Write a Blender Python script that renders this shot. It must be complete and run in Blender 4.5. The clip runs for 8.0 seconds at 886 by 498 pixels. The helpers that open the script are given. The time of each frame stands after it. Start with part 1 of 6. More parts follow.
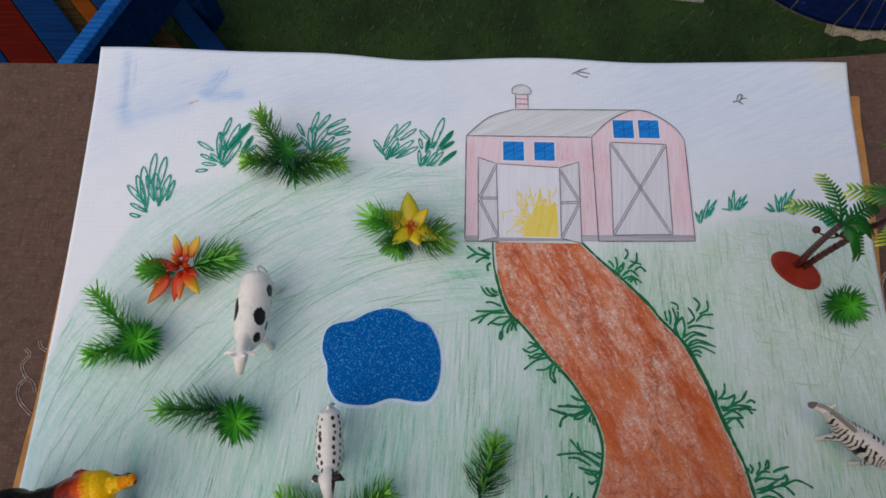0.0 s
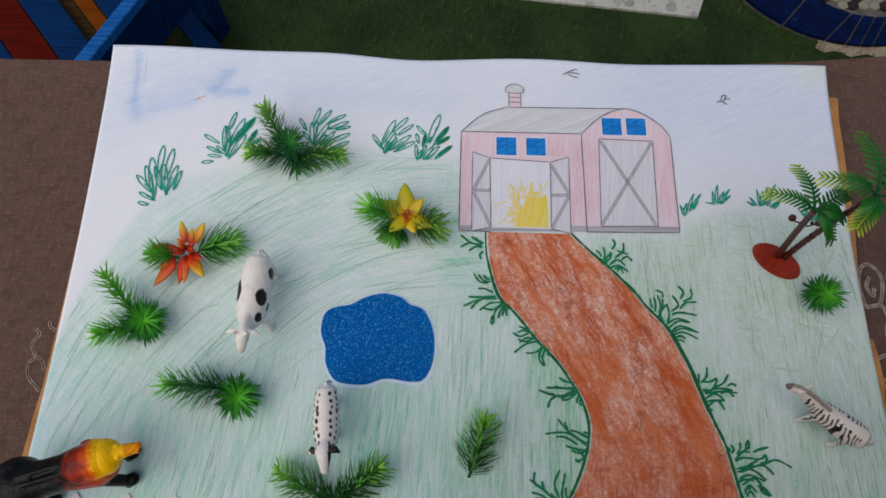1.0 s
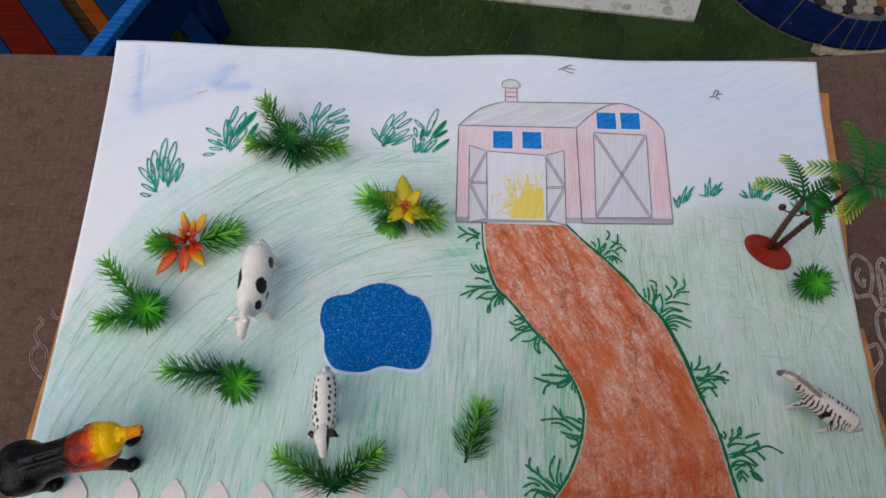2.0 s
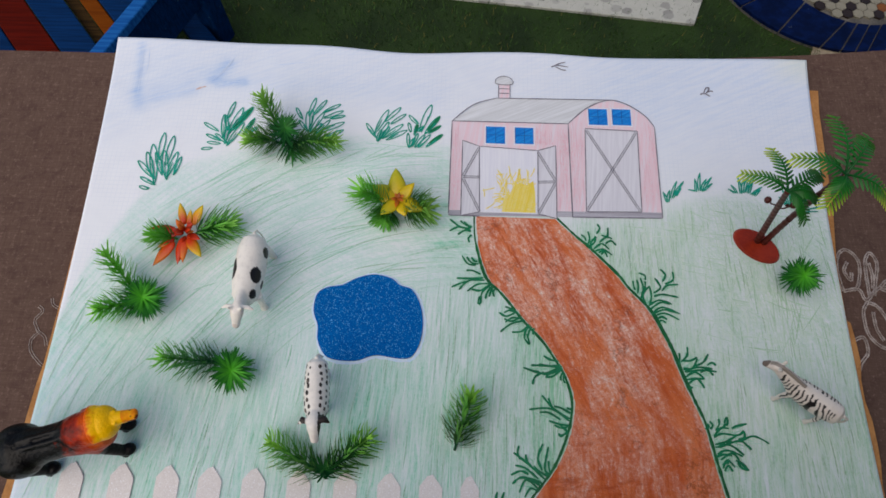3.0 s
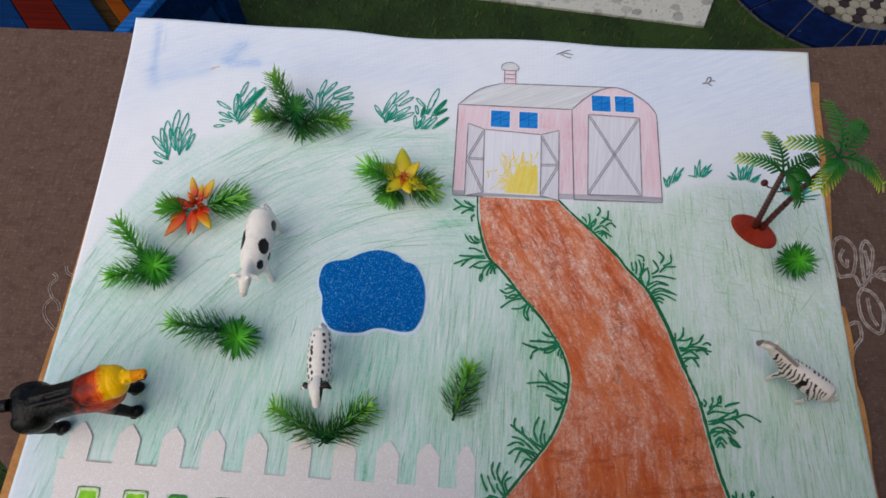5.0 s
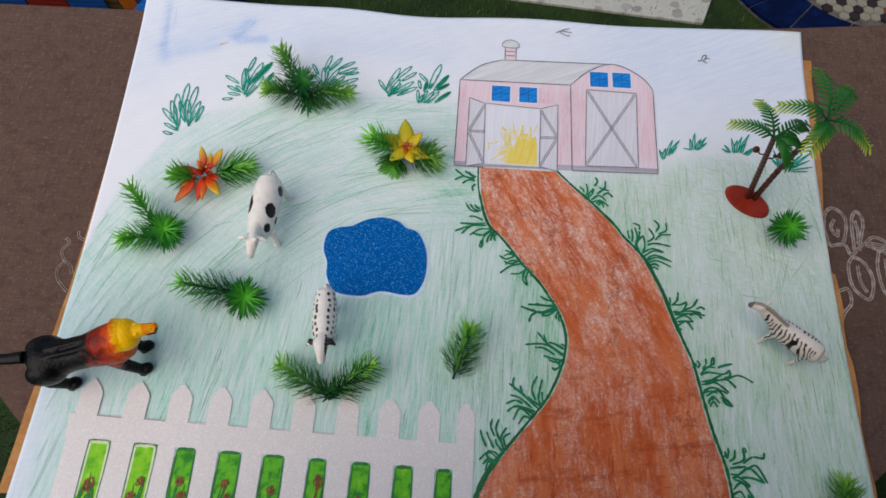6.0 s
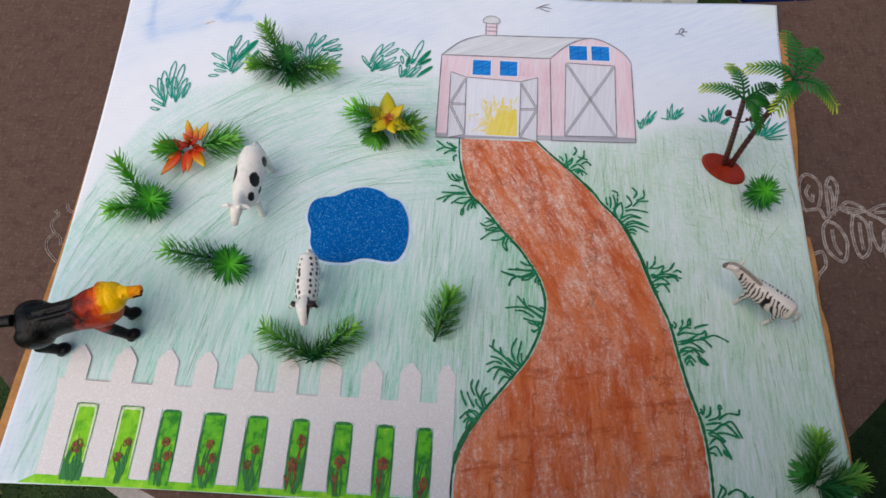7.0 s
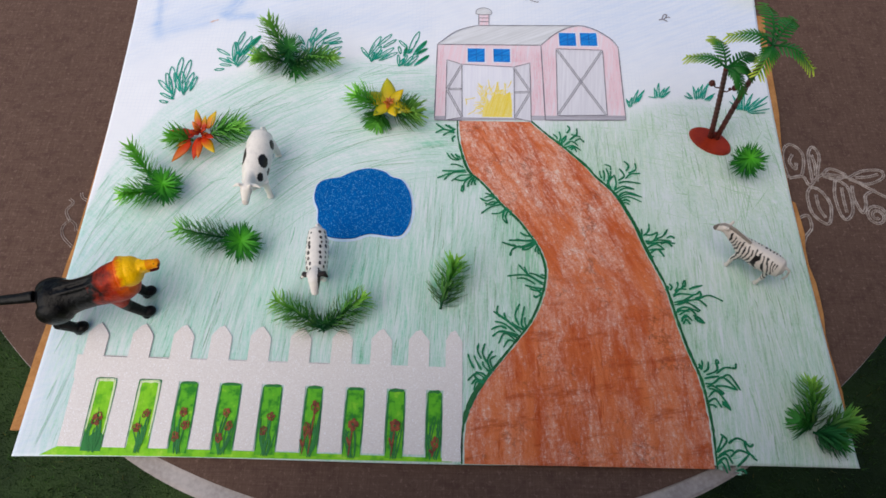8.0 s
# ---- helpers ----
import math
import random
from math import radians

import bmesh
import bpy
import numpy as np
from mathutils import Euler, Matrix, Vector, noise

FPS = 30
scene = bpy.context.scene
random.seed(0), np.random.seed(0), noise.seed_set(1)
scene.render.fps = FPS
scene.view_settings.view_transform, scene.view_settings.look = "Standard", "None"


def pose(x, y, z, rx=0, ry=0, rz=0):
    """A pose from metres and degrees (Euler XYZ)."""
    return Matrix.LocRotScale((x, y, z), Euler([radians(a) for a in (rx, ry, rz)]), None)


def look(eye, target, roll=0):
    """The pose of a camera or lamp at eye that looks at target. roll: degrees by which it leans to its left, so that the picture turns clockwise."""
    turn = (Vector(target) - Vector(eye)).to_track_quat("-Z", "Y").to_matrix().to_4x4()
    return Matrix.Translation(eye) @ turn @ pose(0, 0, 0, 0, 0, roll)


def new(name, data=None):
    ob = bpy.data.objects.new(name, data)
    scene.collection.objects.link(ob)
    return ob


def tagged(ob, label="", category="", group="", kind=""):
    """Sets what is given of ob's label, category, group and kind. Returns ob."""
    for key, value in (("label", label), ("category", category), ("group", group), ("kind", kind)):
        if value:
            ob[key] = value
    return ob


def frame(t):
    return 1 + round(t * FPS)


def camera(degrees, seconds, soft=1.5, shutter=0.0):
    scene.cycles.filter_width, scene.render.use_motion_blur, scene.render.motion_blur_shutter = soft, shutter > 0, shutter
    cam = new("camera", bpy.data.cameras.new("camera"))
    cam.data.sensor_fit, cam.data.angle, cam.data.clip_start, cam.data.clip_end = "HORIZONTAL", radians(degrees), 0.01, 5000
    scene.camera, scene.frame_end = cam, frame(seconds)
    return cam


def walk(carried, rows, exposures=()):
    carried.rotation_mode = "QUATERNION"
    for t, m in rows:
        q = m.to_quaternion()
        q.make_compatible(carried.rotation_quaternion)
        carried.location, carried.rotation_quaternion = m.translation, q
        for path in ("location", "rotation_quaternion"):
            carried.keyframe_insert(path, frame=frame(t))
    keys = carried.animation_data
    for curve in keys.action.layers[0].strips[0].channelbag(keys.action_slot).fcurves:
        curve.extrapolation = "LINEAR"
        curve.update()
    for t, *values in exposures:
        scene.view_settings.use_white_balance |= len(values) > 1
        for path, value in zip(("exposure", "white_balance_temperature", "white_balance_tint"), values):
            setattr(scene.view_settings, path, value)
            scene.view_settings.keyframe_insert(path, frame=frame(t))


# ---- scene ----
cam = camera(67.0, 8.0, soft=1.6)
PATH = [
    (0, (0.299, -0.356, 0.498), (0.308, 0.307, -1.389), 1.9),
    (0.5, (0.304, -0.372, 0.506), (0.306, 0.313, -1.373), 1.8),
    (1, (0.304, -0.386, 0.511), (0.311, 0.328, -1.357), 2.2),
    (1.2, (0.3045, -0.391, 0.512), (0.307, 0.332, -1.357), 2.1),
    (2.3, (0.308, -0.405, 0.516), (0.318, 0.333, -1.343), 2.4),
    (2.5, (0.311, -0.408, 0.517), (0.316, 0.335, -1.34), 2.0),
    (3, (0.317, -0.415, 0.519), (0.31, 0.334, -1.335), 1.5),
    (3.5, (0.317, -0.422, 0.52), (0.303, 0.337, -1.331), 1.6),
    (4, (0.321, -0.428, 0.521), (0.296, 0.335, -1.328), 1.0),
    (4.5, (0.32, -0.436, 0.52), (0.294, 0.331, -1.326), 1.1),
    (4.7, (0.322, -0.437, 0.521), (0.293, 0.323, -1.329), 1.0),
    (5.8, (0.322, -0.468, 0.527), (0.289, 0.298, -1.321), 1.5),
    (6, (0.324, -0.478, 0.525), (0.289, 0.301, -1.317), 1.2),
    (6.5, (0.332, -0.491, 0.525), (0.298, 0.295, -1.314), 0.9),
    (7, (0.343, -0.51, 0.523), (0.303, 0.28, -1.314), 0.3),
    (7.5, (0.357, -0.547, 0.522), (0.308, 0.247, -1.312), 1.2),
    (8, (0.336, -0.561, 0.525), (0.315, 0.301, -1.28), -0.1),
]
walk(cam, [(t, look(eye, target, roll)) for t, eye, target, roll in PATH],
     exposures=[(0.0, -0.21), (1.0, -0.16), (3.5, -0.02), (6.5, 0.09), (8.0, 0.22)])

# ---- world and light ----
world = bpy.data.worlds.new("sky")
scene.world = world
world.use_nodes = True
wt = world.node_tree
sky = wt.nodes.new("ShaderNodeTexSky")
sky.sky_type, sky.sun_disc = "NISHITA", False
sky.sun_elevation, sky.sun_rotation = radians(54), radians(-140)
wt.links.new(sky.outputs[0], wt.nodes["Background"].inputs[0])
wt.nodes["Background"].inputs[1].default_value = 0.105
sun = new("sun", bpy.data.lights.new("sun", "SUN"))
sun.data.energy, sun.data.angle, sun.data.color = 2.4, radians(80), (1.0, 0.88, 0.73)
sun.matrix_world = look((-1.62, -2.5, 4.2), (0.3, -0.2, 0.0))

# ---- materials ----
GROUND, TABLE = -0.75, -0.004
# near face and left end of the added wall that blocks light
SHADE_FACE, SHADE_END = -0.62, 0.12


def rgb(r, g, b):
    return tuple(((c / 255) / 12.92 if c < 10 else ((c / 255 + 0.055) / 1.055) ** 2.4) for c in (r, g, b)) + (1.0,)


class Nodes:
    """A material and short ways to add nodes to it."""

    def __init__(self, name, rough=0.6, metal=0.0, spec=0.4):
        self.m = bpy.data.materials.new(name)
        self.m.use_nodes = True
        self.t = self.m.node_tree
        self.b = self.t.nodes["Principled BSDF"]
        self.b.inputs["Roughness"].default_value = rough
        self.b.inputs["Metallic"].default_value = metal
        self.b.inputs["Specular IOR Level"].default_value = spec
        self.where = self.t.nodes.new("ShaderNodeTexCoord").outputs["Object"]

    def put(self, socket, value):
        if isinstance(value, bpy.types.NodeSocket):
            self.t.links.new(value, socket)
        else:
            socket.default_value = value

    def math(self, op, a, b=0.0, c=0.0, clamp=False):
        n = self.t.nodes.new("ShaderNodeMath")
        n.operation, n.use_clamp = op, clamp
        for k, v in enumerate((a, b, c)):
            self.put(n.inputs[k], v)
        return n.outputs[0]

    def mix(self, f, a, b, blend="MIX"):
        n = self.t.nodes.new("ShaderNodeMix")
        n.data_type, n.blend_type = "RGBA", blend
        self.put(n.inputs[0], f)
        self.put(n.inputs[6], a)
        self.put(n.inputs[7], b)
        return n.outputs[2]

    def map(self, scale=(1, 1, 1), turn=0.0, vector=None, shift=(0, 0, 0)):
        n = self.t.nodes.new("ShaderNodeMapping")
        n.vector_type = "TEXTURE"
        n.inputs["Rotation"].default_value = (0, 0, radians(turn))
        n.inputs["Location"].default_value = shift
        self.put(n.inputs["Vector"], vector or self.where)
        k = self.t.nodes.new("ShaderNodeVectorMath")
        k.operation = "MULTIPLY"
        self.t.links.new(n.outputs[0], k.inputs[0])
        k.inputs[1].default_value = scale
        return k.outputs[0]

    def noise(self, scale, detail=3.0, vector=None, rough=0.55):
        n = self.t.nodes.new("ShaderNodeTexNoise")
        n.inputs["Scale"].default_value, n.inputs["Detail"].default_value = scale, detail
        n.inputs["Roughness"].default_value = rough
        self.put(n.inputs["Vector"], vector or self.where)
        return n.outputs["Fac"]

    def cells(self, scale, vector=None):
        n = self.t.nodes.new("ShaderNodeTexVoronoi")
        n.inputs["Scale"].default_value = scale
        self.put(n.inputs["Vector"], vector or self.where)
        return n

    def ramp(self, f, lo, hi):
        n = self.t.nodes.new("ShaderNodeMapRange")
        n.interpolation_type = "SMOOTHSTEP"
        self.put(n.inputs[0], f)
        n.inputs[1].default_value, n.inputs[2].default_value = lo, hi
        return n.outputs[0]

    def attr(self, name):
        n = self.t.nodes.new("ShaderNodeAttribute")
        n.attribute_name = name
        return n

    def split(self, colour):
        n = self.t.nodes.new("ShaderNodeSeparateColor")
        self.put(n.inputs[0], colour)
        return n.outputs

    def parts(self, vector=None):
        n = self.t.nodes.new("ShaderNodeSeparateXYZ")
        self.put(n.inputs[0], vector or self.where)
        return n.outputs

    def island(self):
        return self.t.nodes.new("ShaderNodeNewGeometry").outputs["Random Per Island"]

    def own(self):
        return self.t.nodes.new("ShaderNodeObjectInfo").outputs["Random"]

    def bump(self, height, strength=0.3, depth=0.001):
        n = self.t.nodes.new("ShaderNodeBump")
        n.inputs["Strength"].default_value, n.inputs["Distance"].default_value = strength, depth
        self.put(n.inputs["Height"], height)
        self.t.links.new(n.outputs[0], self.b.inputs["Normal"])

    def colour(self, c):
        self.put(self.b.inputs["Base Color"], c)
        return self.m

    def rough(self, r):
        self.put(self.b.inputs["Roughness"], r)


def plain(name, a, b, fine=400, coarse=40, rough=0.6, metal=0.0, bump=0.25, depth=0.0004):
    """Two tones of one paint, mixed at a coarse and a fine scale, with fine relief."""
    n = Nodes(name, rough, metal)
    f = n.math("ADD", n.math("MULTIPLY", n.noise(coarse), 0.6), n.math("MULTIPLY", n.noise(fine), 0.4))
    n.bump(n.noise(fine, 4), bump, depth)
    return n.colour(n.mix(n.ramp(f, 0.35, 0.65), a, b))


def paper_material():
    n = Nodes("squared_paper", 0.9, 0, 0.1)
    x, y, z = n.parts()
    line = lambda c: n.math("LESS_THAN", n.math("PINGPONG", c, 0.002), 0.00022)
    grid = n.math("MAXIMUM", line(x), line(y))
    grid = n.math("MULTIPLY", grid, n.ramp(n.noise(14, 2), 0.3, 0.6))
    base = n.mix(n.noise(60, 4), rgb(232, 234, 242), rgb(241, 243, 248))
    base = n.mix(n.math("MULTIPLY", grid, 0.13), base, rgb(160, 185, 220))
    wash = n.split(n.attr("wash").outputs["Color"])
    way = n.split(n.attr("hatch").outputs["Color"])
    # strokes wander: arcs round the hill, near-upright ones, slanting ones
    stir = n.t.nodes.new("ShaderNodeTexNoise")
    stir.inputs["Scale"].default_value, stir.inputs["Detail"].default_value = 11.0, 3.0
    n.put(stir.inputs["Vector"], n.where)
    lift = n.t.nodes.new("ShaderNodeVectorMath")
    lift.operation = "MULTIPLY_ADD"
    n.put(lift.inputs[0], stir.outputs["Color"])
    lift.inputs[1].default_value = (0.012, 0.008, 0.0)
    n.put(lift.inputs[2], n.where)
    loose = lift.outputs[0]
    x, y, z = n.parts(loose)
    dx, dy = n.math("SUBTRACT", x, 0.345), n.math("ADD", y, 0.44)
    r = n.math("SQRT", n.math("ADD", n.math("MULTIPLY", dx, dx), n.math("MULTIPLY", dy, dy)))
    a = n.math("ARCTAN2", dy, dx)
    polar = n.t.nodes.new("ShaderNodeCombineXYZ")
    n.put(polar.inputs[0], n.math("MULTIPLY", a, 7.0))
    n.put(polar.inputs[1], n.math("MULTIPLY", r, 330.0))
    band = n.t.nodes.new("ShaderNodeCombineXYZ")
    n.put(band.inputs[0], n.math("MULTIPLY", a, 3.0))
    n.put(band.inputs[1], n.math("MULTIPLY", r, 60.0))
    sets = ((polar.outputs[0], n.map((300, 60, 1), 55, loose), way[0]), (n.map((560, 24, 1), -6, loose), n.map((240, 13, 1), 5, loose), way[1]), (n.map((420, 34, 1), 40, loose), n.map((40, 380, 1), 12, loose), way[2]))
    strokes = dark = None
    for vec, over, w in sets:
        f = n.math("ADD", n.math("MULTIPLY", n.ramp(n.noise(1.0, 6, vec, 0.8), 0.42, 0.60), 0.6), n.math("MULTIPLY", n.ramp(n.noise(1.0, 5, over, 0.8), 0.42, 0.60), 0.4))
        f = n.math("MULTIPLY", f, w)
        shift = n.t.nodes.new("ShaderNodeVectorMath")
        n.put(shift.inputs[0], vec)
        shift.inputs[1].default_value = (31.0, 17.0, 5.0)
        d = n.math("MULTIPLY", n.ramp(n.noise(0.75, 4, shift.outputs[0], 0.75), 0.545, 0.66), w)
        strokes = f if strokes is None else n.math("ADD", strokes, f)
        dark = d if dark is None else n.math("ADD", dark, d)
    tooth = n.math("MULTIPLY", n.math("ADD", n.ramp(n.noise(1500, 2), 0.3, 0.65), n.ramp(n.noise(420, 3), 0.35, 0.65)), 0.5)
    wide = n.ramp(n.noise(1.0, 4, band.outputs[0], 0.6), 0.47, 0.68)
    patch = n.math("ADD", n.math("MULTIPLY", n.ramp(n.noise(1.0, 5, n.map((26, 9, 1), -6), 0.65), 0.42, 0.66), n.math("SUBTRACT", 1.0, n.math("MULTIPLY", way[0], 0.6))), n.math("MULTIPLY", wide, n.math("MULTIPLY", way[0], 0.7)), clamp=True)
    g = n.math("MULTIPLY", wash[0], n.math("ADD", 0.16, n.math("ADD", n.math("MULTIPLY", patch, 0.22), n.math("MULTIPLY", strokes, n.math("ADD", 0.32, n.math("MULTIPLY", tooth, 0.40))))), clamp=True)
    c = n.mix(g, base, n.mix(n.ramp(n.parts()[0], 0.22, 0.50), rgb(140, 210, 188), rgb(156, 204, 164)))
    deep = n.math("MULTIPLY", n.math("MULTIPLY", dark, wash[0]), n.math("ADD", 0.12, n.math("MULTIPLY", patch, 0.62)))
    deep = n.math("MULTIPLY", deep, n.math("ADD", 0.4, n.math("MULTIPLY", tooth, 0.8)), clamp=True)
    c = n.mix(deep, c, rgb(92, 164, 116))
    lost = n.math("MULTIPLY", n.math("MULTIPLY", n.ramp(n.noise(1.0, 5, n.map((700, 60, 1), 3, loose), 0.8), 0.56, 0.64), wash[0]), 0.45)
    c = n.mix(lost, c, rgb(222, 224, 234))
    swirl = n.noise(1.0, 4, n.map((30, 300, 1), 24, loose), 0.7)
    b = n.math("MULTIPLY", wash[1], n.math("ADD", 0.55, n.math("MULTIPLY", n.ramp(swirl, 0.35, 0.7), 0.45)))
    c = n.mix(b, c, rgb(160, 192, 235))
    c = n.mix(n.math("MULTIPLY", wash[2], 0.35), c, rgb(235, 235, 150))
    n.bump(n.math("ADD", n.noise(700, 3), n.math("MULTIPLY", n.noise(18, 2), 6.0)), 0.25, 0.0005)
    return n.colour(c)


def crayon_material():
    """Wax crayon over paper: strokes that lean on the upper path and stand upright on the lower one."""
    n = Nodes("wax_crayon", 0.5, 0, 0.22)
    low = n.ramp(n.parts()[1], -0.31, -0.39)
    stir = n.t.nodes.new("ShaderNodeTexNoise")
    stir.inputs["Scale"].default_value = 40.0
    n.put(stir.inputs["Vector"], n.where)
    bent = n.t.nodes.new("ShaderNodeVectorMath")
    bent.operation = "MULTIPLY_ADD"
    n.put(bent.inputs[0], stir.outputs["Color"])
    bent.inputs[1].default_value = (0.008, 0.006, 0.0)
    n.put(bent.inputs[2], n.where)
    where = bent.outputs[0]

    def strokes(across, along, detail, rough, shift=(0, 0, 0)):
        lean, up = (n.noise(1.0, detail, n.map((across, along, 1), turn, where, shift), rough) for turn in (28, 3))
        return n.split(n.mix(low, lean, up))[0]

    band = strokes(60, 9, 5, 0.7)
    c = n.mix(n.ramp(band, 0.40, 0.60), rgb(208, 94, 42), rgb(228, 124, 72))
    # thin wax with the tooth of the paper showing: large areas of it on the upper bend, fewer near the fence
    area = n.ramp(strokes(46, 15, 5, 0.68, (0.11, 0.4, 0)), 0.40, 0.60)
    tooth = n.math("ADD", n.math("MULTIPLY", n.noise(420, 4, None, 0.8), 0.46), n.math("MULTIPLY", strokes(250, 66, 5, 0.8, (0.3, 0.1, 0)), 0.54))
    film = n.math("MULTIPLY", area, n.math("SUBTRACT", 0.80, n.math("MULTIPLY", low, 0.36)))
    c = n.mix(n.math("MULTIPLY", film, n.ramp(tooth, 0.38, 0.56)), c, rgb(242, 190, 170))
    bare = n.math("MULTIPLY", n.ramp(tooth, 0.52, 0.64), n.math("ADD", 0.30, n.math("MULTIPLY", area, 0.62)))
    c = n.mix(n.math("MULTIPLY", bare, n.math("SUBTRACT", 1.0, n.math("MULTIPLY", low, 0.30))), c, rgb(248, 228, 216))
    # heavier strokes, and bands rubbed across them
    heavy = n.ramp(strokes(120, 14, 5, 0.75, (0.7, 0.4, 0)), 0.56, 0.66)
    c = n.mix(n.math("MULTIPLY", heavy, 0.85), c, rgb(192, 76, 24))
    cross = n.ramp(n.noise(1.0, 5, n.map((18, 74, 1), 9, where), 0.72), 0.52, 0.66)
    c = n.mix(n.math("MULTIPLY", cross, n.math("ADD", 0.15, n.math("MULTIPLY", low, 0.50))), c, rgb(180, 70, 20))
    # short cracks in the wax, most of them in the bend
    for scale, turn, share in (((70, 34, 1), 60, 0.40), ((120, 66, 1), -40, 0.35)):
        w = n.math("ABSOLUTE", n.math("SUBTRACT", n.noise(1.0, 4, n.map(scale, turn), 0.6), 0.5))
        mark = n.math("MULTIPLY", n.ramp(w, 0.030, 0.006), n.ramp(n.noise(38, 3), 0.54, 0.64))
        c = n.mix(n.math("MULTIPLY", mark, share), c, rgb(136, 50, 18))
    n.bump(n.math("ADD", n.noise(900, 3), n.math("SUBTRACT", n.math("MULTIPLY", band, 2.0), n.math("MULTIPLY", tooth, 4.0))), 0.8, 0.0007)
    return n.colour(c)


def glitter_material(name, a, b, spark, share, scale=1250):
    n = Nodes(name, 0.6, 0, 0.04)
    v = n.cells(scale)
    pick = n.split(v.outputs["Color"])
    c = n.mix(pick[0], a, b)
    c = n.mix(n.math("GREATER_THAN", pick[1], 1 - share), c, spark)
    n.bump(pick[2], 0.5, 0.0003)
    return n.colour(c)


def pencil_fill(name, a, b, turn=90, strength=0.5, bare=0.25):
    """Soft coloured pencil over paper: strokes with the sheet showing between."""
    n = Nodes(name, 0.8, 0, 0.25)
    s = n.noise(1.0, 4, n.map((16, 380, 1), turn), 0.65)
    c = n.mix(n.ramp(s, 0.35, 0.7), a, b)
    tooth = n.ramp(n.noise(1300, 2), 0.5, 0.75)
    c = n.mix(n.math("MULTIPLY", tooth, bare), c, rgb(236, 236, 242))
    patch = n.ramp(n.noise(30, 3), 0.45, 0.7)
    c = n.mix(n.math("MULTIPLY", patch, strength), c, a)
    return n.colour(c)


def watercolour(name, deep, body, pale):
    """Thin paint that has dried in pools, with streaks of the brush."""
    n = Nodes(name, 0.55, 0, 0.3)
    pool = n.noise(95, 4, None, 0.6)
    c = n.mix(n.ramp(pool, 0.34, 0.52), deep, body)
    c = n.mix(n.ramp(pool, 0.54, 0.72), c, pale)
    streak = n.ramp(n.noise(1.0, 4, n.map((420, 30, 1), 4), 0.7), 0.55, 0.68)
    c = n.mix(n.math("MULTIPLY", streak, 0.45), c, deep)
    n.bump(n.noise(600, 3), 0.2, 0.0003)
    return n.colour(c)


def pencil_line(name, a, b, bare, far=None):
    """A single stroke of soft pencil, broken by the tooth of the paper; far is the tone beyond the path."""
    n = Nodes(name, 0.85, 0, 0.15)
    c = n.mix(n.island(), a, b)
    if far:
        c = n.mix(n.ramp(n.parts()[0], 0.22, 0.50), c, n.mix(n.island(), *far))
    tooth = n.ramp(n.math("ADD", n.math("MULTIPLY", n.noise(1700, 2), 0.6), n.math("MULTIPLY", n.noise(500, 2), 0.4)), 0.42, 0.62)
    return n.colour(n.mix(n.math("MULTIPLY", tooth, bare), c, rgb(224, 230, 234)))


def tinted(name, rough=0.45, spec=0.4, thin=0.0, relief=0.25):
    """Colour from the mesh's own dye, with slight unevenness: moulded and hand-painted plastic."""
    n = Nodes(name, rough, 0, spec)
    raw = n.attr("dye").outputs["Color"]
    worn = n.math("MULTIPLY", n.ramp(n.noise(300, 4), 0.45, 0.75), 0.22)
    c = n.mix(worn, raw, n.mix(0.5, raw, (0.0, 0.0, 0.0, 1)))
    n.bump(n.math("ADD", n.noise(500, 3), n.math("MULTIPLY", n.noise(120, 3), 2.0)), relief, 0.0005)
    if thin:
        glow = n.t.nodes.new("ShaderNodeBsdfTranslucent")
        n.put(glow.inputs[0], c)
        both = n.t.nodes.new("ShaderNodeMixShader")
        both.inputs[0].default_value = thin
        n.t.links.new(n.b.outputs[0], both.inputs[1])
        n.t.links.new(glow.outputs[0], both.inputs[2])
        n.t.links.new(both.outputs[0], n.t.nodes["Material Output"].inputs[0])
    return n.colour(c)


def cloth_material():
    n = Nodes("brown_cloth", 0.9, 0, 0.2)
    x, y, z = n.parts()
    weave = n.math("MULTIPLY", n.math("SINE", n.math("MULTIPLY", x, 5200)), n.math("SINE", n.math("MULTIPLY", y, 5200)))
    slub = n.noise(1.0, 4, n.map((30, 700, 1)), 0.7)
    slub2 = n.noise(1.0, 4, n.map((700, 30, 1)), 0.7)
    f = n.math("ADD", n.math("MULTIPLY", slub, 0.5), n.math("MULTIPLY", slub2, 0.5))
    c = n.mix(n.ramp(f, 0.34, 0.68), rgb(87, 66, 57), rgb(107, 85, 75))
    c = n.mix(n.math("MULTIPLY", n.ramp(n.noise(12, 4), 0.4, 0.7), 0.5), c, rgb(92, 72, 63))
    c = n.mix(n.math("MULTIPLY", n.ramp(n.noise(70, 5, None, 0.75), 0.46, 0.64), 0.55), c, rgb(78, 57, 52))
    c = n.mix(n.math("MULTIPLY", n.ramp(n.noise(260, 4, None, 0.8), 0.53, 0.66), 0.50), c, rgb(134, 111, 99))
    n.bump(n.math("ADD", n.math("MULTIPLY", weave, 0.3), n.math("ADD", f, n.math("MULTIPLY", n.noise(9, 3), 8.0))), 0.35, 0.0006)
    return n.colour(c)


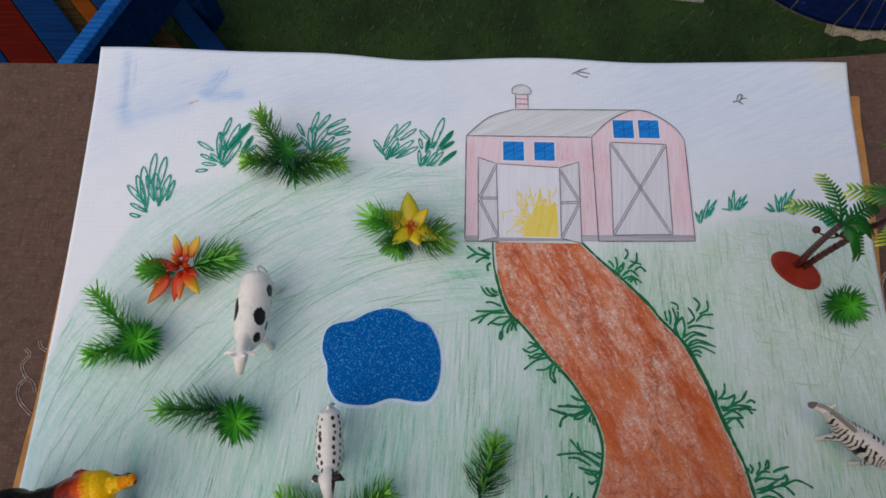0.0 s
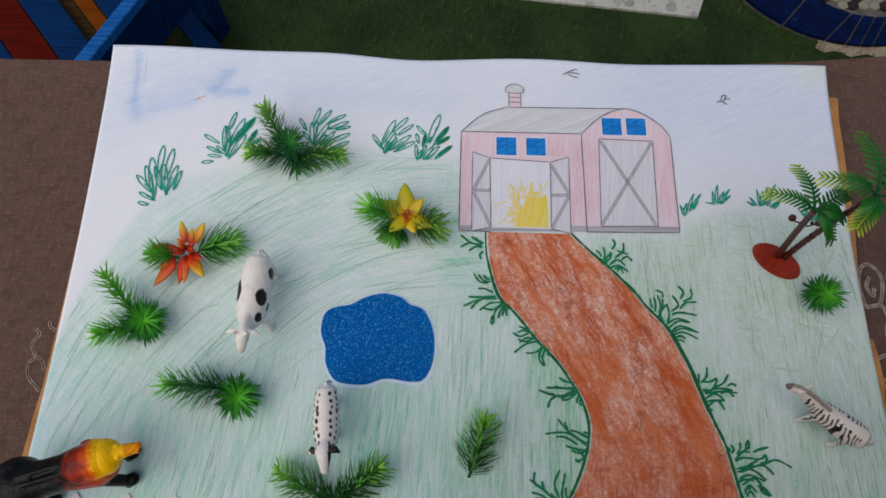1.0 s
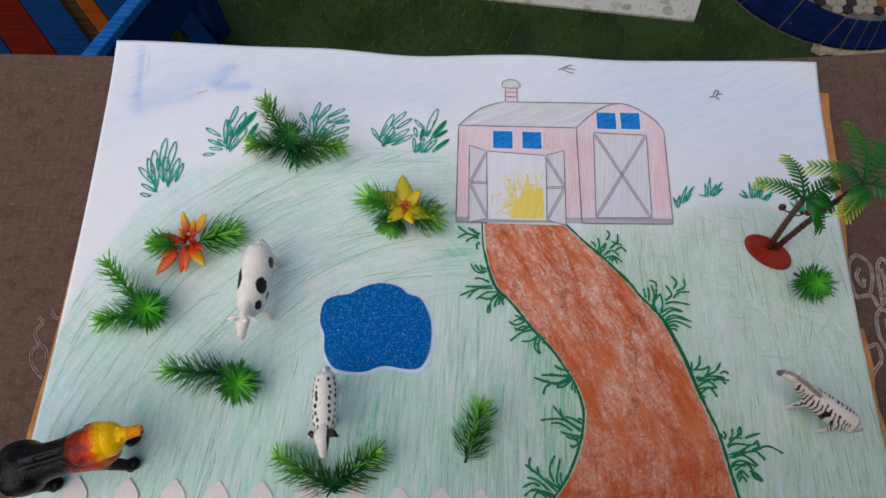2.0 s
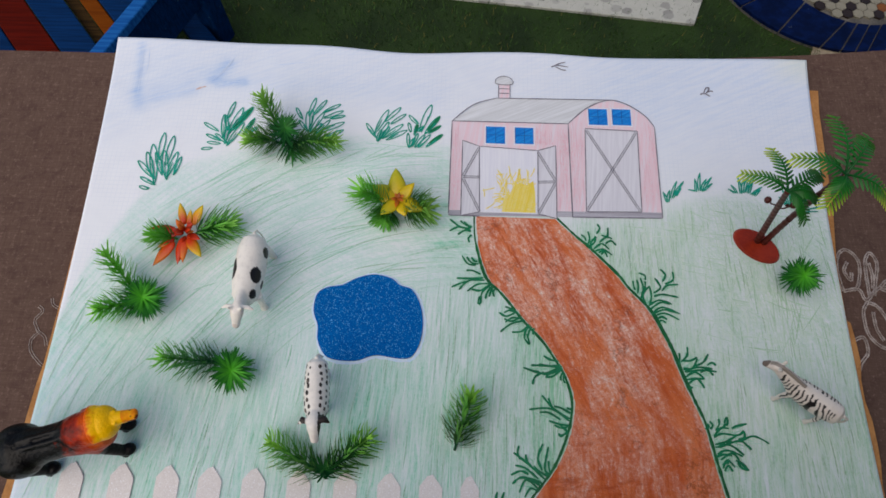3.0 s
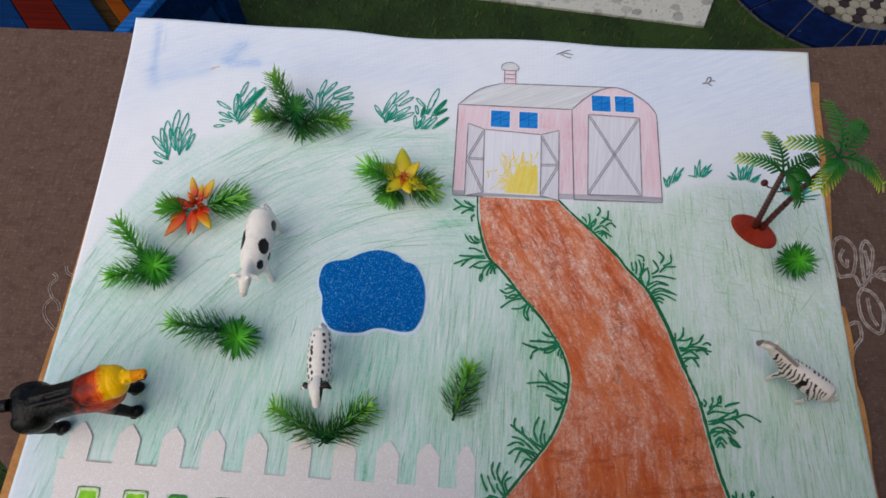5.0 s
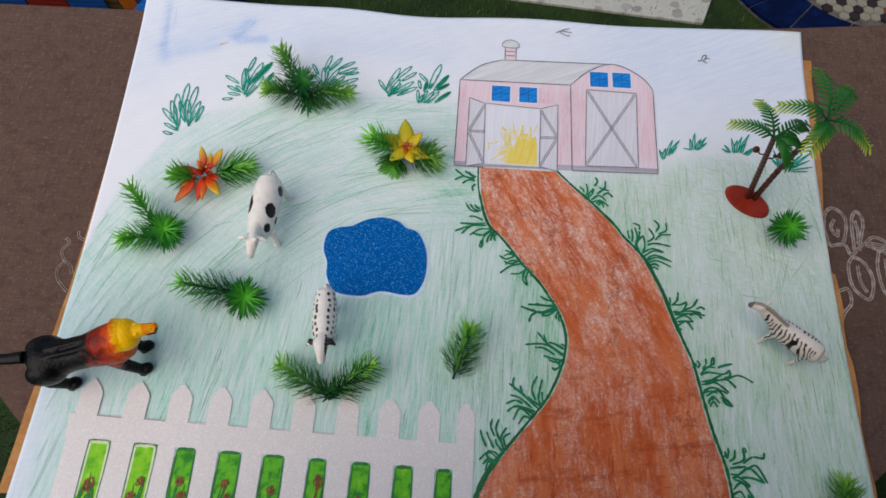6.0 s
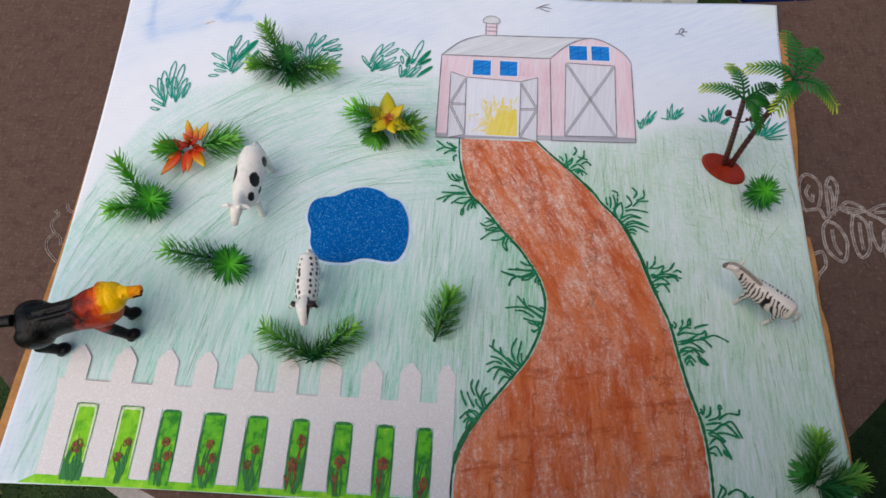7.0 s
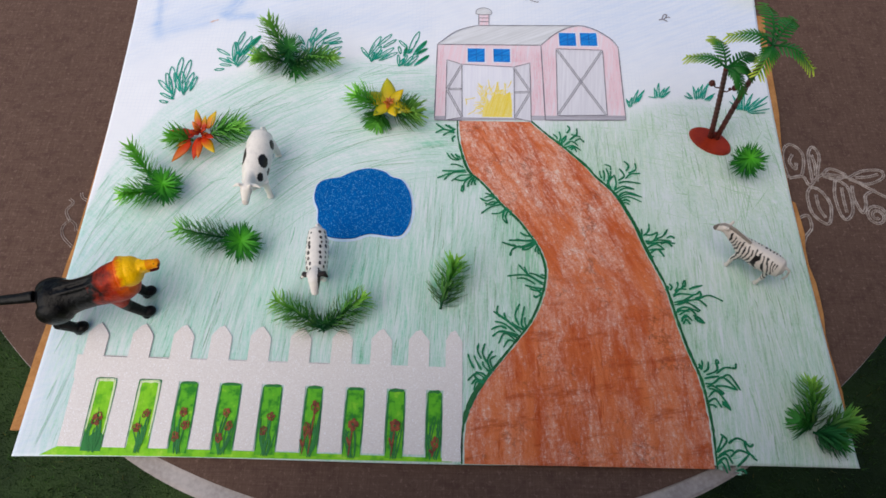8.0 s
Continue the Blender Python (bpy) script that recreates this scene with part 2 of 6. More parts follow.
def turf_material(name, blades):
    n = Nodes(name, 0.75, 0, 0.25)
    f = n.noise(7, 4)
    c = n.mix(n.ramp(f, 0.35, 0.65), rgb(30, 48, 18), rgb(46, 68, 26))
    c = n.mix(n.math("MULTIPLY", n.noise(160, 3), 0.35), c, rgb(24, 40, 16))
    if blades:
        c = n.mix(n.island(), c, rgb(64, 98, 40))
        dry = n.math("GREATER_THAN", n.island(), 0.93)
        c = n.mix(n.math("MULTIPLY", dry, 0.7), c, rgb(118, 104, 58))
    else:
        n.bump(n.noise(220, 4), 0.8, 0.006)
    return n.colour(c)


def wood_paint(name, a, b, chip, stretch=(9, 220, 60)):
    n = Nodes(name, 0.55, 0, 0.05)
    grain = n.noise(1.0, 4, n.map(stretch), 0.6)
    c = n.mix(n.ramp(grain, 0.35, 0.65), a, b)
    worn = n.ramp(n.noise(55, 5, None, 0.7), 0.67, 0.73)
    c = n.mix(n.math("MULTIPLY", worn, 0.7), c, chip)
    n.bump(grain, 0.1, 0.0006)
    return n.colour(c)


def slab_material():
    n = Nodes("pebble_slab", 0.75, 0, 0.3)
    v = n.cells(30, n.map((1, 1.25, 0.02), 15))
    pick = n.split(v.outputs["Color"])
    edge = n.math("ADD", v.outputs["Distance"], n.math("MULTIPLY", n.noise(90, 3), 0.30))
    blob = n.math("MULTIPLY", n.ramp(edge, 0.64, 0.54), n.math("GREATER_THAN", pick[0], 0.35))
    base = n.mix(n.noise(40, 4), rgb(172, 172, 164), rgb(192, 192, 184))
    c = n.mix(n.math("MULTIPLY", blob, n.math("ADD", 0.35, n.math("MULTIPLY", pick[1], 0.6))), base, rgb(128, 126, 124))
    n.bump(n.noise(120, 4), 0.3, 0.002)
    return n.colour(c)


PAPER, CRAYON = paper_material(), crayon_material()
POND = glitter_material("blue_glitter_foam", rgb(0, 74, 150), rgb(0, 110, 190), rgb(104, 184, 236), 0.05, 2300)
FOAM = glitter_material("white_glitter_foam", rgb(225, 218, 217), rgb(236, 231, 230), rgb(246, 244, 248), 0.05, 1500)
PINK = pencil_fill("pink_pencil", rgb(236, 204, 214), rgb(230, 220, 230), 80, 0.3, 0.35)
GREY = pencil_fill("grey_pencil", rgb(206, 208, 212), rgb(226, 228, 234), 25, 0.3)
DOORGREY = pencil_fill("door_pencil", rgb(214, 212, 222), rgb(228, 227, 235), 85, 0.3)
BARE = pencil_fill("bare_paper", rgb(226, 226, 238), rgb(236, 236, 244), 90, 0.2)
SILL = pencil_fill("sill_pencil", rgb(158, 154, 166), rgb(196, 194, 204), 0, 0.3)
BLUE = pencil_fill("blue_marker", rgb(0, 114, 206), rgb(30, 150, 230), 30, 0.5, 0.06)
YELLOW = pencil_fill("yellow_pencil", rgb(240, 214, 84), rgb(244, 230, 148), 75, 0.3, 0.1)
HAYFILL = pencil_fill("hay_pencil", rgb(238, 212, 70), rgb(240, 226, 140), 75, 0.5, 0.45)
PALERIM = pencil_fill("pale_rim", rgb(206, 226, 160), rgb(228, 238, 206), 80, 0.3)
SKYBLUE = pencil_fill("sky_pencil", rgb(198, 216, 244), rgb(216, 228, 247), 70, 0.3, 0.5)
INK = plain("green_ink", rgb(0, 100, 62), rgb(8, 130, 84), 900, 60, 0.6)
TEAL = plain("teal_ink", rgb(0, 138, 116), rgb(18, 166, 144), 900, 60, 0.6)
LEAD = plain("pencil_lead", rgb(104, 100, 112), rgb(136, 132, 144), 1200, 200, 0.5)
BRACE = pencil_fill("brace_pencil", rgb(186, 185, 194), rgb(208, 207, 216), 85, 0.3, 0.2)
SOFTLEAD = plain("soft_pencil_lead", rgb(158, 156, 166), rgb(186, 184, 194), 1200, 200, 0.6)
SPRING = watercolour("spring_green_paint", rgb(92, 176, 14), rgb(132, 206, 22), rgb(172, 222, 70))
LEAFGREEN = watercolour("leaf_green_paint", rgb(26, 128, 20), rgb(92, 184, 24), rgb(142, 208, 44))
EDGEGREEN = plain("edge_marker", rgb(2, 82, 40), rgb(14, 112, 58), 700, 60, 0.5)
FIRGREEN = plain("fir_green_paint", rgb(12, 106, 44), rgb(28, 128, 52), 700, 60, 0.5)
BRICKRED = plain("brick_red_paint", rgb(92, 38, 16), rgb(152, 76, 34), 500, 220, 0.5)
CLOTH = cloth_material()
STITCH = plain("white_stitching", rgb(136, 122, 115), rgb(188, 176, 169), 900, 130, 0.85)
RIM = plain("pale_table_edge", rgb(150, 142, 140), rgb(182, 174, 172), 300, 25, 0.5)
CARD = plain("brown_cardboard", rgb(164, 112, 62), rgb(190, 136, 80), 500, 50, 0.85)
PLASTIC = tinted("dyed_plastic", 0.34, 0.32)
FUR = tinted("glossy_cast_fur", 0.36, 0.20, 0.0, 1.0)
LEAF = tinted("dyed_leaf_plastic", 0.45, 0.25, 0.30)
PETAL = tinted("glossy_petal_plastic", 0.24, 0.45, 0.25)
FROND = tinted("dyed_frond_plastic", 0.38, 0.30, 0.15)
TRUNK = plain("brown_plastic", rgb(64, 22, 16), rgb(92, 36, 26), 500, 100, 0.4)
BASERED = plain("red_brown_plastic", rgb(134, 36, 14), rgb(156, 48, 20), 400, 60, 0.35)
TURF, BLADES = turf_material("turf_mat", False), turf_material("turf_blades", True)
WBLUE = wood_paint("blue_gloss_paint", rgb(3, 32, 68), rgb(5, 44, 90), rgb(90, 120, 140))
WPALE = wood_paint("light_blue_gloss_paint", rgb(16, 74, 142), rgb(34, 100, 170), rgb(130, 150, 140))
WRED = wood_paint("red_gloss_paint", rgb(66, 9, 1), rgb(84, 14, 2), rgb(110, 50, 30))
WORANGE = wood_paint("orange_gloss_paint", rgb(96, 44, 2), rgb(112, 56, 4), rgb(120, 84, 40))
WBROWN = wood_paint("dark_worn_wood", rgb(44, 32, 16), rgb(70, 52, 26), rgb(40, 32, 22))
SLAB = slab_material()
TILEBLUE = wood_paint("cobalt_glazed_tile", rgb(4, 16, 48), rgb(7, 26, 70), rgb(110, 124, 140), (30, 42, 30))
GROUT = plain("pale_grout", rgb(72, 70, 68), rgb(104, 100, 94), 200, 30, 0.85)
TILEWHITE = plain("ivory_glazed_tile", rgb(126, 120, 104), rgb(150, 144, 126), 200, 30, 0.3)
TILEBLACK = plain("black_glazed_tile", rgb(34, 26, 22), rgb(52, 38, 30), 200, 30, 0.3)
TILEOCHRE = plain("ochre_glazed_tile", rgb(104, 58, 22), rgb(140, 84, 34), 200, 30, 0.35)
# dark coat for the added light-blocking wall, out of view
SHADEWALL = plain("dark_shade_wall", rgb(84, 78, 74), rgb(104, 98, 92), 160, 6, 0.9, 0, 0.5, 0.002)
PLASTER = plain("sandy_plaster", rgb(130, 118, 100), rgb(160, 148, 128), 90, 12, 0.9, 0, 0.5, 0.003)


# ---- ways to build ----
def part(name, bm, material, parent=None, label=""):
    """Links a bmesh as one mesh object, under a thing where one is given."""
    me = bpy.data.meshes.new(name)
    bm.to_mesh(me)
    bm.free()
    for m in material if isinstance(material, (list, tuple)) else (material,):
        me.materials.append(m)
    ob = new(name, me)
    ob.parent = parent
    return tagged(ob, label)


def thing(name, label, category, at=(0, 0, 0), turn=0.0, group="", kind=""):
    ob = new(name)
    ob.empty_display_size = 0.01
    ob.matrix_basis = pose(*at, 0, 0, turn)
    return tagged(ob, label, category, group, kind)


def smooth(ob):
    for p in ob.data.polygons:
        p.use_smooth = True
    return ob


def box(bm, size, m=Matrix(), bevel=0.0):
    made = bmesh.ops.create_cube(bm, size=1.0, matrix=m @ Matrix.Diagonal((*size, 1)))["verts"]
    if bevel:
        bmesh.ops.bevel(bm, geom=list({e for v in made for e in v.link_edges}), offset=bevel, segments=2, affect="EDGES", profile=0.5)


def curve(points, n=8, closed=False):
    """Points along a smooth curve through the given ones."""
    p = [Vector(q) for q in points]
    out, m = [], len(p)
    for i in range(m if closed else m - 1):
        a, b, c, d = (p[(i + k) % m] if closed else p[min(max(i + k, 0), m - 1)] for k in (-1, 0, 1, 2))
        for k in range(n):
            t = k / n
            out.append(0.5 * (2 * b + (c - a) * t + (2 * a - 5 * b + 4 * c - d) * t * t + (3 * b - a - 3 * c + d) * t ** 3))
    return out if closed else out + [p[-1]]


def sheet_z(x, y):
    """The lie of the paper: flat, with slight waves along its far edge."""
    far = max(0.0, 1 + y / 0.06) ** 2
    return 0.0016 * far * (1 + math.sin(x * 31 + 0.6)) + 0.0003


def ribbon(bm, points, width, lift=0.0003, taper=0.25, wob=0.0, n=6, closed=False, slot=0):
    """A pen or pencil line lying on the sheet."""
    pts = curve([(x, y, 0) for x, y in points], n, closed)
    if closed:
        pts.append(pts[0].copy())
    rows = []
    for i, q in enumerate(pts):
        d = (pts[min(i + 1, len(pts) - 1)] - pts[max(i - 1, 0)])
        d = d.normalized() if d.length else Vector((1, 0, 0))
        s = Vector((-d.y, d.x, 0))
        f = 1.0 if closed else min(1.0, taper + 4 * min(i, len(pts) - 1 - i) / len(pts))
        w = 0.5 * width * f * (1 + wob * noise.noise(q * 300))
        rows.append([bm.verts.new((q.x + e * w * s.x, q.y + e * w * s.y, sheet_z(q.x, q.y) + lift)) for e in (1, -1)])
    for (a, b), (c, d) in zip(rows, rows[1:]):
        bm.faces.new((a, b, d, c)).material_index = slot


def patch(bm, points, lift=0.0002, deep=0.0, slot=0):
    """A flat shape on the sheet, with its own thickness where deep is given."""
    top = [bm.verts.new((x, y, sheet_z(x, y) + lift + deep)) for x, y in points]
    f = bm.faces.new(top)
    f.material_index = slot
    f.normal_update()
    if f.normal.z < 0:
        f.normal_flip()
    if deep:
        low = [bm.verts.new((x, y, sheet_z(x, y) + lift)) for x, y in points]
        for i in range(len(top)):
            j = (i + 1) % len(top)
            bm.faces.new((top[i], top[j], low[j], low[i])).material_index = slot


def tube(bm, points, radii, seg=12, flat=1.0, cap=True):
    """A closed round form through the points; radii as (side, up) or one number."""
    rows = []
    m = len(points)
    for i, q in enumerate(points):
        q = Vector(q)
        d = (Vector(points[min(i + 1, m - 1)]) - Vector(points[max(i - 1, 0)])).normalized()
        side = Vector((0, 0, 1)).cross(d)
        side = side.normalized() if side.length > 0.05 else Vector((0, 1, 0))
        up = d.cross(side).normalized()
        r = radii[i] if isinstance(radii[i], tuple) else (radii[i], radii[i] * flat)
        rows.append([bm.verts.new(q + side * r[0] * math.cos(2 * math.pi * k / seg) + up * r[1] * math.sin(2 * math.pi * k / seg)) for k in range(seg)])
    for a, b in zip(rows, rows[1:]):
        for k in range(seg):
            bm.faces.new((a[k], a[(k + 1) % seg], b[(k + 1) % seg], b[k]))
    if cap:
        bm.faces.new(rows[0][::-1])
        bm.faces.new(rows[-1])


def ball(bm, at, r, scale=(1, 1, 1), turn=(0, 0, 0)):
    bmesh.ops.create_icosphere(bm, subdivisions=3, radius=r, matrix=pose(*at, *turn) @ Matrix.Diagonal((*scale, 1)))


def dye(me, colours):
    """Stores a colour for each vertex."""
    layer = me.color_attributes.new("dye", "FLOAT_COLOR", "POINT")
    layer.data.foreach_set("color", np.array(colours, dtype=np.float32).ravel())


# ---- ground ----
bm = bmesh.new()
bmesh.ops.create_grid(bm, x_segments=24, y_segments=24, size=60, matrix=pose(0.3, 0, GROUND))
tagged(part("ground", bm, TURF), "dark green artificial turf over level ground", "turf", kind="structure")

rng = random.Random(5)
verts, faces = [], []
for _ in range(110000):
    x, y = rng.uniform(-1.0, 1.75), rng.uniform(-1.25, 1.55)
    h, a, w = rng.uniform(0.008, 0.017), rng.uniform(0, 6.283), 0.0011
    lean = rng.uniform(0.002, 0.012)
    b = rng.uniform(0, 6.283)
    k = len(verts)
    verts += [(x - w * math.cos(a), y - w * math.sin(a), GROUND), (x + w * math.cos(a), y + w * math.sin(a), GROUND), (x + lean * math.cos(b), y + lean * math.sin(b), GROUND + h)]
    faces.append((k, k + 1, k + 2))
me = bpy.data.meshes.new("turf_pile")
me.from_pydata(verts, [], faces)
me.materials.append(BLADES)
tagged(new("turf_pile", me), "short green plastic turf blades with some dry tufts", "turf", kind="stuff")

# ---- unseen wall added behind the near side to shade the sheet, open at the left ----
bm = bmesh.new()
box(bm, (2.6, 0.20, 1.42), Matrix.Translation((SHADE_END + 1.3, SHADE_FACE - 0.10, GROUND + 0.71)), 0.006)
tagged(part("shade_wall", bm, SHADEWALL), "unseen dark wall added behind the table to block light", "wall", kind="structure")

# ---- table and cloth ----
CX, CY, RADIUS = 0.325, -0.027, 0.513


def far_edge(x):
    return float(np.interp(x, (-0.2, 0.0, 0.50, 0.556, 0.655, 0.732, 0.86), (-0.0150, -0.0125, 0.0, 0.003, 0.0118, 0.0208, 0.034)))


def half_disc(r, bare=0.0, back=0.0, n=120):
    """Outline of a half round top with a straight far side, slightly askew; bare: how much is left free at the near side."""
    pts = []
    for k in range(n + 1):
        a = math.pi * (1 + k / n) - 0.06 + 0.20 * k / n
        t = min(1, max(0, (-math.sin(a) - 0.78) / 0.16))
        q = r - bare * t * t * (3 - 2 * t)
        x, y = CX + q * math.cos(a), CY + q * math.sin(a)
        pts.append((x, min(y, far_edge(x) - back)))
    return pts + [(x, far_edge(x) - back) for x in (0.80, 0.732, 0.69, 0.655, 0.60, 0.556, 0.50, 0.40, 0.2, 0.0, -0.1)]


def plate(bm, pts, z0, z1, slot=0):
    top = [bm.verts.new((x, y, z1)) for x, y in pts]
    low = [bm.verts.new((x, y, z0)) for x, y in pts]
    f = bm.faces.new(top)
    f.normal_update()
    if f.normal.z < 0:
        f.normal_flip()
    bm.faces.new(low)
    for i in range(len(top)):
        j = (i + 1) % len(top)
        bm.faces.new((top[i], top[j], low[j], low[i]))
    bmesh.ops.recalc_face_normals(bm, faces=bm.faces)


table = thing("table", "half-round wooden table with a pale edge", "table", (CX, CY, GROUND))
low = Matrix.Translation((-CX, -CY, -GROUND))
bm = bmesh.new()
plate(bm, half_disc(RADIUS, -0.008), TABLE - 0.026, TABLE - 0.002)
bmesh.ops.bevel(bm, geom=[e for e in bm.edges if abs(e.verts[0].co.z - e.verts[1].co.z) < 1e-6], offset=0.002, segments=2, affect="EDGES")
bm.transform(low)
part("tabletop", bm, RIM, table)
for x, y in ((-0.06, -0.07), (0.71, -0.04), (0.17, -0.42), (0.48, -0.42)):
    bm = bmesh.new()
    tube(bm, [(x, y, GROUND), (x, y, -0.4), (x, y, TABLE - 0.027)], [0.016, 0.018, 0.02], 16)
    bm.transform(low)
    smooth(part("leg", bm, RIM, table))

cloth = thing("tablecloth", "brown woven tablecloth with white stitched flowers on the table", "tablecloth", (CX, CY, TABLE))
low = Matrix.Translation((-CX, -CY, -TABLE))
bm = bmesh.new()
plate(bm, half_disc(RADIUS - 0.0012, 0.005, 0.002), TABLE - 0.001, TABLE)
bm.transform(low)
part("cloth", bm, CLOTH, cloth)


def stitched(bm, points, width=0.0011):
    """A raised double line of thread on the cloth."""
    pts = curve([(x, y, 0) for x, y in points], 7)
    for off in (-0.0009, 0.0009):
        line = []
        for i, q in enumerate(pts):
            d = (pts[min(i + 1, len(pts) - 1)] - pts[max(i - 1, 0)]).normalized()
            line.append((q.x - d.y * off, q.y + d.x * off, TABLE + 0.0002 + 0.0002 * math.sin(i * 2.1)))
        tube(bm, line, [width * 0.5 * (1 + 0.25 * math.sin(i * 1.7)) for i in range(len(line))], 5)


def stitch_part(lines, width=0.0013):
    for line in lines:
        bm = bmesh.new()
        stitched(bm, [(x / 1000, y / 1000) for x, y in line], width)
        bm.transform(low)
        smooth(part("stitched_line", bm, STITCH, cloth, "double line of white stitching"))


# a spray of blossom and leaves beside the drawing
stitch_part([[(647, -229), (645, -210), (649, -196), (657, -192), (665, -203), (660, -224), (652, -228)], [(655, -203), (651, -211), (655, -219), (657, -212)],
             [(668, -233), (669, -212), (671, -200), (676, -194), (680, -203), (676, -218), (672, -232)], [(673, -203), (674, -214), (672, -226)],
             [(665, -238), (660, -247), (661, -266), (673, -276), (679, -257), (673, -242), (665, -238)], [(668, -246), (668, -260), (672, -270)]])
stitch_part([[(678, -225), (687, -218), (700, -225), (689, -229), (679, -226)], [(701, -228), (716, -220), (733, -219), (733, -227), (717, -234), (702, -229)], [(708, -227), (720, -226), (730, -223)],
             [(689, -230), (685, -246), (686, -266), (691, -271), (698, -261), (699, -239), (691, -230)], [(693, -238), (692, -252), (692, -264)],
             [(703, -236), (702, -250), (706, -264), (711, -256), (713, -246), (723, -240)], [(647, -229), (660, -227), (665, -236), (678, -225), (700, -227), (716, -237), (731, -247), (750, -252)]])
stitch_part([[(718 + 10 * math.cos(0.9 * k) * (1 - 0.06 * k), -267 + 11 * math.sin(0.9 * k) * (1 - 0.06 * k)) for k in range(14)],
             [(745, -240), (752, -228), (764, -226), (758, -238), (746, -241)], [(647, -271), (656, -268), (657, -280), (650, -289), (646, -298)]])
stitch_part([[(-4, -287), (-9, -294), (-6, -304), (5, -314)], [(-5, -287), (1, -291), (4, -298)], [(-10, -266), (-6, -270), (-10, -278), (-5, -287)], [(-1, -259), (1, -264), (6, -267)]], 0.0006)
stitch_part([[(x, 1000 * far_edge(x / 1000) - 10), (x + l / 2, 1000 * far_edge(x / 1000) - 5.5), (x + l, 1000 * far_edge(x / 1000) - 9)] for x, l in ((395, 30), (440, 22), (475, 20), (500, 30), (540, 24))], 0.0009)

# ---- cardboard backing ----
backing = thing("cardboard_backing", "brown corrugated cardboard sheet with torn edges under the drawing", "cardboard", (0.325, -0.23, TABLE))
rng = random.Random(3)
torn = lambda a: a * rng.uniform(-1, 1)
right = [(0.659, -0.033)] + [(0.6575 - 0.0015 * k + torn(0.0006), -0.033 - 0.025 * k) for k in range(1, 6)] + [(0.644, -0.205), (0.643, -0.255)]
right += [(0.6465 + 0.0014 * math.sin(k * 1.3) + torn(0.0007), -0.257 - 0.0155 * k) for k in range(13)]
left = [(0.0076 + torn(0.0004) - 0.048 * max(0, 0.172 - 0.02 * k), -0.472 + 0.02 * k) for k in range(20)]
bm = bmesh.new()
plate(bm, [(0.03, -0.033)] + right + [(0.60, -0.452), (0.06, -0.47)] + left, TABLE + 0.0003, TABLE + 0.0033)
bm.transform(Matrix.Translation((-0.325, 0.23, -TABLE)))
part("sheet", bm, CARD, backing)

# ---- the drawing ----
drawing = thing("farm_drawing", "large hand-coloured farm drawing on white squared paper", "drawing")


def step(e0, e1, v):
    t = np.clip((v - e0) / (e1 - e0), 0, 1)
    return t * t * (3 - 2 * t)


# the two sides of the path
LEFT = [(0.340, -0.1745), (0.3415, -0.195), (0.346, -0.215), (0.352, -0.231), (0.362, -0.241), (0.372, -0.253), (0.382, -0.266), (0.396, -0.281), (0.406, -0.296), (0.412, -0.306), (0.416, -0.317), (0.418, -0.328),
        (0.417, -0.340), (0.414, -0.352), (0.407, -0.369), (0.400, -0.381), (0.389, -0.395), (0.378, -0.409), (0.364, -0.427), (0.354, -0.445), (0.350, -0.456), (0.348, -0.470), (0.348, -0.4895)]
RIGHT = [(0.412, -0.1745), (0.426, -0.189), (0.436, -0.198), (0.446, -0.208), (0.461, -0.224), (0.468, -0.234), (0.480, -0.247), (0.487, -0.257), (0.493, -0.270), (0.499, -0.284), (0.505, -0.303), (0.513, -0.325),
         (0.519, -0.341), (0.525, -0.371), (0.530, -0.394), (0.535, -0.411), (0.538, -0.423), (0.540, -0.440), (0.541, -0.460), (0.5405, -0.4755), (0.540, -0.489)]


def hill_line(x):
    """How far up the sheet the green shading reaches."""
    return np.where(x < 0.41, np.interp(x, (0.0, 0.013, 0.023, 0.055, 0.085, 0.135, 0.224, 0.268, 0.34), (-0.32, -0.263, -0.223, -0.163, -0.133, -0.114, -0.098, -0.10, -0.108)),
                    np.interp(x, (0.42, 0.502, 0.53, 0.557, 0.629, 0.65), (-0.17, -0.158, -0.148, -0.143, -0.147, -0.15)))


def in_arcs(x, y):
    """1 where the shading runs in arcs round the hill, 0 where it runs upright."""
    return step(0.40, 0.33, x) * step(-0.33, -0.26, y - 0.35 * (x - 0.15))


def soft_line(x, y, a, b, w):
    """A soft stroke from a to b, as a weight for each place."""
    dx, dy = b[0] - a[0], b[1] - a[1]
    t = np.clip(((x - a[0]) * dx + (y - a[1]) * dy) / (dx * dx + dy * dy), 0, 1)
    return np.exp(-((x - a[0] - t * dx) ** 2 + (y - a[1] - t * dy) ** 2) / w ** 2)


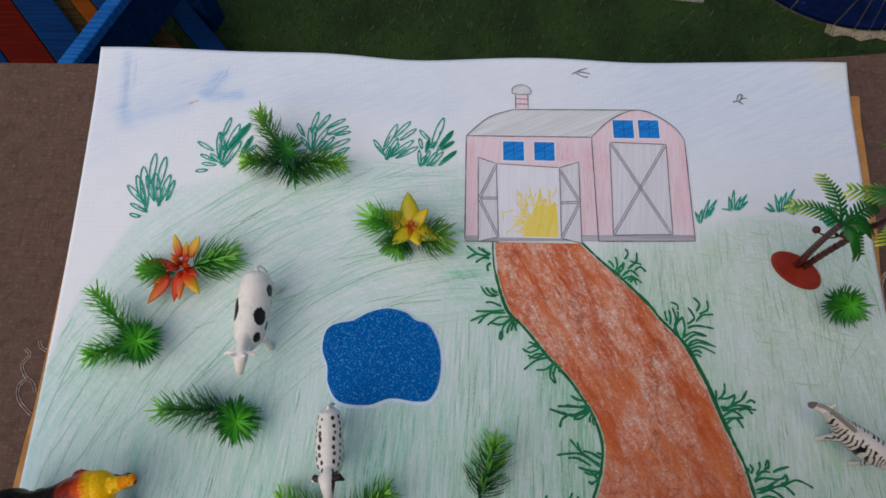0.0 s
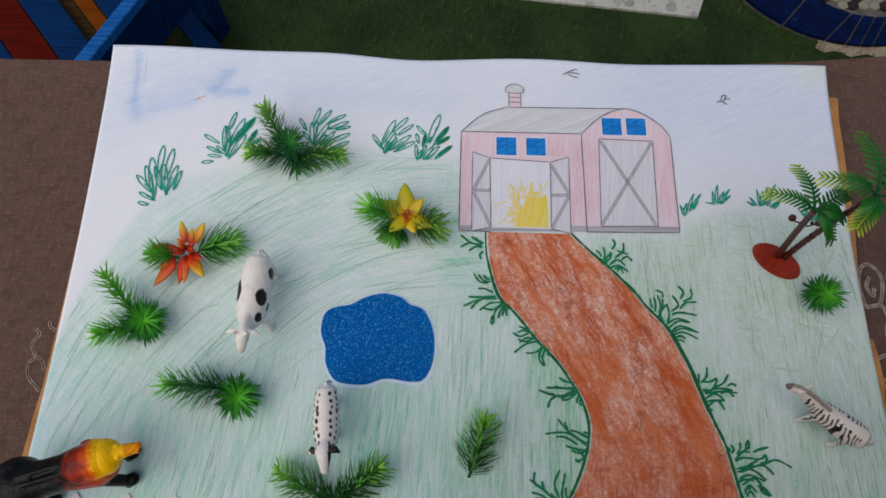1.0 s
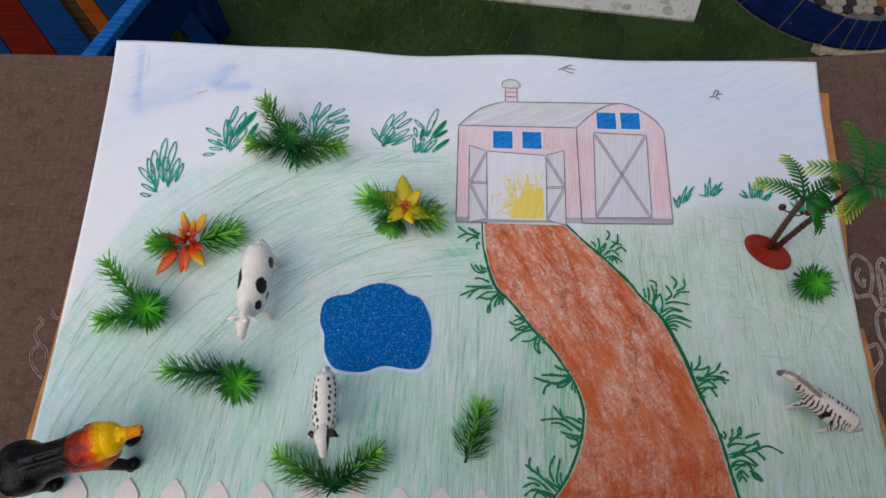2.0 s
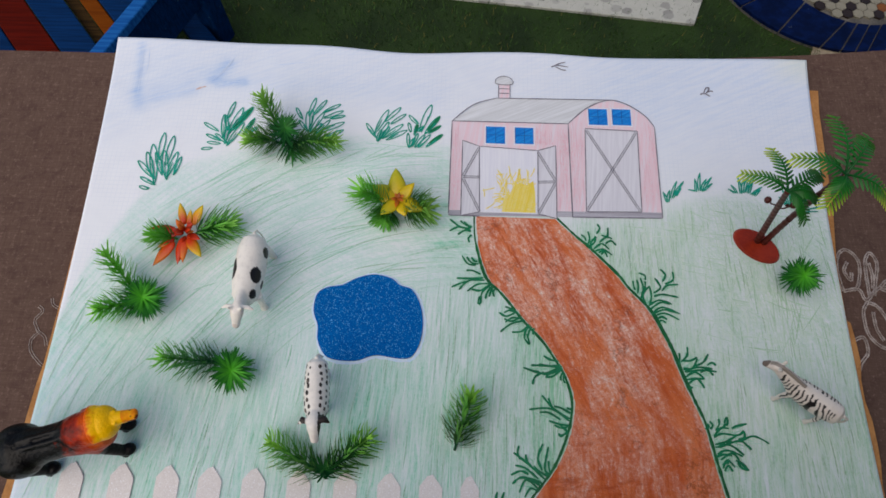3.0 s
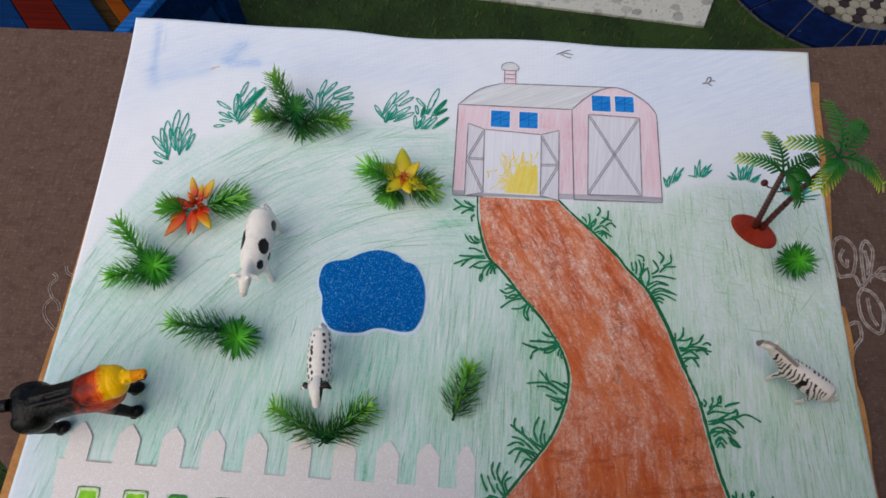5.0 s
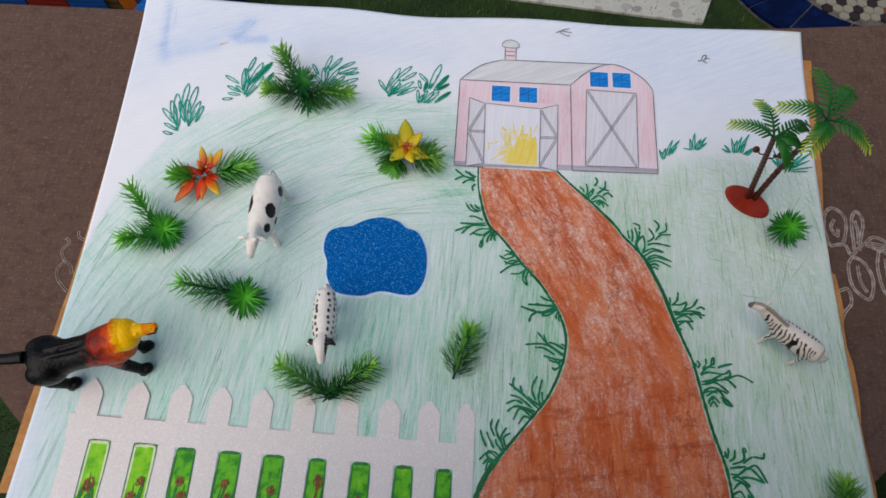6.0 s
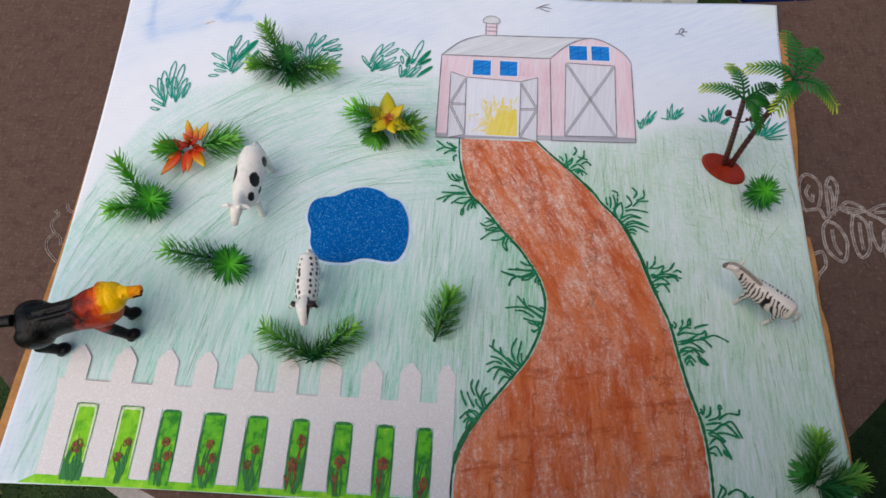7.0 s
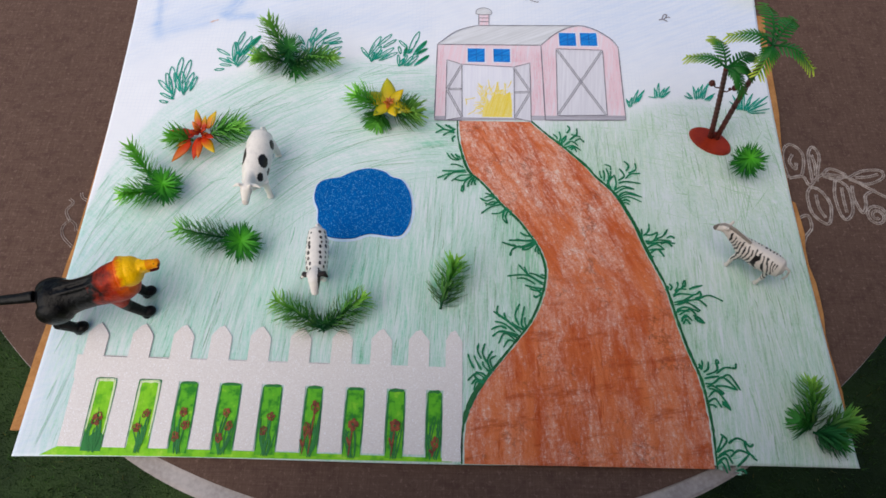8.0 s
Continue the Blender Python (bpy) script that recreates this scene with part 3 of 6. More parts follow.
def paper_sheet():
    nx, ny = 240, 184
    top = lambda x: -0.0015 - 0.0065 * math.exp(-((x - 0.27) / 0.06) ** 2) - 0.0045 * math.exp(-((x - 0.46) / 0.06) ** 2)
    bow = lambda v: math.sin(math.pi * min(1, v))
    bm = bmesh.new()
    co = []
    for j in range(ny + 1):
        v = j / ny
        x0, x1 = 0.000 + 0.007 * v + 0.006 * bow(v), 0.6515 - 0.0045 * v - 0.007 * bow(v)
        for i in range(nx + 1):
            u = i / nx
            x = x0 + (x1 - x0) * u
            t = top(x)
            y = t + (-0.4915 + 0.005 * u + 0.0012 * math.sin(u * 9) - t) * v
            co.append((x, y))
    for k in (0.0, -0.0006):
        for x, y in co:
            bm.verts.new((x, y, sheet_z(x, y) + k))
    bm.verts.ensure_lookup_table()
    q, w = len(co), nx + 1
    for j in range(ny):
        for i in range(nx):
            a = j * w + i
            bm.faces.new([bm.verts[k] for k in (a, a + w, a + w + 1, a + 1)])
    rim = [i for i in range(w)] + [j * w + nx for j in range(1, ny + 1)] + [ny * w + i for i in range(nx - 1, -1, -1)] + [j * w for j in range(ny - 1, 0, -1)]
    for a, b in zip(rim, rim[1:] + rim[:1]):
        bm.faces.new([bm.verts[k] for k in (a, b, b + q, a + q)])
    ob = part("sheet", bm, PAPER, drawing, "white squared paper with soft pencil shading")
    xy = np.array(co + co)
    x, y = xy[:, 0], xy[:, 1]
    # where the green hills, the sky and a touch of yellow are shaded
    hill = hill_line(x)
    green = step(0.006, -0.012, y - hill) * (0.60 + 0.40 * step(-0.22, -0.36, y))
    green *= 1 - 0.85 * step(0.05, 0.0, x) * step(-0.30, -0.46, y)
    blue = 0.42 * step(-0.17, -0.03, y) * step(-0.004, 0.012, y - hill) * (0.35 + 0.65 * step(0.36, 0.5, x) + 0.4 * np.exp(-((x - 0.2) / 0.16) ** 2) * step(-0.09, -0.03, y))
    blue += 0.45 * soft_line(x, y, (0.0245, -0.010), (0.029, -0.060), 0.0045) + 0.28 * soft_line(x, y, (0.028, -0.062), (0.034, -0.076), 0.007)
    blue += 0.30 * soft_line(x, y, (0.034, -0.072), (0.080, -0.056), 0.006) + 0.22 * soft_line(x, y, (0.050, -0.058), (0.105, -0.028), 0.012)
    blue += 0.55 * soft_line(x, y, (0.096, -0.044), (0.108, -0.027), 0.006) + 0.75 * soft_line(x, y, (0.102, -0.048), (0.125, -0.0455), 0.0045)
    blue += 0.12 * soft_line(x, y, (0.010, -0.09), (0.05, -0.03), 0.03) + 0.12 * soft_line(x, y, (0.13, -0.045), (0.30, -0.055), 0.012)
    blue += 0.30 * step(0.06, 0.0, x) * step(-0.25, -0.38, y)
    yellow = 0.6 * step(0.60, 0.65, x) * step(-0.04, -0.005, y)
    arcs = in_arcs(x, y)
    slant = step(0.50, 0.56, x) * step(-0.33, -0.24, y)
    up = np.clip(1 - arcs - slant, 0, 1)
    one = np.ones_like(x)
    green += 0.30 * np.exp(-((x - 0.33) / 0.10) ** 2 - ((y + 0.34) / 0.07) ** 2) + 0.20 * np.exp(-((x - 0.58) / 0.07) ** 2 - ((y + 0.20) / 0.05) ** 2)
    green += 0.45 * np.exp(-((x - 0.316) / 0.020) ** 2 - ((y + 0.185) / 0.055) ** 2) + 0.25 * np.exp(-((x - 0.50) / 0.05) ** 2 - ((y + 0.215) / 0.05) ** 2)
    # a little more green under the tufts along the path
    for side, sign in ((LEFT, -1), (RIGHT, 1)):
        for u, v in side[1:-1]:
            green += 0.32 * np.exp(-((x - u - sign * 0.010) ** 2 + (y - v) ** 2) / 0.011 ** 2)
    for name, cols in (("wash", (green, np.clip(blue, 0, 1), yellow, one)), ("hatch", (arcs, up, slant, one))):
        layer = ob.data.color_attributes.new(name, "FLOAT_COLOR", "POINT")
        layer.data.foreach_set("color", np.stack(cols, 1).astype(np.float32).ravel())
    return smooth(ob)


paper_sheet()

# pencil strokes over the hill: swathes of long lines, lighter and darker by turns
def hatching(lines, start, material, label, name="pencil_hatching", kind="stuff"):
    verts, faces = [], []
    for row, (pts, width) in enumerate(lines):
        k, m, lift = len(verts), len(pts), start + 1.1e-7 * row
        for i, (x, y) in enumerate(pts):
            (x0, y0), (x1, y1) = pts[max(i - 1, 0)], pts[min(i + 1, m - 1)]
            d = math.hypot(x1 - x0, y1 - y0) or 1.0
            w = 0.5 * width * (0.25 if i in (0, m - 1) else 1.0)
            z = sheet_z(x, y) + lift
            verts += [(x - (y1 - y0) / d * w, y + (x1 - x0) / d * w, z), (x + (y1 - y0) / d * w, y - (x1 - x0) / d * w, z)]
        faces += [(k + 2 * i, k + 2 * i + 1, k + 2 * i + 3, k + 2 * i + 2) for i in range(m - 1)]
    me = bpy.data.meshes.new(name)
    me.from_pydata(verts, [], faces)
    me.materials.append(material)
    ob = new(name, me)
    ob.parent = drawing
    return tagged(ob, label, kind=kind)


def thin(x, y):
    """The shading is lighter in the near left corner."""
    return float(np.interp(x - 0.5 * max(0.0, -0.28 - y), (0.0, 0.2), (0.35, 1.0)))


rng = random.Random(11)
pale, mid, deep = [], [], []


def lay(pts, weight):
    """Keeps a stroke that lies on the hill, in the tone that its weight asks for."""
    for x, y in (pts[0], pts[len(pts) // 2], pts[-1]):
        if not 0.012 < x < 0.642 or y > float(hill_line(np.array(x))) - 0.003 or y < -0.486:
            return
        side = [float(np.interp(-y, [-v for u, v in line], [u for u, v in line])) for line in (LEFT, RIGHT)]
        if (y < -0.17 and side[0] + 0.001 < x < side[1] - 0.001) or (0.32 < x < 0.50 and y > -0.172) or (0.04 < x < 0.347 and y < -0.42):
            return
    pick = rng.random()
    if pick > 0.22 + 0.9 * weight:
        return
    to = deep if pick < 0.16 * max(0.0, weight - 0.30) else mid if pick < 0.36 * weight else pale
    to.append((pts, rng.uniform(0.0004, 0.0009) if to is deep else rng.uniform(0.0005, 0.0013)))


for k in range(190):
    r = 0.150 + 0.0012 * k + rng.uniform(-0.0004, 0.0004)
    a = 3.05 - rng.uniform(0, 0.2)
    while a > 1.55:
        l = rng.uniform(0.018, 0.075) / r
        tilt = rng.uniform(-0.03, 0.03) * r
        pts = [(0.340 + (r + tilt * (u - 0.5)) * math.cos(a - l * u), -0.445 + (r + tilt * (u - 0.5)) * math.sin(a - l * u)) for u in (0, 0.2, 0.4, 0.6, 0.8, 1.0)]
        x, y = pts[3]
        if float(in_arcs(np.array(x), np.array(y))) > 0.3:
            lay(pts, 0.40 + 0.9 * noise.noise(Vector((a * 2.2, r * 40, 3.0))) + 0.25 * noise.noise(Vector((a * 9, r * 150, 1.0))))
        a -= l * rng.uniform(0.9, 1.5)
for k in range(560):
    x0 = 0.012 + 0.00113 * k + rng.uniform(-0.0004, 0.0004)
    y = -0.10 - rng.uniform(0, 0.04)
    while y > -0.49:
        l = rng.uniform(0.010, 0.050) if x0 < 0.4 else rng.uniform(0.007, 0.032)
        lean = float(np.interp(x0, (0.0, 0.2, 0.4, 0.6), (0.26, 0.10, 0.02, -0.05))) + rng.uniform(-0.05, 0.05) * (1 if x0 < 0.4 else 2.2)
        bow = rng.uniform(-0.0008, 0.0008)
        pts = [(x0 - lean * l * (u - 0.5) + bow * math.sin(math.pi * u), y - l * u) for u in (0, 0.25, 0.5, 0.75, 1.0)]
        if float(in_arcs(np.array(x0), np.array(y - l / 2))) < 0.5:
            lay(pts, thin(x0, y) * 0.40 + 0.85 * noise.noise(Vector((x0 * 26, y * 7, 7.0))) + 0.3 * noise.noise(Vector((x0 * 120, y * 14, 2.0))))
        y -= l * rng.uniform(0.85, 1.5)
# slanting strokes across the meadow beyond the path, and some over the near left corner
for k in range(420):
    x, y, l = rng.uniform(0.46, 0.635), rng.uniform(-0.29, -0.15), rng.uniform(0.010, 0.036)
    a = radians(rng.gauss(-14, 7) if k % 3 else rng.gauss(62, 9))
    lay([(x + l * u * math.cos(a), y + l * u * math.sin(a) + 0.002 * u * u) for u in (0, 0.33, 0.67, 1.0)], 0.29)
for k in range(60):
    x, y, l = rng.uniform(0.02, 0.10), rng.uniform(-0.45, -0.31), rng.uniform(0.02, 0.06)
    a = radians(rng.gauss(58, 7))
    lay([(x + l * u * math.cos(a), y + l * u * math.sin(a)) for u in (0, 0.33, 0.67, 1.0)], 0.22)
hatching(pale, 0.00004, pencil_line("pale_green_pencil", rgb(170, 216, 202), rgb(204, 231, 225), 0.6, (rgb(182, 214, 188), rgb(212, 228, 214))), "pale green pencil strokes")
hatching(mid, 0.00004 + 1.1e-7 * len(pale), pencil_line("soft_green_pencil", rgb(138, 200, 174), rgb(178, 218, 202), 0.6, (rgb(154, 198, 158), rgb(190, 216, 192))), "soft green pencil strokes")
hatching(deep, 0.00004 + 1.1e-7 * (len(pale) + len(mid)), pencil_line("strong_green_pencil", rgb(112, 172, 136), rgb(148, 196, 166), 0.6, (rgb(124, 170, 126), rgb(158, 192, 156))), "darker green pencil strokes")
bm = bmesh.new()
for a, b in (((0.0235, -0.012), (0.0275, -0.055)), ((0.0262, -0.014), (0.0300, -0.066)), ((0.0325, -0.014), (0.0335, -0.040)), ((0.040, -0.0600), (0.052, -0.0555)), ((0.046, -0.066), (0.080, -0.0560)), ((0.096, -0.0445), (0.1145, -0.0160)), ((0.098, -0.0440), (0.1120, -0.0220)),
             ((0.100, -0.0485), (0.126, -0.0445)), ((0.101, -0.0495), (0.122, -0.0475)), ((0.106, -0.0510), (0.127, -0.0460)), ((0.150, -0.026), (0.182, -0.0215))):
    m = ((a[0] + b[0]) / 2 + 0.0006, (a[1] + b[1]) / 2)
    ribbon(bm, [a, m, b], rng.uniform(0.0005, 0.0009), 0.0002 + 0.00001 * rng.random(), 0.1, 0.5)
tagged(part("sky_hatching", bm, SKYBLUE, drawing, "light blue pencil strokes"), kind="stuff")
bm = bmesh.new()
ribbon(bm, [(0.0825, -0.0560), (0.0870, -0.0535), (0.0915, -0.0520)], 0.0018, 0.0004, 0.1, 0.8)
part("pencil_smudge", bm, plain("brown_pencil", rgb(206, 176, 168), rgb(222, 200, 196), 900, 200, 0.8), drawing, "small brown pencil smudge")

def path_fill():
    a, b = (curve([(x, y, 0) for x, y in side], 6) for side in (LEFT, RIGHT))
    pick = lambda line, t: line[0].lerp(line[-1], 0) if t <= 0 else line[min(len(line) - 1, int(t * (len(line) - 1)))].lerp(line[min(len(line) - 1, int(t * (len(line) - 1)) + 1)], t * (len(line) - 1) % 1)
    bm = bmesh.new()
    rows = []
    for k in range(91):
        p, q = pick(a, k / 90), pick(b, k / 90)
        p, q = p + Vector((0.0022, 0, 0)), q - Vector((0.0022, 0, 0))
        rows.append([bm.verts.new((*(p.lerp(q, i / 12)).xy, 0)) for i in range(13)])
    for r in rows:
        for v in r:
            v.co.x += 0.0008 * noise.noise(v.co * 420)
            v.co.z = sheet_z(v.co.x, v.co.y) + 0.00042
    for r, s in zip(rows, rows[1:]):
        for i in range(12):
            bm.faces.new((r[i], s[i], s[i + 1], r[i + 1]))
    return part("path", bm, CRAYON, drawing, "winding path in orange-brown wax crayon")


path = path_fill()
bm = bmesh.new()
ribbon(bm, [(0.3405, -0.174)] + LEFT[1:], 0.0021, 0.0005, 0.5, 0.6)
ribbon(bm, LEFT[1:5], 0.0026, 0.0006, 0.1, 0.5)
ribbon(bm, [(0.372, -0.417), (0.360, -0.4325), (0.352, -0.449), (0.3488, -0.462)], 0.0042, 0.0006, 0.1, 0.4)
part("path_edge", bm, EDGEGREEN, path, "dark green marker line")
bm = bmesh.new()
ribbon(bm, [(0.411, -0.173)] + RIGHT, 0.0023, 0.0005, 0.5, 0.6)
ribbon(bm, RIGHT[5:13], 0.0032, 0.0006, 0.1, 0.5)
part("path_edge", bm, EDGEGREEN, path, "dark green marker line")
# pond: cut glitter foam with a pale blue pencil rim
POND_LINE = [(0.213, -0.263), (0.2145, -0.249), (0.222, -0.243), (0.234, -0.2405), (0.246, -0.234), (0.260, -0.2305), (0.274, -0.2335), (0.281, -0.239), (0.291, -0.2425), (0.298, -0.254), (0.301, -0.268), (0.300, -0.284), (0.294, -0.297), (0.284, -0.2995), (0.265, -0.2975), (0.249, -0.3025), (0.228, -0.3005), (0.219, -0.288), (0.2175, -0.275)]
line = [(p.x, p.y) for p in curve([(x, y, 0) for x, y in POND_LINE], 5, True)]
bm = bmesh.new()
patch(bm, line, 0.0003, 0.0012)
pond = part("pond", bm, POND, drawing, "cut-out pond of glittering blue foam")
bm = bmesh.new()
ribbon(bm, [(0.2575 + (x - 0.257) * 1.020, -0.2682 + (y + 0.2675) * 1.024) for x, y in POND_LINE], 0.0024, 0.0004, 1, 0.8, 5, True)
part("pond_rim", bm, plain("pale_blue_rim", rgb(196, 226, 250), rgb(222, 238, 252), 900, 120, 0.8), pond, "pale blue pencil rim")

# barn
barn_line = [(0.319, -0.0805), (0.3185, -0.1725), (0.5015, -0.1680), (0.502, -0.080), (0.495, -0.069), (0.481, -0.058), (0.466, -0.0525), (0.452, -0.056), (0.438, -0.065), (0.424, -0.0795)]
bm = bmesh.new()
patch(bm, barn_line, 0.00036)
barn = part("barn", bm, PINK, drawing, "pink pencil-coloured barn with grey roof and open doors")


def flat(name, pts, material, label, lift=0.0004):
    bm = bmesh.new()
    patch(bm, pts, lift)
    return part(name, bm, material, barn, label)


def drawn(name, lines, width, material, label, lift=0.0009, parent=None, wob=0.4, n=4):
    for k, l in enumerate(lines):
        bm = bmesh.new()
        ribbon(bm, l, width, lift + 0.00002 * k, 0.6, wob, n)
        part(name, bm, material, parent or barn, label)


def straight(a, b):
    m = ((a[0] + b[0]) / 2, (a[1] + b[1]) / 2)
    return [a, ((a[0] + m[0]) / 2, (a[1] + m[1]) / 2), m, ((b[0] + m[0]) / 2, (b[1] + m[1]) / 2), b]


flat("roof", [(0.319, -0.0805), (0.340, -0.062), (0.359, -0.0545), (0.466, -0.0525), (0.452, -0.056), (0.438, -0.065), (0.424, -0.0795)], GREY, "grey pencil roof")
rose = bmesh.new()
for k in range(240):
    x0, x1, y0, y1 = ((0.3195, 0.328, -0.082, -0.168), (0.414, 0.4235, -0.083, -0.166), (0.4190, 0.4235, -0.084, -0.112), (0.4255, 0.436, -0.075, -0.166), (0.487, 0.501, -0.074, -0.165), (0.393, 0.410, -0.084, -0.100))[k % 6]
    x, y, l = rng.uniform(x0, x1), rng.uniform(y1 + 0.02 * (y1 < -0.12), y0), rng.uniform(0.008, 0.028)
    end = max(y - l, y1 - 0.001)
    ribbon(rose, [(x, y + 0.001), (x + rng.uniform(-0.0006, 0.0006), (y + end) / 2), (x + rng.uniform(-0.001, 0.001), end - 0.001)], rng.uniform(0.0004, 0.0008), 0.00039 + 0.0000007 * k, 0.1, 0.5, 4)
tagged(part("shading", rose, pencil_line("rose_pencil_line", rgb(230, 178, 194), rgb(238, 204, 214), 0.55), barn, "rose pencil strokes"), kind="stuff")
flat("sill", [(0.3185, -0.1695), (0.3185, -0.1745), (0.5015, -0.1702), (0.5015, -0.1650)], SILL, "grey ground line", 0.0005)
flat("opening", [(0.344, -0.106), (0.396, -0.1085), (0.395, -0.1705), (0.345, -0.1705)], BARE, "white open doorway", 0.0006)
flat("door", [(0.329, -0.1005), (0.344, -0.106), (0.345, -0.1705), (0.329, -0.1745)], DOORGREY, "open door leaf with braces", 0.0006)
flat("door", [(0.396, -0.1085), (0.412, -0.103), (0.411, -0.1745), (0.395, -0.1705)], DOORGREY, "open door leaf with braces", 0.0006)
flat("door", [(0.439, -0.084), (0.486, -0.085), (0.484, -0.1655), (0.4365, -0.167)], DOORGREY, "large closed door with a cross brace", 0.0006)
for a, b, label in (((0.344, -0.107), (0.330, -0.137), ""), ((0.330, -0.137), (0.345, -0.137), ""), ((0.330, -0.138), (0.345, -0.170), ""), ((0.396, -0.110), (0.4115, -0.139), ""), ((0.4115, -0.139), (0.3955, -0.140), ""),
                    ((0.411, -0.140), (0.3955, -0.170), ""), ((0.440, -0.085), (0.483, -0.165), "cross "), ((0.485, -0.086), (0.437, -0.166), "cross ")):
    d = Vector((b[0] - a[0], b[1] - a[1])).normalized()
    drawn("brace", [straight(a, b)], 0.0019, BRACE, "grey pencil " + label + "brace", 0.00080 + 0.00002 * (d.x < 0))
    for e in (0.00095, -0.00095):
        drawn("brace_line", [straight((a[0] - e * d.y, a[1] + e * d.x), (b[0] - e * d.y, b[1] + e * d.x))], 0.00055, LEAD, "thin pencil line", 0.00088 if d.y * d.x < 0 else 0.00092)
bm = bmesh.new()
for k in range(96):
    low = k % 3 == 0
    x = rng.uniform(0.350, 0.372) if low else rng.uniform(0.362, 0.390)
    y = rng.uniform(-0.168, -0.150) if low else rng.uniform(-0.166, -0.138)
    a, l = (rng.gauss(0.25, 0.4), rng.uniform(0.006, 0.014)) if low or k % 7 == 0 else (rng.gauss(1.5, 0.35), rng.uniform(0.006, 0.014))
    u, v = min(x + l * math.cos(a), 0.394), min(y + l * math.sin(a), -0.1245)
    ribbon(bm, [(x, y), ((x + u) / 2 + 0.0006, (y + v) / 2 + 0.0003), (u, v)], rng.uniform(0.0006, 0.0010), 0.0008 + 1e-6 * k, 0.3, 0.4)
for k, (x, y, u, v) in enumerate(((360, -129, 365, -136), (359, -134, 366, -133), (370, -125, 371, -133), (380, -127, 378, -136), (393, -126, 389, -135), (386, -128, 386, -136), (347, -150, 358, -147), (348, -148, 349, -156))):
    ribbon(bm, [(x / 1000, y / 1000), ((x + u) / 2000 + 0.0005, (y + v) / 2000), (u / 1000, v / 1000)], 0.0008, 0.00095 + 0.00001 * k, 0.3, 0.4)
tagged(part("hay", bm, YELLOW, barn, "yellow pencil hay"), kind="stuff")
flat("hay_fill", [(0.364, -0.1695), (0.366, -0.160), (0.371, -0.153), (0.374, -0.145), (0.380, -0.141), (0.386, -0.143), (0.3915, -0.139), (0.393, -0.150), (0.393, -0.1695)], HAYFILL, "soft yellow pencil fill", 0.0007)
for x0, y0, x1, y1 in ((0.350, -0.085, 0.367, -0.1025), (0.376, -0.085, 0.3925, -0.102), (0.443, -0.0625, 0.460, -0.0795), (0.4645, -0.062, 0.4815, -0.079)):
    m = 0.0012
    flat("window_surround", [(x0 - m, y0 + m), (x1 + m, y0 + m), (x1 + m, y1 - m), (x0 - m, y1 - m)], BARE, "white margin", 0.0005)
    win = flat("window", [(x0, y0), (x1, y0), (x1, y1), (x0, y1)], BLUE, "blue marker window", 0.0007)
    cx, cy = (x0 + x1) / 2, (y0 + y1) / 2
    drawn("window_cross", [straight((cx, y0), (cx, y1)), straight((x0, cy), (x1, cy)), straight((x0, y0), (x0, y1))], 0.00045, plain("dark_blue_ink", rgb(6, 80, 156), rgb(12, 96, 176)), "thin dark cross lines", 0.0010)
drawn("outline", [straight((0.319, -0.0805), (0.3185, -0.1725)), [(0.319, -0.0805), (0.338, -0.0625), (0.359, -0.0545)], straight((0.359, -0.0545), (0.466, -0.0525)),
      straight((0.319, -0.0805), (0.424, -0.0795)), [(0.424, -0.0795), (0.438, -0.065), (0.452, -0.056), (0.466, -0.0525), (0.481, -0.058), (0.495, -0.069), (0.502, -0.080)],
      straight((0.502, -0.080), (0.5015, -0.1705)), straight((0.424, -0.0795), (0.4245, -0.1725)), straight((0.4245, -0.1725), (0.5015, -0.1705)), straight((0.3185, -0.1745), (0.345, -0.1745))], 0.0009, LEAD, "thin grey pencil outline")
drawn("outline", [straight((0.329, -0.1005), (0.344, -0.106)), straight((0.344, -0.106), (0.345, -0.1705)), straight((0.329, -0.1005), (0.329, -0.1745)), straight((0.329, -0.1745), (0.345, -0.1705)),
      straight((0.344, -0.106), (0.396, -0.1085)), straight((0.396, -0.1085), (0.412, -0.103)), straight((0.412, -0.103), (0.411, -0.1745)), straight((0.411, -0.1745), (0.395, -0.1705)), straight((0.395, -0.1705), (0.396, -0.1085)),
      straight((0.439, -0.084), (0.486, -0.085)), straight((0.486, -0.085), (0.484, -0.1655)), straight((0.484, -0.1655), (0.4365, -0.167)), straight((0.4365, -0.167), (0.439, -0.084))], 0.0007, LEAD, "thin grey pencil outline of the doors", 0.0011)
flat("chimney", [(0.361, -0.0545), (0.3715, -0.0545), (0.3715, -0.039), (0.361, -0.039)], PINK, "pink striped chimney")
flat("chimney_cap", [(0.366 + 0.008 * math.cos(a / 8 * math.pi), -0.0385 + 0.0085 * math.sin(a / 8 * math.pi) * (1 if a <= 8 else 0.15)) for a in range(16)], GREY, "domed grey chimney cap", 0.0005)
drawn("outline", [[(0.361, -0.0545), (0.361, -0.039)], [(0.3715, -0.0545), (0.3715, -0.039)], [(0.358, -0.0385), (0.359, -0.033), (0.366, -0.0300), (0.373, -0.033), (0.374, -0.0385), (0.366, -0.0397), (0.358, -0.0385)], [(0.361, -0.044), (0.3715, -0.044)], [(0.361, -0.049), (0.3715, -0.049)]], 0.0007, LEAD, "thin grey pencil outline of the chimney")


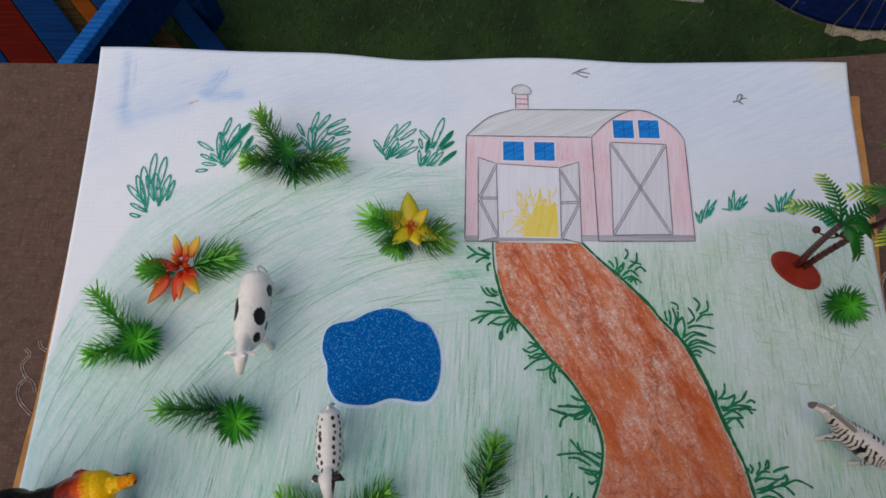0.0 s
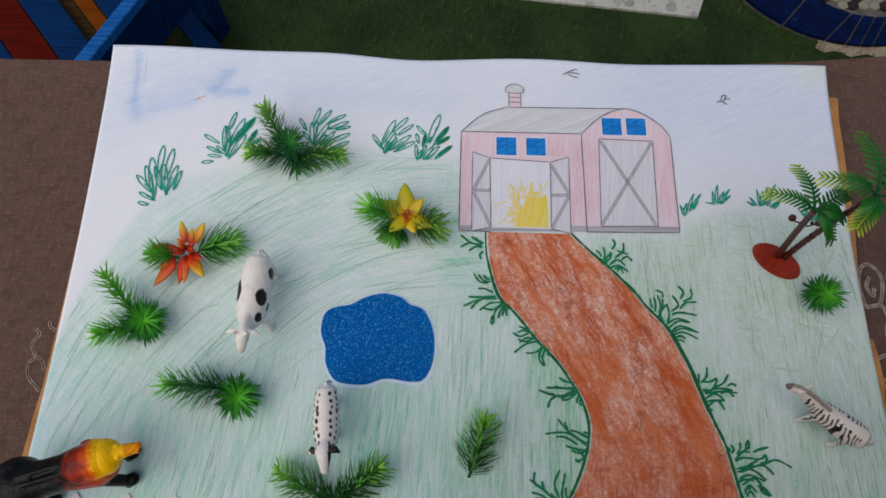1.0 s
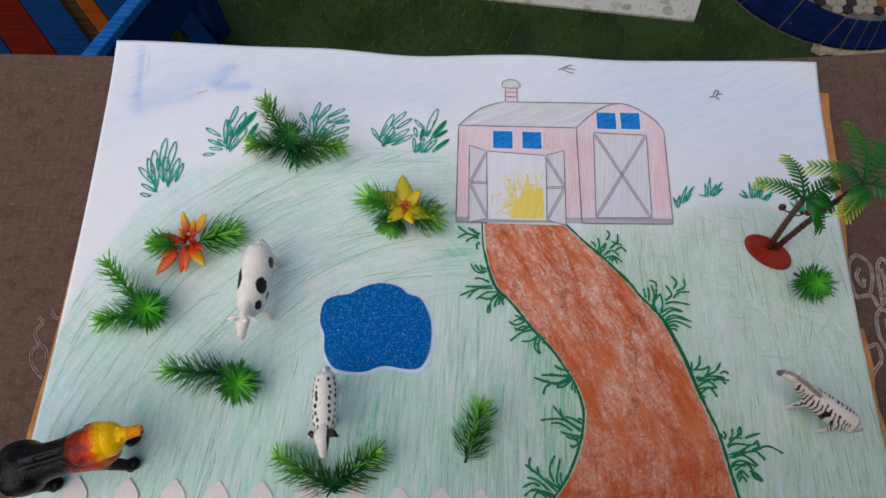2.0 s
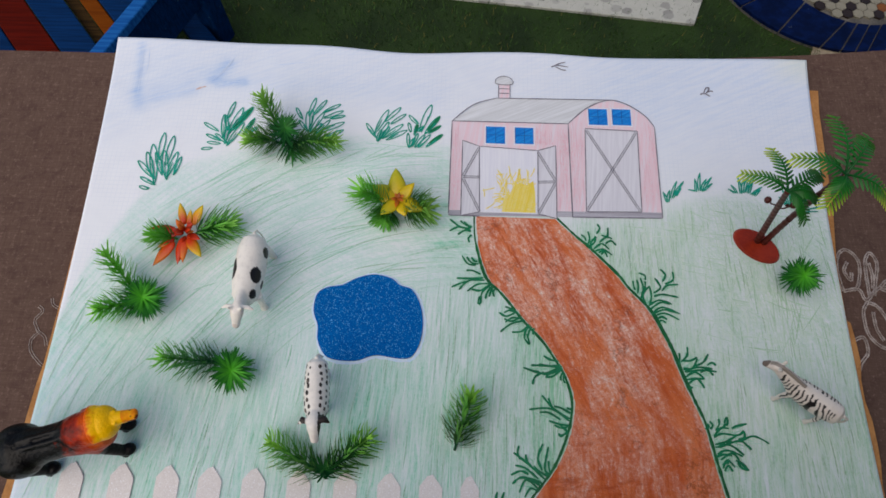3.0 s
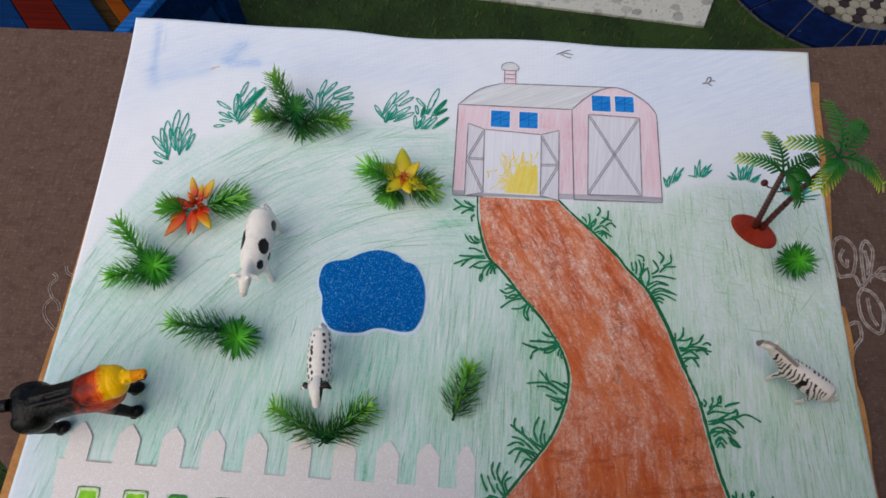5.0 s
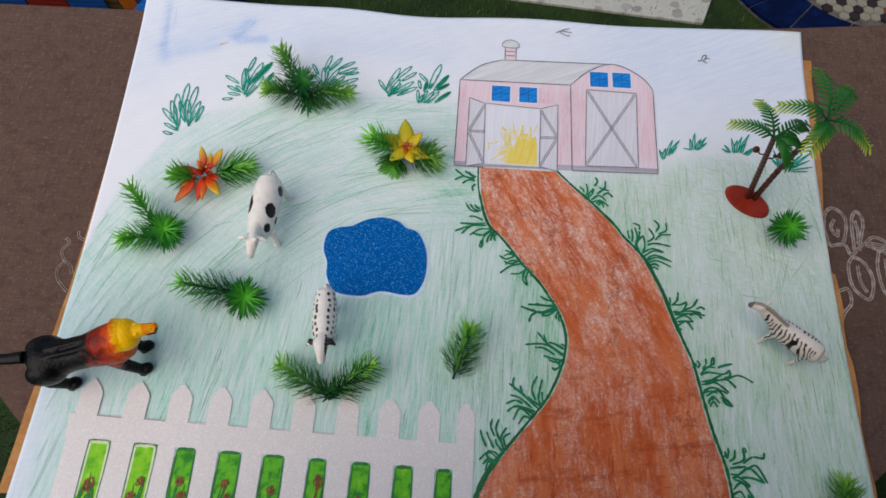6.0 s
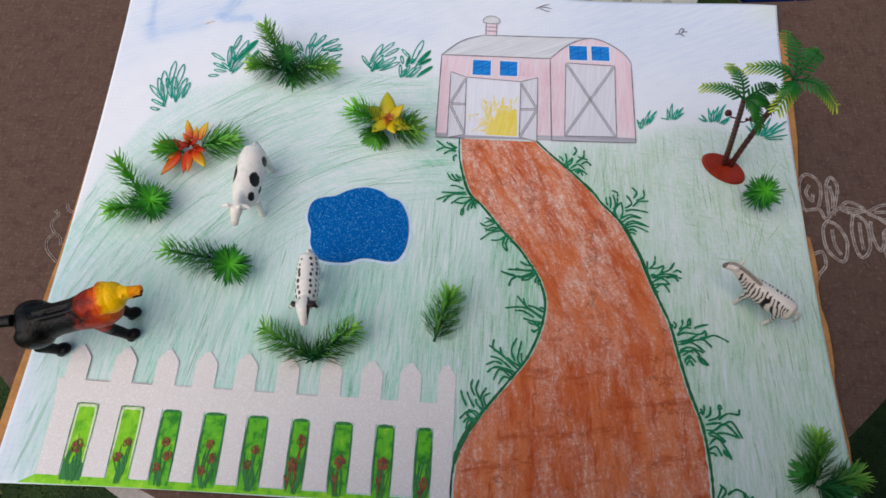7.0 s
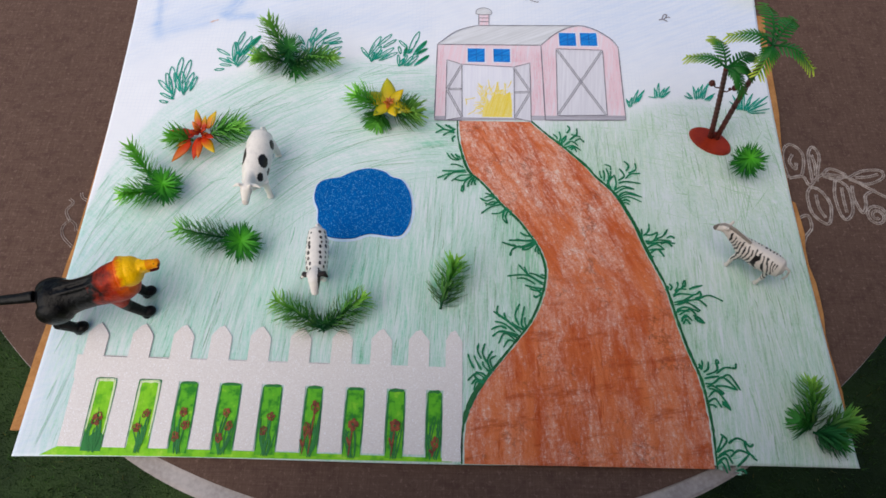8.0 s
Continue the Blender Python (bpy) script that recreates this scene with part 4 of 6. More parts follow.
# pencil marks in the sky, plain strokes
drawn("sky_mark", [[(0.410, -0.0185), (0.416, -0.0165), (0.426, -0.0180)], [(0.412, -0.0175), (0.418, -0.0145), (0.4235, -0.0130)], [(0.414, -0.018), (0.420, -0.021), (0.424, -0.0215)]], 0.0010, LEAD, "small grey pencil mark", 0.0005, drawing)
drawn("sky_mark", [[(0.5475, -0.0425), (0.552, -0.0415), (0.5565, -0.0445)], [(0.551, -0.041), (0.5535, -0.0355), (0.5565, -0.0355), (0.5545, -0.0400)], [(0.553, -0.041), (0.557, -0.0385), (0.560, -0.039)]], 0.0012, LEAD, "small grey pencil mark", 0.0005, drawing)


# drawn grass: leaf loops on the hill, pen strokes along the path
def leaf_loop(bm, base, a, l, w, lift, pen=0.0010):
    c, s = math.cos(a), math.sin(a)
    pts = [(base[0] + l * u * c - w * v * s, base[1] + l * u * s + w * v * c) for u, v in ((0, 0), (0.3, 0.42), (0.7, 0.5), (1, 0.05), (0.75, -0.42), (0.3, -0.35), (0.02, -0.05))]
    ribbon(bm, pts, pen, lift, 0.7, 0.4, 5)


TUFTGREEN = pencil_line("tuft_green_pencil", rgb(120, 196, 158), rgb(168, 216, 190), 0.55)


def tuft(lines, label, spread=0.0022, each=5, reach=(0.45, 0.95)):
    """The soft pencil ground under a clump of drawn grass, short strokes beside each of its lines."""
    ground = []
    for pts in lines:
        for j in range(each):
            (x, y), (u, v) = pts[0], pts[1 + j % 2]
            f, e, h = rng.uniform(*reach), rng.uniform(-spread, spread), rng.uniform(-spread, spread)
            ground.append(([(x + e, y + h), (x + (u - x) * f * 0.5 + e, y + (v - y) * f * 0.5 + h), (x + (u - x) * f + e * 0.6, y + (v - y) * f + h * 0.6)], rng.uniform(0.0006, 0.0012)))
    return hatching(ground, 0.0003, TUFTGREEN, label, "drawn_grass", "")


def loops(leaves, seed):
    """A clump of outlined leaves, each from its base to its tip, in millimetres."""
    r = random.Random(seed)
    clump = tuft([[(a / 1000, b / 1000), ((a + u) / 2000, (b + v) / 2000), (u / 1000, v / 1000)] for a, b, u, v in leaves], "clump of grass in teal felt pen", 0.0016, 2, (0.1, 0.45))
    for k, (x, y, u, v) in enumerate(leaves):
        d = Vector((u - x, v - y)) / 1000
        a = math.atan2(d.y, d.x)
        x, y, d = x - 0.22 * (u - x), y - 0.22 * (v - y), d * 1.22
        bm = bmesh.new()
        leaf_loop(bm, (x / 1000, y / 1000), a, d.length, max(0.0026, 0.17 * d.length), 0.0005 + 0.00003 * k, 0.00105)
        if r.random() < 0.9:
            q = (x / 1000 + r.uniform(-0.001, 0.0015), y / 1000 + r.uniform(-0.001, 0.001))
            ribbon(bm, [q, (q[0] + d.x * 0.3 + 0.0005, q[1] + d.y * 0.3), (q[0] + d.x * 0.6, q[1] + d.y * 0.6)], 0.0008, 0.0010 + 0.00003 * k, 0.5, 0.4)
        part("leaf", bm, TEAL, clump)
    return clump


loops([(58, -159, 51, -157), (62, -154, 50, -148), (59, -146, 45, -132), (60, -145, 51, -123), (62, -147, 55, -115), (67, -142, 59, -123), (63, -126, 63, -103), (72, -145, 66, -121), (70, -131, 72, -106), (74, -143, 78, -122), (79, -142, 82, -127)], 1)
far_clump = loops([(108, -98, 96, -91), (106, -117, 98, -118), (112, -112, 102, -111), (112, -108, 100, -103), (118, -110, 108, -102), (115, -102, 113, -82), (117, -83, 121, -68), (121, -98, 129, -74), (123, -96, 138, -73), (128, -89, 138, -74), (118, -109, 119, -93), (122, -110, 132, -90), (134, -101, 141, -85), (139, -99, 145, -94), (118, -96, 114, -82)], 2)
loops([(183, -82, 177, -72), (189, -95, 181, -85), (190, -77, 194, -61), (190, -94, 188, -76), (192, -88, 192, -73), (195, -77, 204, -63), (194, -94, 203, -76), (204, -75, 217, -67), (206, -81, 220, -74), (199, -97, 209, -84), (211, -82, 222, -79), (205, -95, 222, -86), (209, -101, 222, -94), (194, -97, 202, -88)], 3)
loops([(250, -98, 242, -86), (252, -92, 261, -71), (261, -81, 272, -68), (266, -84, 277, -75), (255, -101, 262, -84), (258, -98, 263, -89), (260, -99, 275, -86), (264, -101, 279, -92), (253, -102, 256, -92)], 4)
near_barn = loops([(287, -84, 280, -76), (282, -92, 280, -84), (292, -88, 300, -64), (297, -92, 308, -76), (300, -93, 309, -86), (299, -106, 311, -95), (281, -107, 280, -95), (285, -106, 289, -95), (286, -95, 288, -85), (288, -107, 295, -96), (291, -107, 300, -96), (289, -92, 293, -88), (282, -108, 286, -100)], 5)
for k, (x, y, u, v) in enumerate(((297, -92, 308, -76), (299, -93, 309, -86), (299, -105, 311, -95), (286, -95, 288, -85), (123, -96, 138, -73), (134, -101, 141, -85))):
    bm = bmesh.new()
    ribbon(bm, [(x / 1000, y / 1000), ((x + u) / 2000 + 0.0004, (y + v) / 2000 + 0.0003), (u / 1000, v / 1000)], 0.0030, 0.0007 + 0.00003 * k, 0.2, 0.3)
    part("leaf", bm, INK, near_barn if x > 200 else far_clump, "leaf filled in with green felt pen")


def blades(leaves):
    """Short filled strokes of a felt pen, from base to tip, in millimetres."""
    clump = tuft([[(a / 1000, b / 1000), ((a + u) / 2000, (b + v) / 2000), (u / 1000, v / 1000)] for a, b, u, v in leaves], "small clump of grass in teal felt pen", 0.0012, 2, (0.1, 0.45))
    for k, (x, y, u, v) in enumerate(leaves):
        x, y, u, v = x / 1000, y / 1000, u / 1000, v / 1000
        s = 0.0012 if u > x else -0.0012
        bm = bmesh.new()
        for j, off in enumerate((0.0, s)):
            ribbon(bm, [(x + off, y), ((x + u) / 2 - s + off * 1.6, (y + v) / 2), (u, v)], 0.0011, 0.0005 + 0.00003 * k + 0.0004 * j, 0.5, 0.4)
        part("blade", bm, TEAL, clump)


blades([(507, -155, 504, -145), (507, -155, 510, -143), (510, -151, 517, -134), (512, -150, 523, -134), (514, -149, 520, -141)])
blades([(532, -143, 526, -142), (533, -144, 533, -131), (535, -143, 538, -125), (537, -143, 543, -131), (538, -143, 548, -129), (539, -143, 548, -135)])
blades([(567, -144, 561, -140), (569, -144, 564, -136), (572, -144, 571, -128), (573, -144, 576, -130), (574, -143, 581, -126), (576, -143, 588, -123), (578, -144, 584, -131), (580, -145, 591, -137), (583, -146, 589, -140)])
blades([(611, -156, 604, -146), (612, -156, 608, -138), (614, -156, 614, -135), (615, -156, 620, -134), (617, -156, 628, -136), (618, -157, 634, -141), (619, -158, 640, -147), (620, -159, 641, -154), (622, -160, 636, -159), (616, -157, 624, -146), (625, -153, 642, -139)])


def strokes(lines):
    """A tuft of pen strokes, each from its foot over a middle to its tip, in millimetres, on a soft green ground."""
    lines = [[(line[i] / 1000, line[i + 1] / 1000) for i in (0, 2, 4)] for line in lines]
    clump = tuft(lines, "tuft of grass in green pen")
    for k, pts in enumerate(lines):
        bm = bmesh.new()
        ribbon(bm, pts, 0.00165, 0.0007 + 0.00002 * k, 0.6, 0.5, 6)
        part("blade", bm, INK, clump)


# along the near side of the path, from the barn down
strokes([(339, -185, 332, -182, 329, -179), (338, -186, 329, -185, 320, -178), (338, -188, 328, -185, 320, -189), (338, -189, 333, -188, 327, -192), (339, -192, 336, -195, 337, -199), (337, -185, 334, -182, 332, -180)])
strokes([(343, -219, 336, -218, 331, -211), (345, -218, 339, -217, 335, -212), (344, -216, 341, -215, 339, -212), (347, -227, 340, -224, 335, -224), (349, -230, 339, -231, 327, -231), (350, -232, 337, -233, 329, -241), (337, -233, 329, -236, 323, -239), (354, -235, 344, -236, 336, -242), (355, -235, 347, -241, 339, -240), (355, -236, 348, -243, 347, -252), (347, -252, 345, -252, 346, -246), (356, -237, 352, -243, 351, -248), (357, -238, 355, -242, 354, -246), (359, -239, 357, -242, 358, -246)])
strokes([(374, -257, 370, -255, 367, -254), (376, -258, 368, -262, 362, -259), (378, -260, 371, -257, 366, -259), (380, -262, 372, -266, 366, -264), (381, -264, 373, -263, 367, -267), (383, -265, 372, -268, 363, -275), (386, -268, 380, -274, 372, -275), (387, -269, 383, -274, 382, -280), (382, -280, 386, -284, 384, -276), (388, -270, 386, -274, 385, -278), (390, -271, 389, -275, 390, -276)])
strokes([(409, -297, 402, -296, 397, -293), (410, -300, 402, -301, 393, -300), (411, -301, 397, -307, 381, -303), (411, -302, 395, -301, 387, -301), (410, -303, 399, -308, 390, -305), (397, -306, 390, -310, 388, -316), (411, -303, 404, -309, 398, -310), (398, -310, 404, -305, 410, -303), (412, -305, 410, -309, 410, -312), (413, -307, 412, -311, 413, -314)])
strokes([(417, -334, 414, -333, 414, -333), (417, -337, 409, -333, 404, -332), (416, -341, 404, -334, 395, -324), (403, -334, 401, -329, 400, -326), (416, -343, 402, -334, 385, -335), (409, -342, 400, -337, 393, -337), (415, -346, 407, -345, 400, -343), (414, -347, 409, -348, 404, -346), (414, -350, 409, -354, 407, -352), (414, -352, 410, -353, 409, -354), (414, -351, 411, -348, 407, -345)])
strokes([(397, -386, 384, -375, 373, -367), (378, -372, 376, -367, 377, -362), (386, -376, 383, -373, 382, -368), (398, -383, 391, -379, 388, -376), (391, -385, 382, -378, 374, -376), (384, -382, 378, -380, 371, -383), (393, -390, 380, -384, 372, -389), (391, -392, 382, -386, 377, -395), (390, -393, 385, -392, 381, -398), (394, -388, 385, -385, 376, -385), (399, -382, 396, -377, 399, -362), (394, -379, 391, -370, 395, -360), (400, -381, 399, -376, 399, -372)])
strokes([(373, -418, 370, -409, 375, -405), (371, -419, 368, -409, 372, -401), (368, -412, 364, -403, 366, -395), (363, -408, 360, -401, 361, -395), (363, -417, 359, -410, 357, -405), (357, -416, 354, -410, 352, -404), (371, -420, 365, -414, 364, -410), (368, -424, 364, -420, 358, -419), (367, -425, 359, -420, 352, -426), (366, -427, 359, -425, 355, -429), (365, -428, 359, -427, 357, -434), (362, -426, 358, -423, 358, -420)])
# along its other side
strokes([(435, -194, 434, -191, 431, -188), (436, -198, 438, -192, 437, -185), (438, -198, 442, -195, 443, -189), (439, -201, 439, -195, 444, -190), (444, -187, 447, -182, 445, -178), (448, -188, 453, -189, 454, -181), (446, -195, 452, -190, 457, -191), (451, -196, 456, -193, 460, -197), (441, -201, 448, -196, 454, -201), (442, -203, 449, -201, 456, -206), (445, -204, 450, -202, 455, -205), (447, -206, 450, -203, 452, -208)])
strokes([(473, -236, 472, -231, 472, -228), (475, -239, 476, -232, 475, -227), (478, -240, 480, -234, 478, -225), (482, -227, 482, -223, 477, -221), (477, -243, 481, -236, 482, -228), (481, -247, 479, -240, 485, -232), (484, -248, 486, -241, 485, -232), (488, -238, 494, -233, 490, -225), (496, -228, 499, -222, 495, -217), (498, -230, 505, -226, 505, -219), (495, -236, 500, -231, 509, -230), (488, -241, 495, -239, 508, -241)])
strokes([(483, -249, 492, -244, 502, -247), (484, -252, 493, -246, 501, -247), (485, -256, 494, -250, 508, -255), (485, -257, 495, -252, 508, -255), (488, -257, 496, -255, 507, -260), (489, -260, 493, -258, 497, -260), (490, -262, 493, -261, 496, -263)])
strokes([(503, -296, 504, -291, 504, -287), (505, -294, 510, -289, 511, -282), (506, -293, 512, -293, 518, -290), (506, -299, 513, -299, 518, -291), (515, -297, 522, -294, 527, -287), (507, -302, 517, -298, 529, -299), (508, -302, 521, -300, 532, -301), (519, -302, 525, -300, 529, -304), (525, -296, 529, -294, 532, -296), (507, -306, 515, -302, 522, -307), (508, -308, 514, -307, 522, -307), (509, -311, 516, -307, 521, -314), (509, -314, 511, -314, 512, -314), (506, -300, 507, -300, 510, -299)])
strokes([(518, -345, 521, -343, 520, -341), (522, -345, 524, -342, 522, -339), (526, -346, 529, -341, 529, -337), (529, -344, 532, -343, 534, -340), (533, -340, 535, -336, 536, -337), (536, -337, 535, -341, 533, -341), (524, -350, 530, -344, 536, -344), (524, -351, 530, -348, 541, -349), (524, -356, 532, -354, 541, -349), (538, -344, 542, -342, 550, -340), (539, -349, 544, -348, 547, -345), (542, -352, 547, -350, 547, -345), (544, -353, 554, -349, 565, -354), (534, -355, 544, -353, 551, -359), (524, -358, 530, -357, 537, -353), (525, -358, 535, -356, 545, -363), (525, -363, 533, -360, 544, -364), (524, -365, 530, -363, 536, -364), (527, -367, 536, -362, 541, -367), (538, -367, 543, -369, 547, -374), (539, -369, 542, -372, 546, -374), (539, -368, 543, -370, 547, -374), (528, -373, 532, -367, 537, -372), (529, -375, 532, -371, 535, -375), (528, -371, 530, -369, 533, -369)])
strokes([(536, -412, 538, -410, 537, -408), (538, -413, 540, -409, 540, -405), (540, -415, 544, -412, 545, -406), (542, -417, 551, -413, 551, -405), (551, -405, 553, -405, 553, -408), (550, -416, 557, -411, 563, -411), (563, -411, 566, -411, 567, -407), (540, -420, 545, -419, 552, -418), (540, -424, 546, -424, 552, -419), (553, -420, 560, -417, 567, -429), (548, -423, 555, -419, 565, -429), (548, -426, 556, -426, 565, -429), (541, -427, 546, -426, 554, -432), (542, -428, 547, -429, 553, -433), (541, -435, 548, -430, 557, -443), (551, -438, 554, -440, 557, -445), (551, -440, 554, -442, 557, -444), (551, -439, 554, -441, 557, -445), (540, -439, 546, -436, 550, -443), (541, -441, 544, -441, 546, -443)])
strokes([(541, -477, 545, -470, 548, -464), (542, -477, 550, -468, 546, -463), (542, -479, 551, -475, 554, -476), (551, -470, 558, -466, 565, -469), (564, -469, 567, -472, 570, -470), (563, -468, 564, -474, 566, -478), (551, -480, 558, -475, 567, -478), (567, -478, 569, -481, 571, -482), (555, -487, 562, -481, 565, -478), (541, -481, 548, -478, 552, -485), (541, -484, 547, -481, 549, -490), (540, -486, 544, -484, 547, -492), (554, -490, 559, -489, 561, -492)])
# fence of white foam, with painted beds between its pickets
fence = thing("fence_cutout", "white glittering picket fence on the drawing", "fence picture")
SLOTS = [(0.057, 0.0745), (0.0915, 0.110), (0.1235, 0.140), (0.1560, 0.1745), (0.1895, 0.207), (0.2240, 0.2390), (0.2560, 0.2720), (0.2885, 0.3040), (0.3195, 0.333)]
edges = [0.0395] + [v for s in SLOTS for v in s] + [0.348]
tips = [0.050, 0.0865, 0.120, 0.151, 0.183, 0.216, 0.250, 0.282, 0.3125, 0.341]
for k, tip in enumerate(tips):
    a, b = edges[2 * k], edges[2 * k + 1]
    lo = -0.4835 if k < 9 else -0.488
    w = 0.0085 if k < 9 else 0.0068
    bm = bmesh.new()
    patch(bm, [(a, lo), (b, lo), (b, -0.4305 - 0.0004 * k), (a, -0.4305 - 0.0004 * k)], 0.0004, 0.0001)
    patch(bm, [(tip - w, -0.4185), (tip + w, -0.4185), (tip + w, -0.394), (tip + 0.001, -0.3845), (tip - 0.003, -0.386), (tip - w, -0.393)], 0.0004, 0.0001)
    part("picket", bm, FOAM, fence)
bm = bmesh.new()
patch(bm, [(0.037, -0.4115), (0.348, -0.4155), (0.348, -0.4345), (0.0385, -0.4305)], 0.0005, 0.0001)
part("rail", bm, FOAM, fence)
for k, tip in enumerate(tips[:6]):
    w = 0.0085
    y = -0.4125 - 0.0004 * k
    bm = bmesh.new()
    pen = 0.0006 if k < 2 else 0.00042
    ribbon(bm, [(tip + 0.0005, -0.384), (tip + w, -0.394), (tip + w + 0.0003, -0.403), (tip + w + 0.0003, y)], pen, 0.0009, 0.6, 0.3, 3)
    ribbon(bm, straight((tip + w, y), (tips[k + 1] - w, y - 0.0004)), pen * 0.8, 0.0010, 0.6, 0.3, 3)
    part("outline", bm, LEAD if k < 2 else SOFTLEAD, fence, "thin pencil outline")

beds = thing("painted_flower_beds", "green painted strips with red-brown flowers between fence pickets", "painting")
bm = bmesh.new()
patch(bm, [(0.028, -0.490), (0.040, -0.4835), (0.10, -0.4832), (0.200, -0.4840), (0.300, -0.4850), (0.340, -0.4858), (0.341, -0.4885), (0.2, -0.4888), (0.1, -0.4893)], 0.00042)
part("grass_strip", bm, SPRING, beds, "spring green painted strip")
for k, (a, b) in enumerate(SLOTS):
    yt, lo = -0.4308 - 0.0005 * k, -0.4865
    c, r = (a + b) / 2, random.Random(100 + k)
    bm = bmesh.new()
    patch(bm, [(a + 0.001, lo), (b - 0.001, lo), (b - 0.001, yt - 0.002), (b - 0.003, yt), (a + 0.003, yt), (a + 0.001, yt - 0.002)], 0.0005)
    bed = part("flower_bed", bm, SPRING if k < 2 else LEAFGREEN, beds, "green painted bed")
    bm = bmesh.new()
    if k >= 2:
        ribbon(bm, [(a + 0.0015, lo + 0.003), (a + 0.0012, (lo + yt) / 2), (a + 0.0018, yt - 0.001)], 0.0016, 0.0007, 0.3, 0.6)
        ribbon(bm, [(a + 0.002, yt - 0.001), (c, yt - 0.0006), (b - 0.002, yt - 0.001)], 0.0022, 0.0008, 0.3, 0.6)
        ribbon(bm, [(b - 0.0012, lo + 0.006), (b - 0.001, (lo + yt) / 2), (b - 0.0015, yt - 0.002)], 0.0010, 0.0007, 0.3, 0.6)
    if k == 0:
        patch(bm, [(a + 0.001, lo), (b - 0.001, lo), (b - 0.0012, lo + 0.012), (c + 0.002, lo + 0.016), (c - 0.003, lo + 0.011), (a + 0.001, lo + 0.015)], 0.0007)
    for j in range(8):
        x = c + r.uniform(-0.006, 0.006)
        x = min(max(x, a + 0.001), b - 0.001)
        ribbon(bm, [(c + r.uniform(-0.003, 0.003), lo - 0.001), (x, lo + 0.012), (min(max(x + r.uniform(-0.004, 0.004), a + 0.0015), b - 0.0015), lo + r.uniform(0.016, 0.034))], r.uniform(0.0006, 0.0015), 0.0009 + 0.00003 * j, 0.2, 0.5)
    tagged(part("brushwork", bm, FIRGREEN, bed, "dark green brush strokes"), kind="stuff")
    if k < 2:
        bm = bmesh.new()
        ribbon(bm, [(a + 0.0016, lo + 0.016), (a + 0.0018, (lo + yt) / 2), (a + 0.0019, yt - 0.004), (a + 0.0032, yt - 0.0014), (c, yt - 0.0012), (b - 0.0032, yt - 0.0014), (b - 0.0018, yt - 0.004), (b - 0.0016, (lo + yt) / 2), (b - 0.002, lo + 0.012)], 0.0016, 0.0007, 0.3, 0.6)
        part("unpainted_rim", bm, PALERIM, bed, "pale unpainted rim")
        bm = bmesh.new()
        ribbon(bm, [(a + 0.0004, lo + 0.002), (a + 0.0004, (lo + yt) / 2), (a + 0.0006, yt - 0.003), (a + 0.002, yt + 0.0003), (c, yt + 0.0005), (b - 0.002, yt + 0.0003), (b - 0.0006, yt - 0.003), (b - 0.0004, (lo + yt) / 2)], 0.0007, 0.0010, 0.3, 0.6)
        part("outline", bm, FIRGREEN, bed, "thin dark outline")
    blooms = ((0.0, 0.024),) if k in (0, 6, 7) else ((0.002, 0.037), (-0.003, 0.020)) if k == 5 else ((0.001, 0.011),) if k == 8 else ((0.002, 0.029), (-0.003, 0.018)) if k in (1, 4) else ((0.0, 0.031), (0.003, 0.021), (-0.003, 0.012))
    for j, (dx, dy) in enumerate(blooms):
        bm = bmesh.new()
        size = (0.0048, 0.0052, 0.0052)[j] if k in (0, 6, 7) else 0.0034
        tall = 1.7 if k in (5, 8) else 1.1
        x0, y0 = c + dx, lo + dy
        for i in range(5):
            t = i / 5 * 6.283 + 0.4 * k + r.uniform(-0.3, 0.3)
            px, py, f = x0 + 0.55 * size * math.cos(t), y0 + 0.55 * size * math.sin(t) * tall, r.uniform(0.75, 1.15)
            if k in (6, 7) or (i + j) % 2 == 0:
                patch(bm, [(px + 0.38 * f * size * math.cos(u) * (1 + 0.25 * math.sin(3 * u + i)), py + 0.42 * f * size * tall * math.sin(u)) for u in (m * 0.6283 for m in range(10))], 0.0013 + 0.00003 * i)
            else:
                ribbon(bm, [(px + 0.36 * f * size * math.cos(u), py + 0.4 * f * size * tall * math.sin(u)) for u in (m * 1.2566 for m in range(5))], 0.0008, 0.0014 + 0.00003 * i, 1, 0.6, 4, True)
        if k >= 5:
            ribbon(bm, [(x0, y0 - size * 0.5), (x0 - 0.001, lo + dy * 0.5), (x0 - 0.002, lo + 0.001)], 0.0011, 0.0012, 0.3, 0.4)
            ribbon(bm, [(x0 - 0.001, lo + dy * 0.3), (x0 - 0.003, lo + dy * 0.5), (x0 - 0.004, lo + dy * 0.62)], 0.0018, 0.00125, 0.2, 0.4)
        part("painted_flower", bm, BRICKRED, bed, "red-brown painted flower")


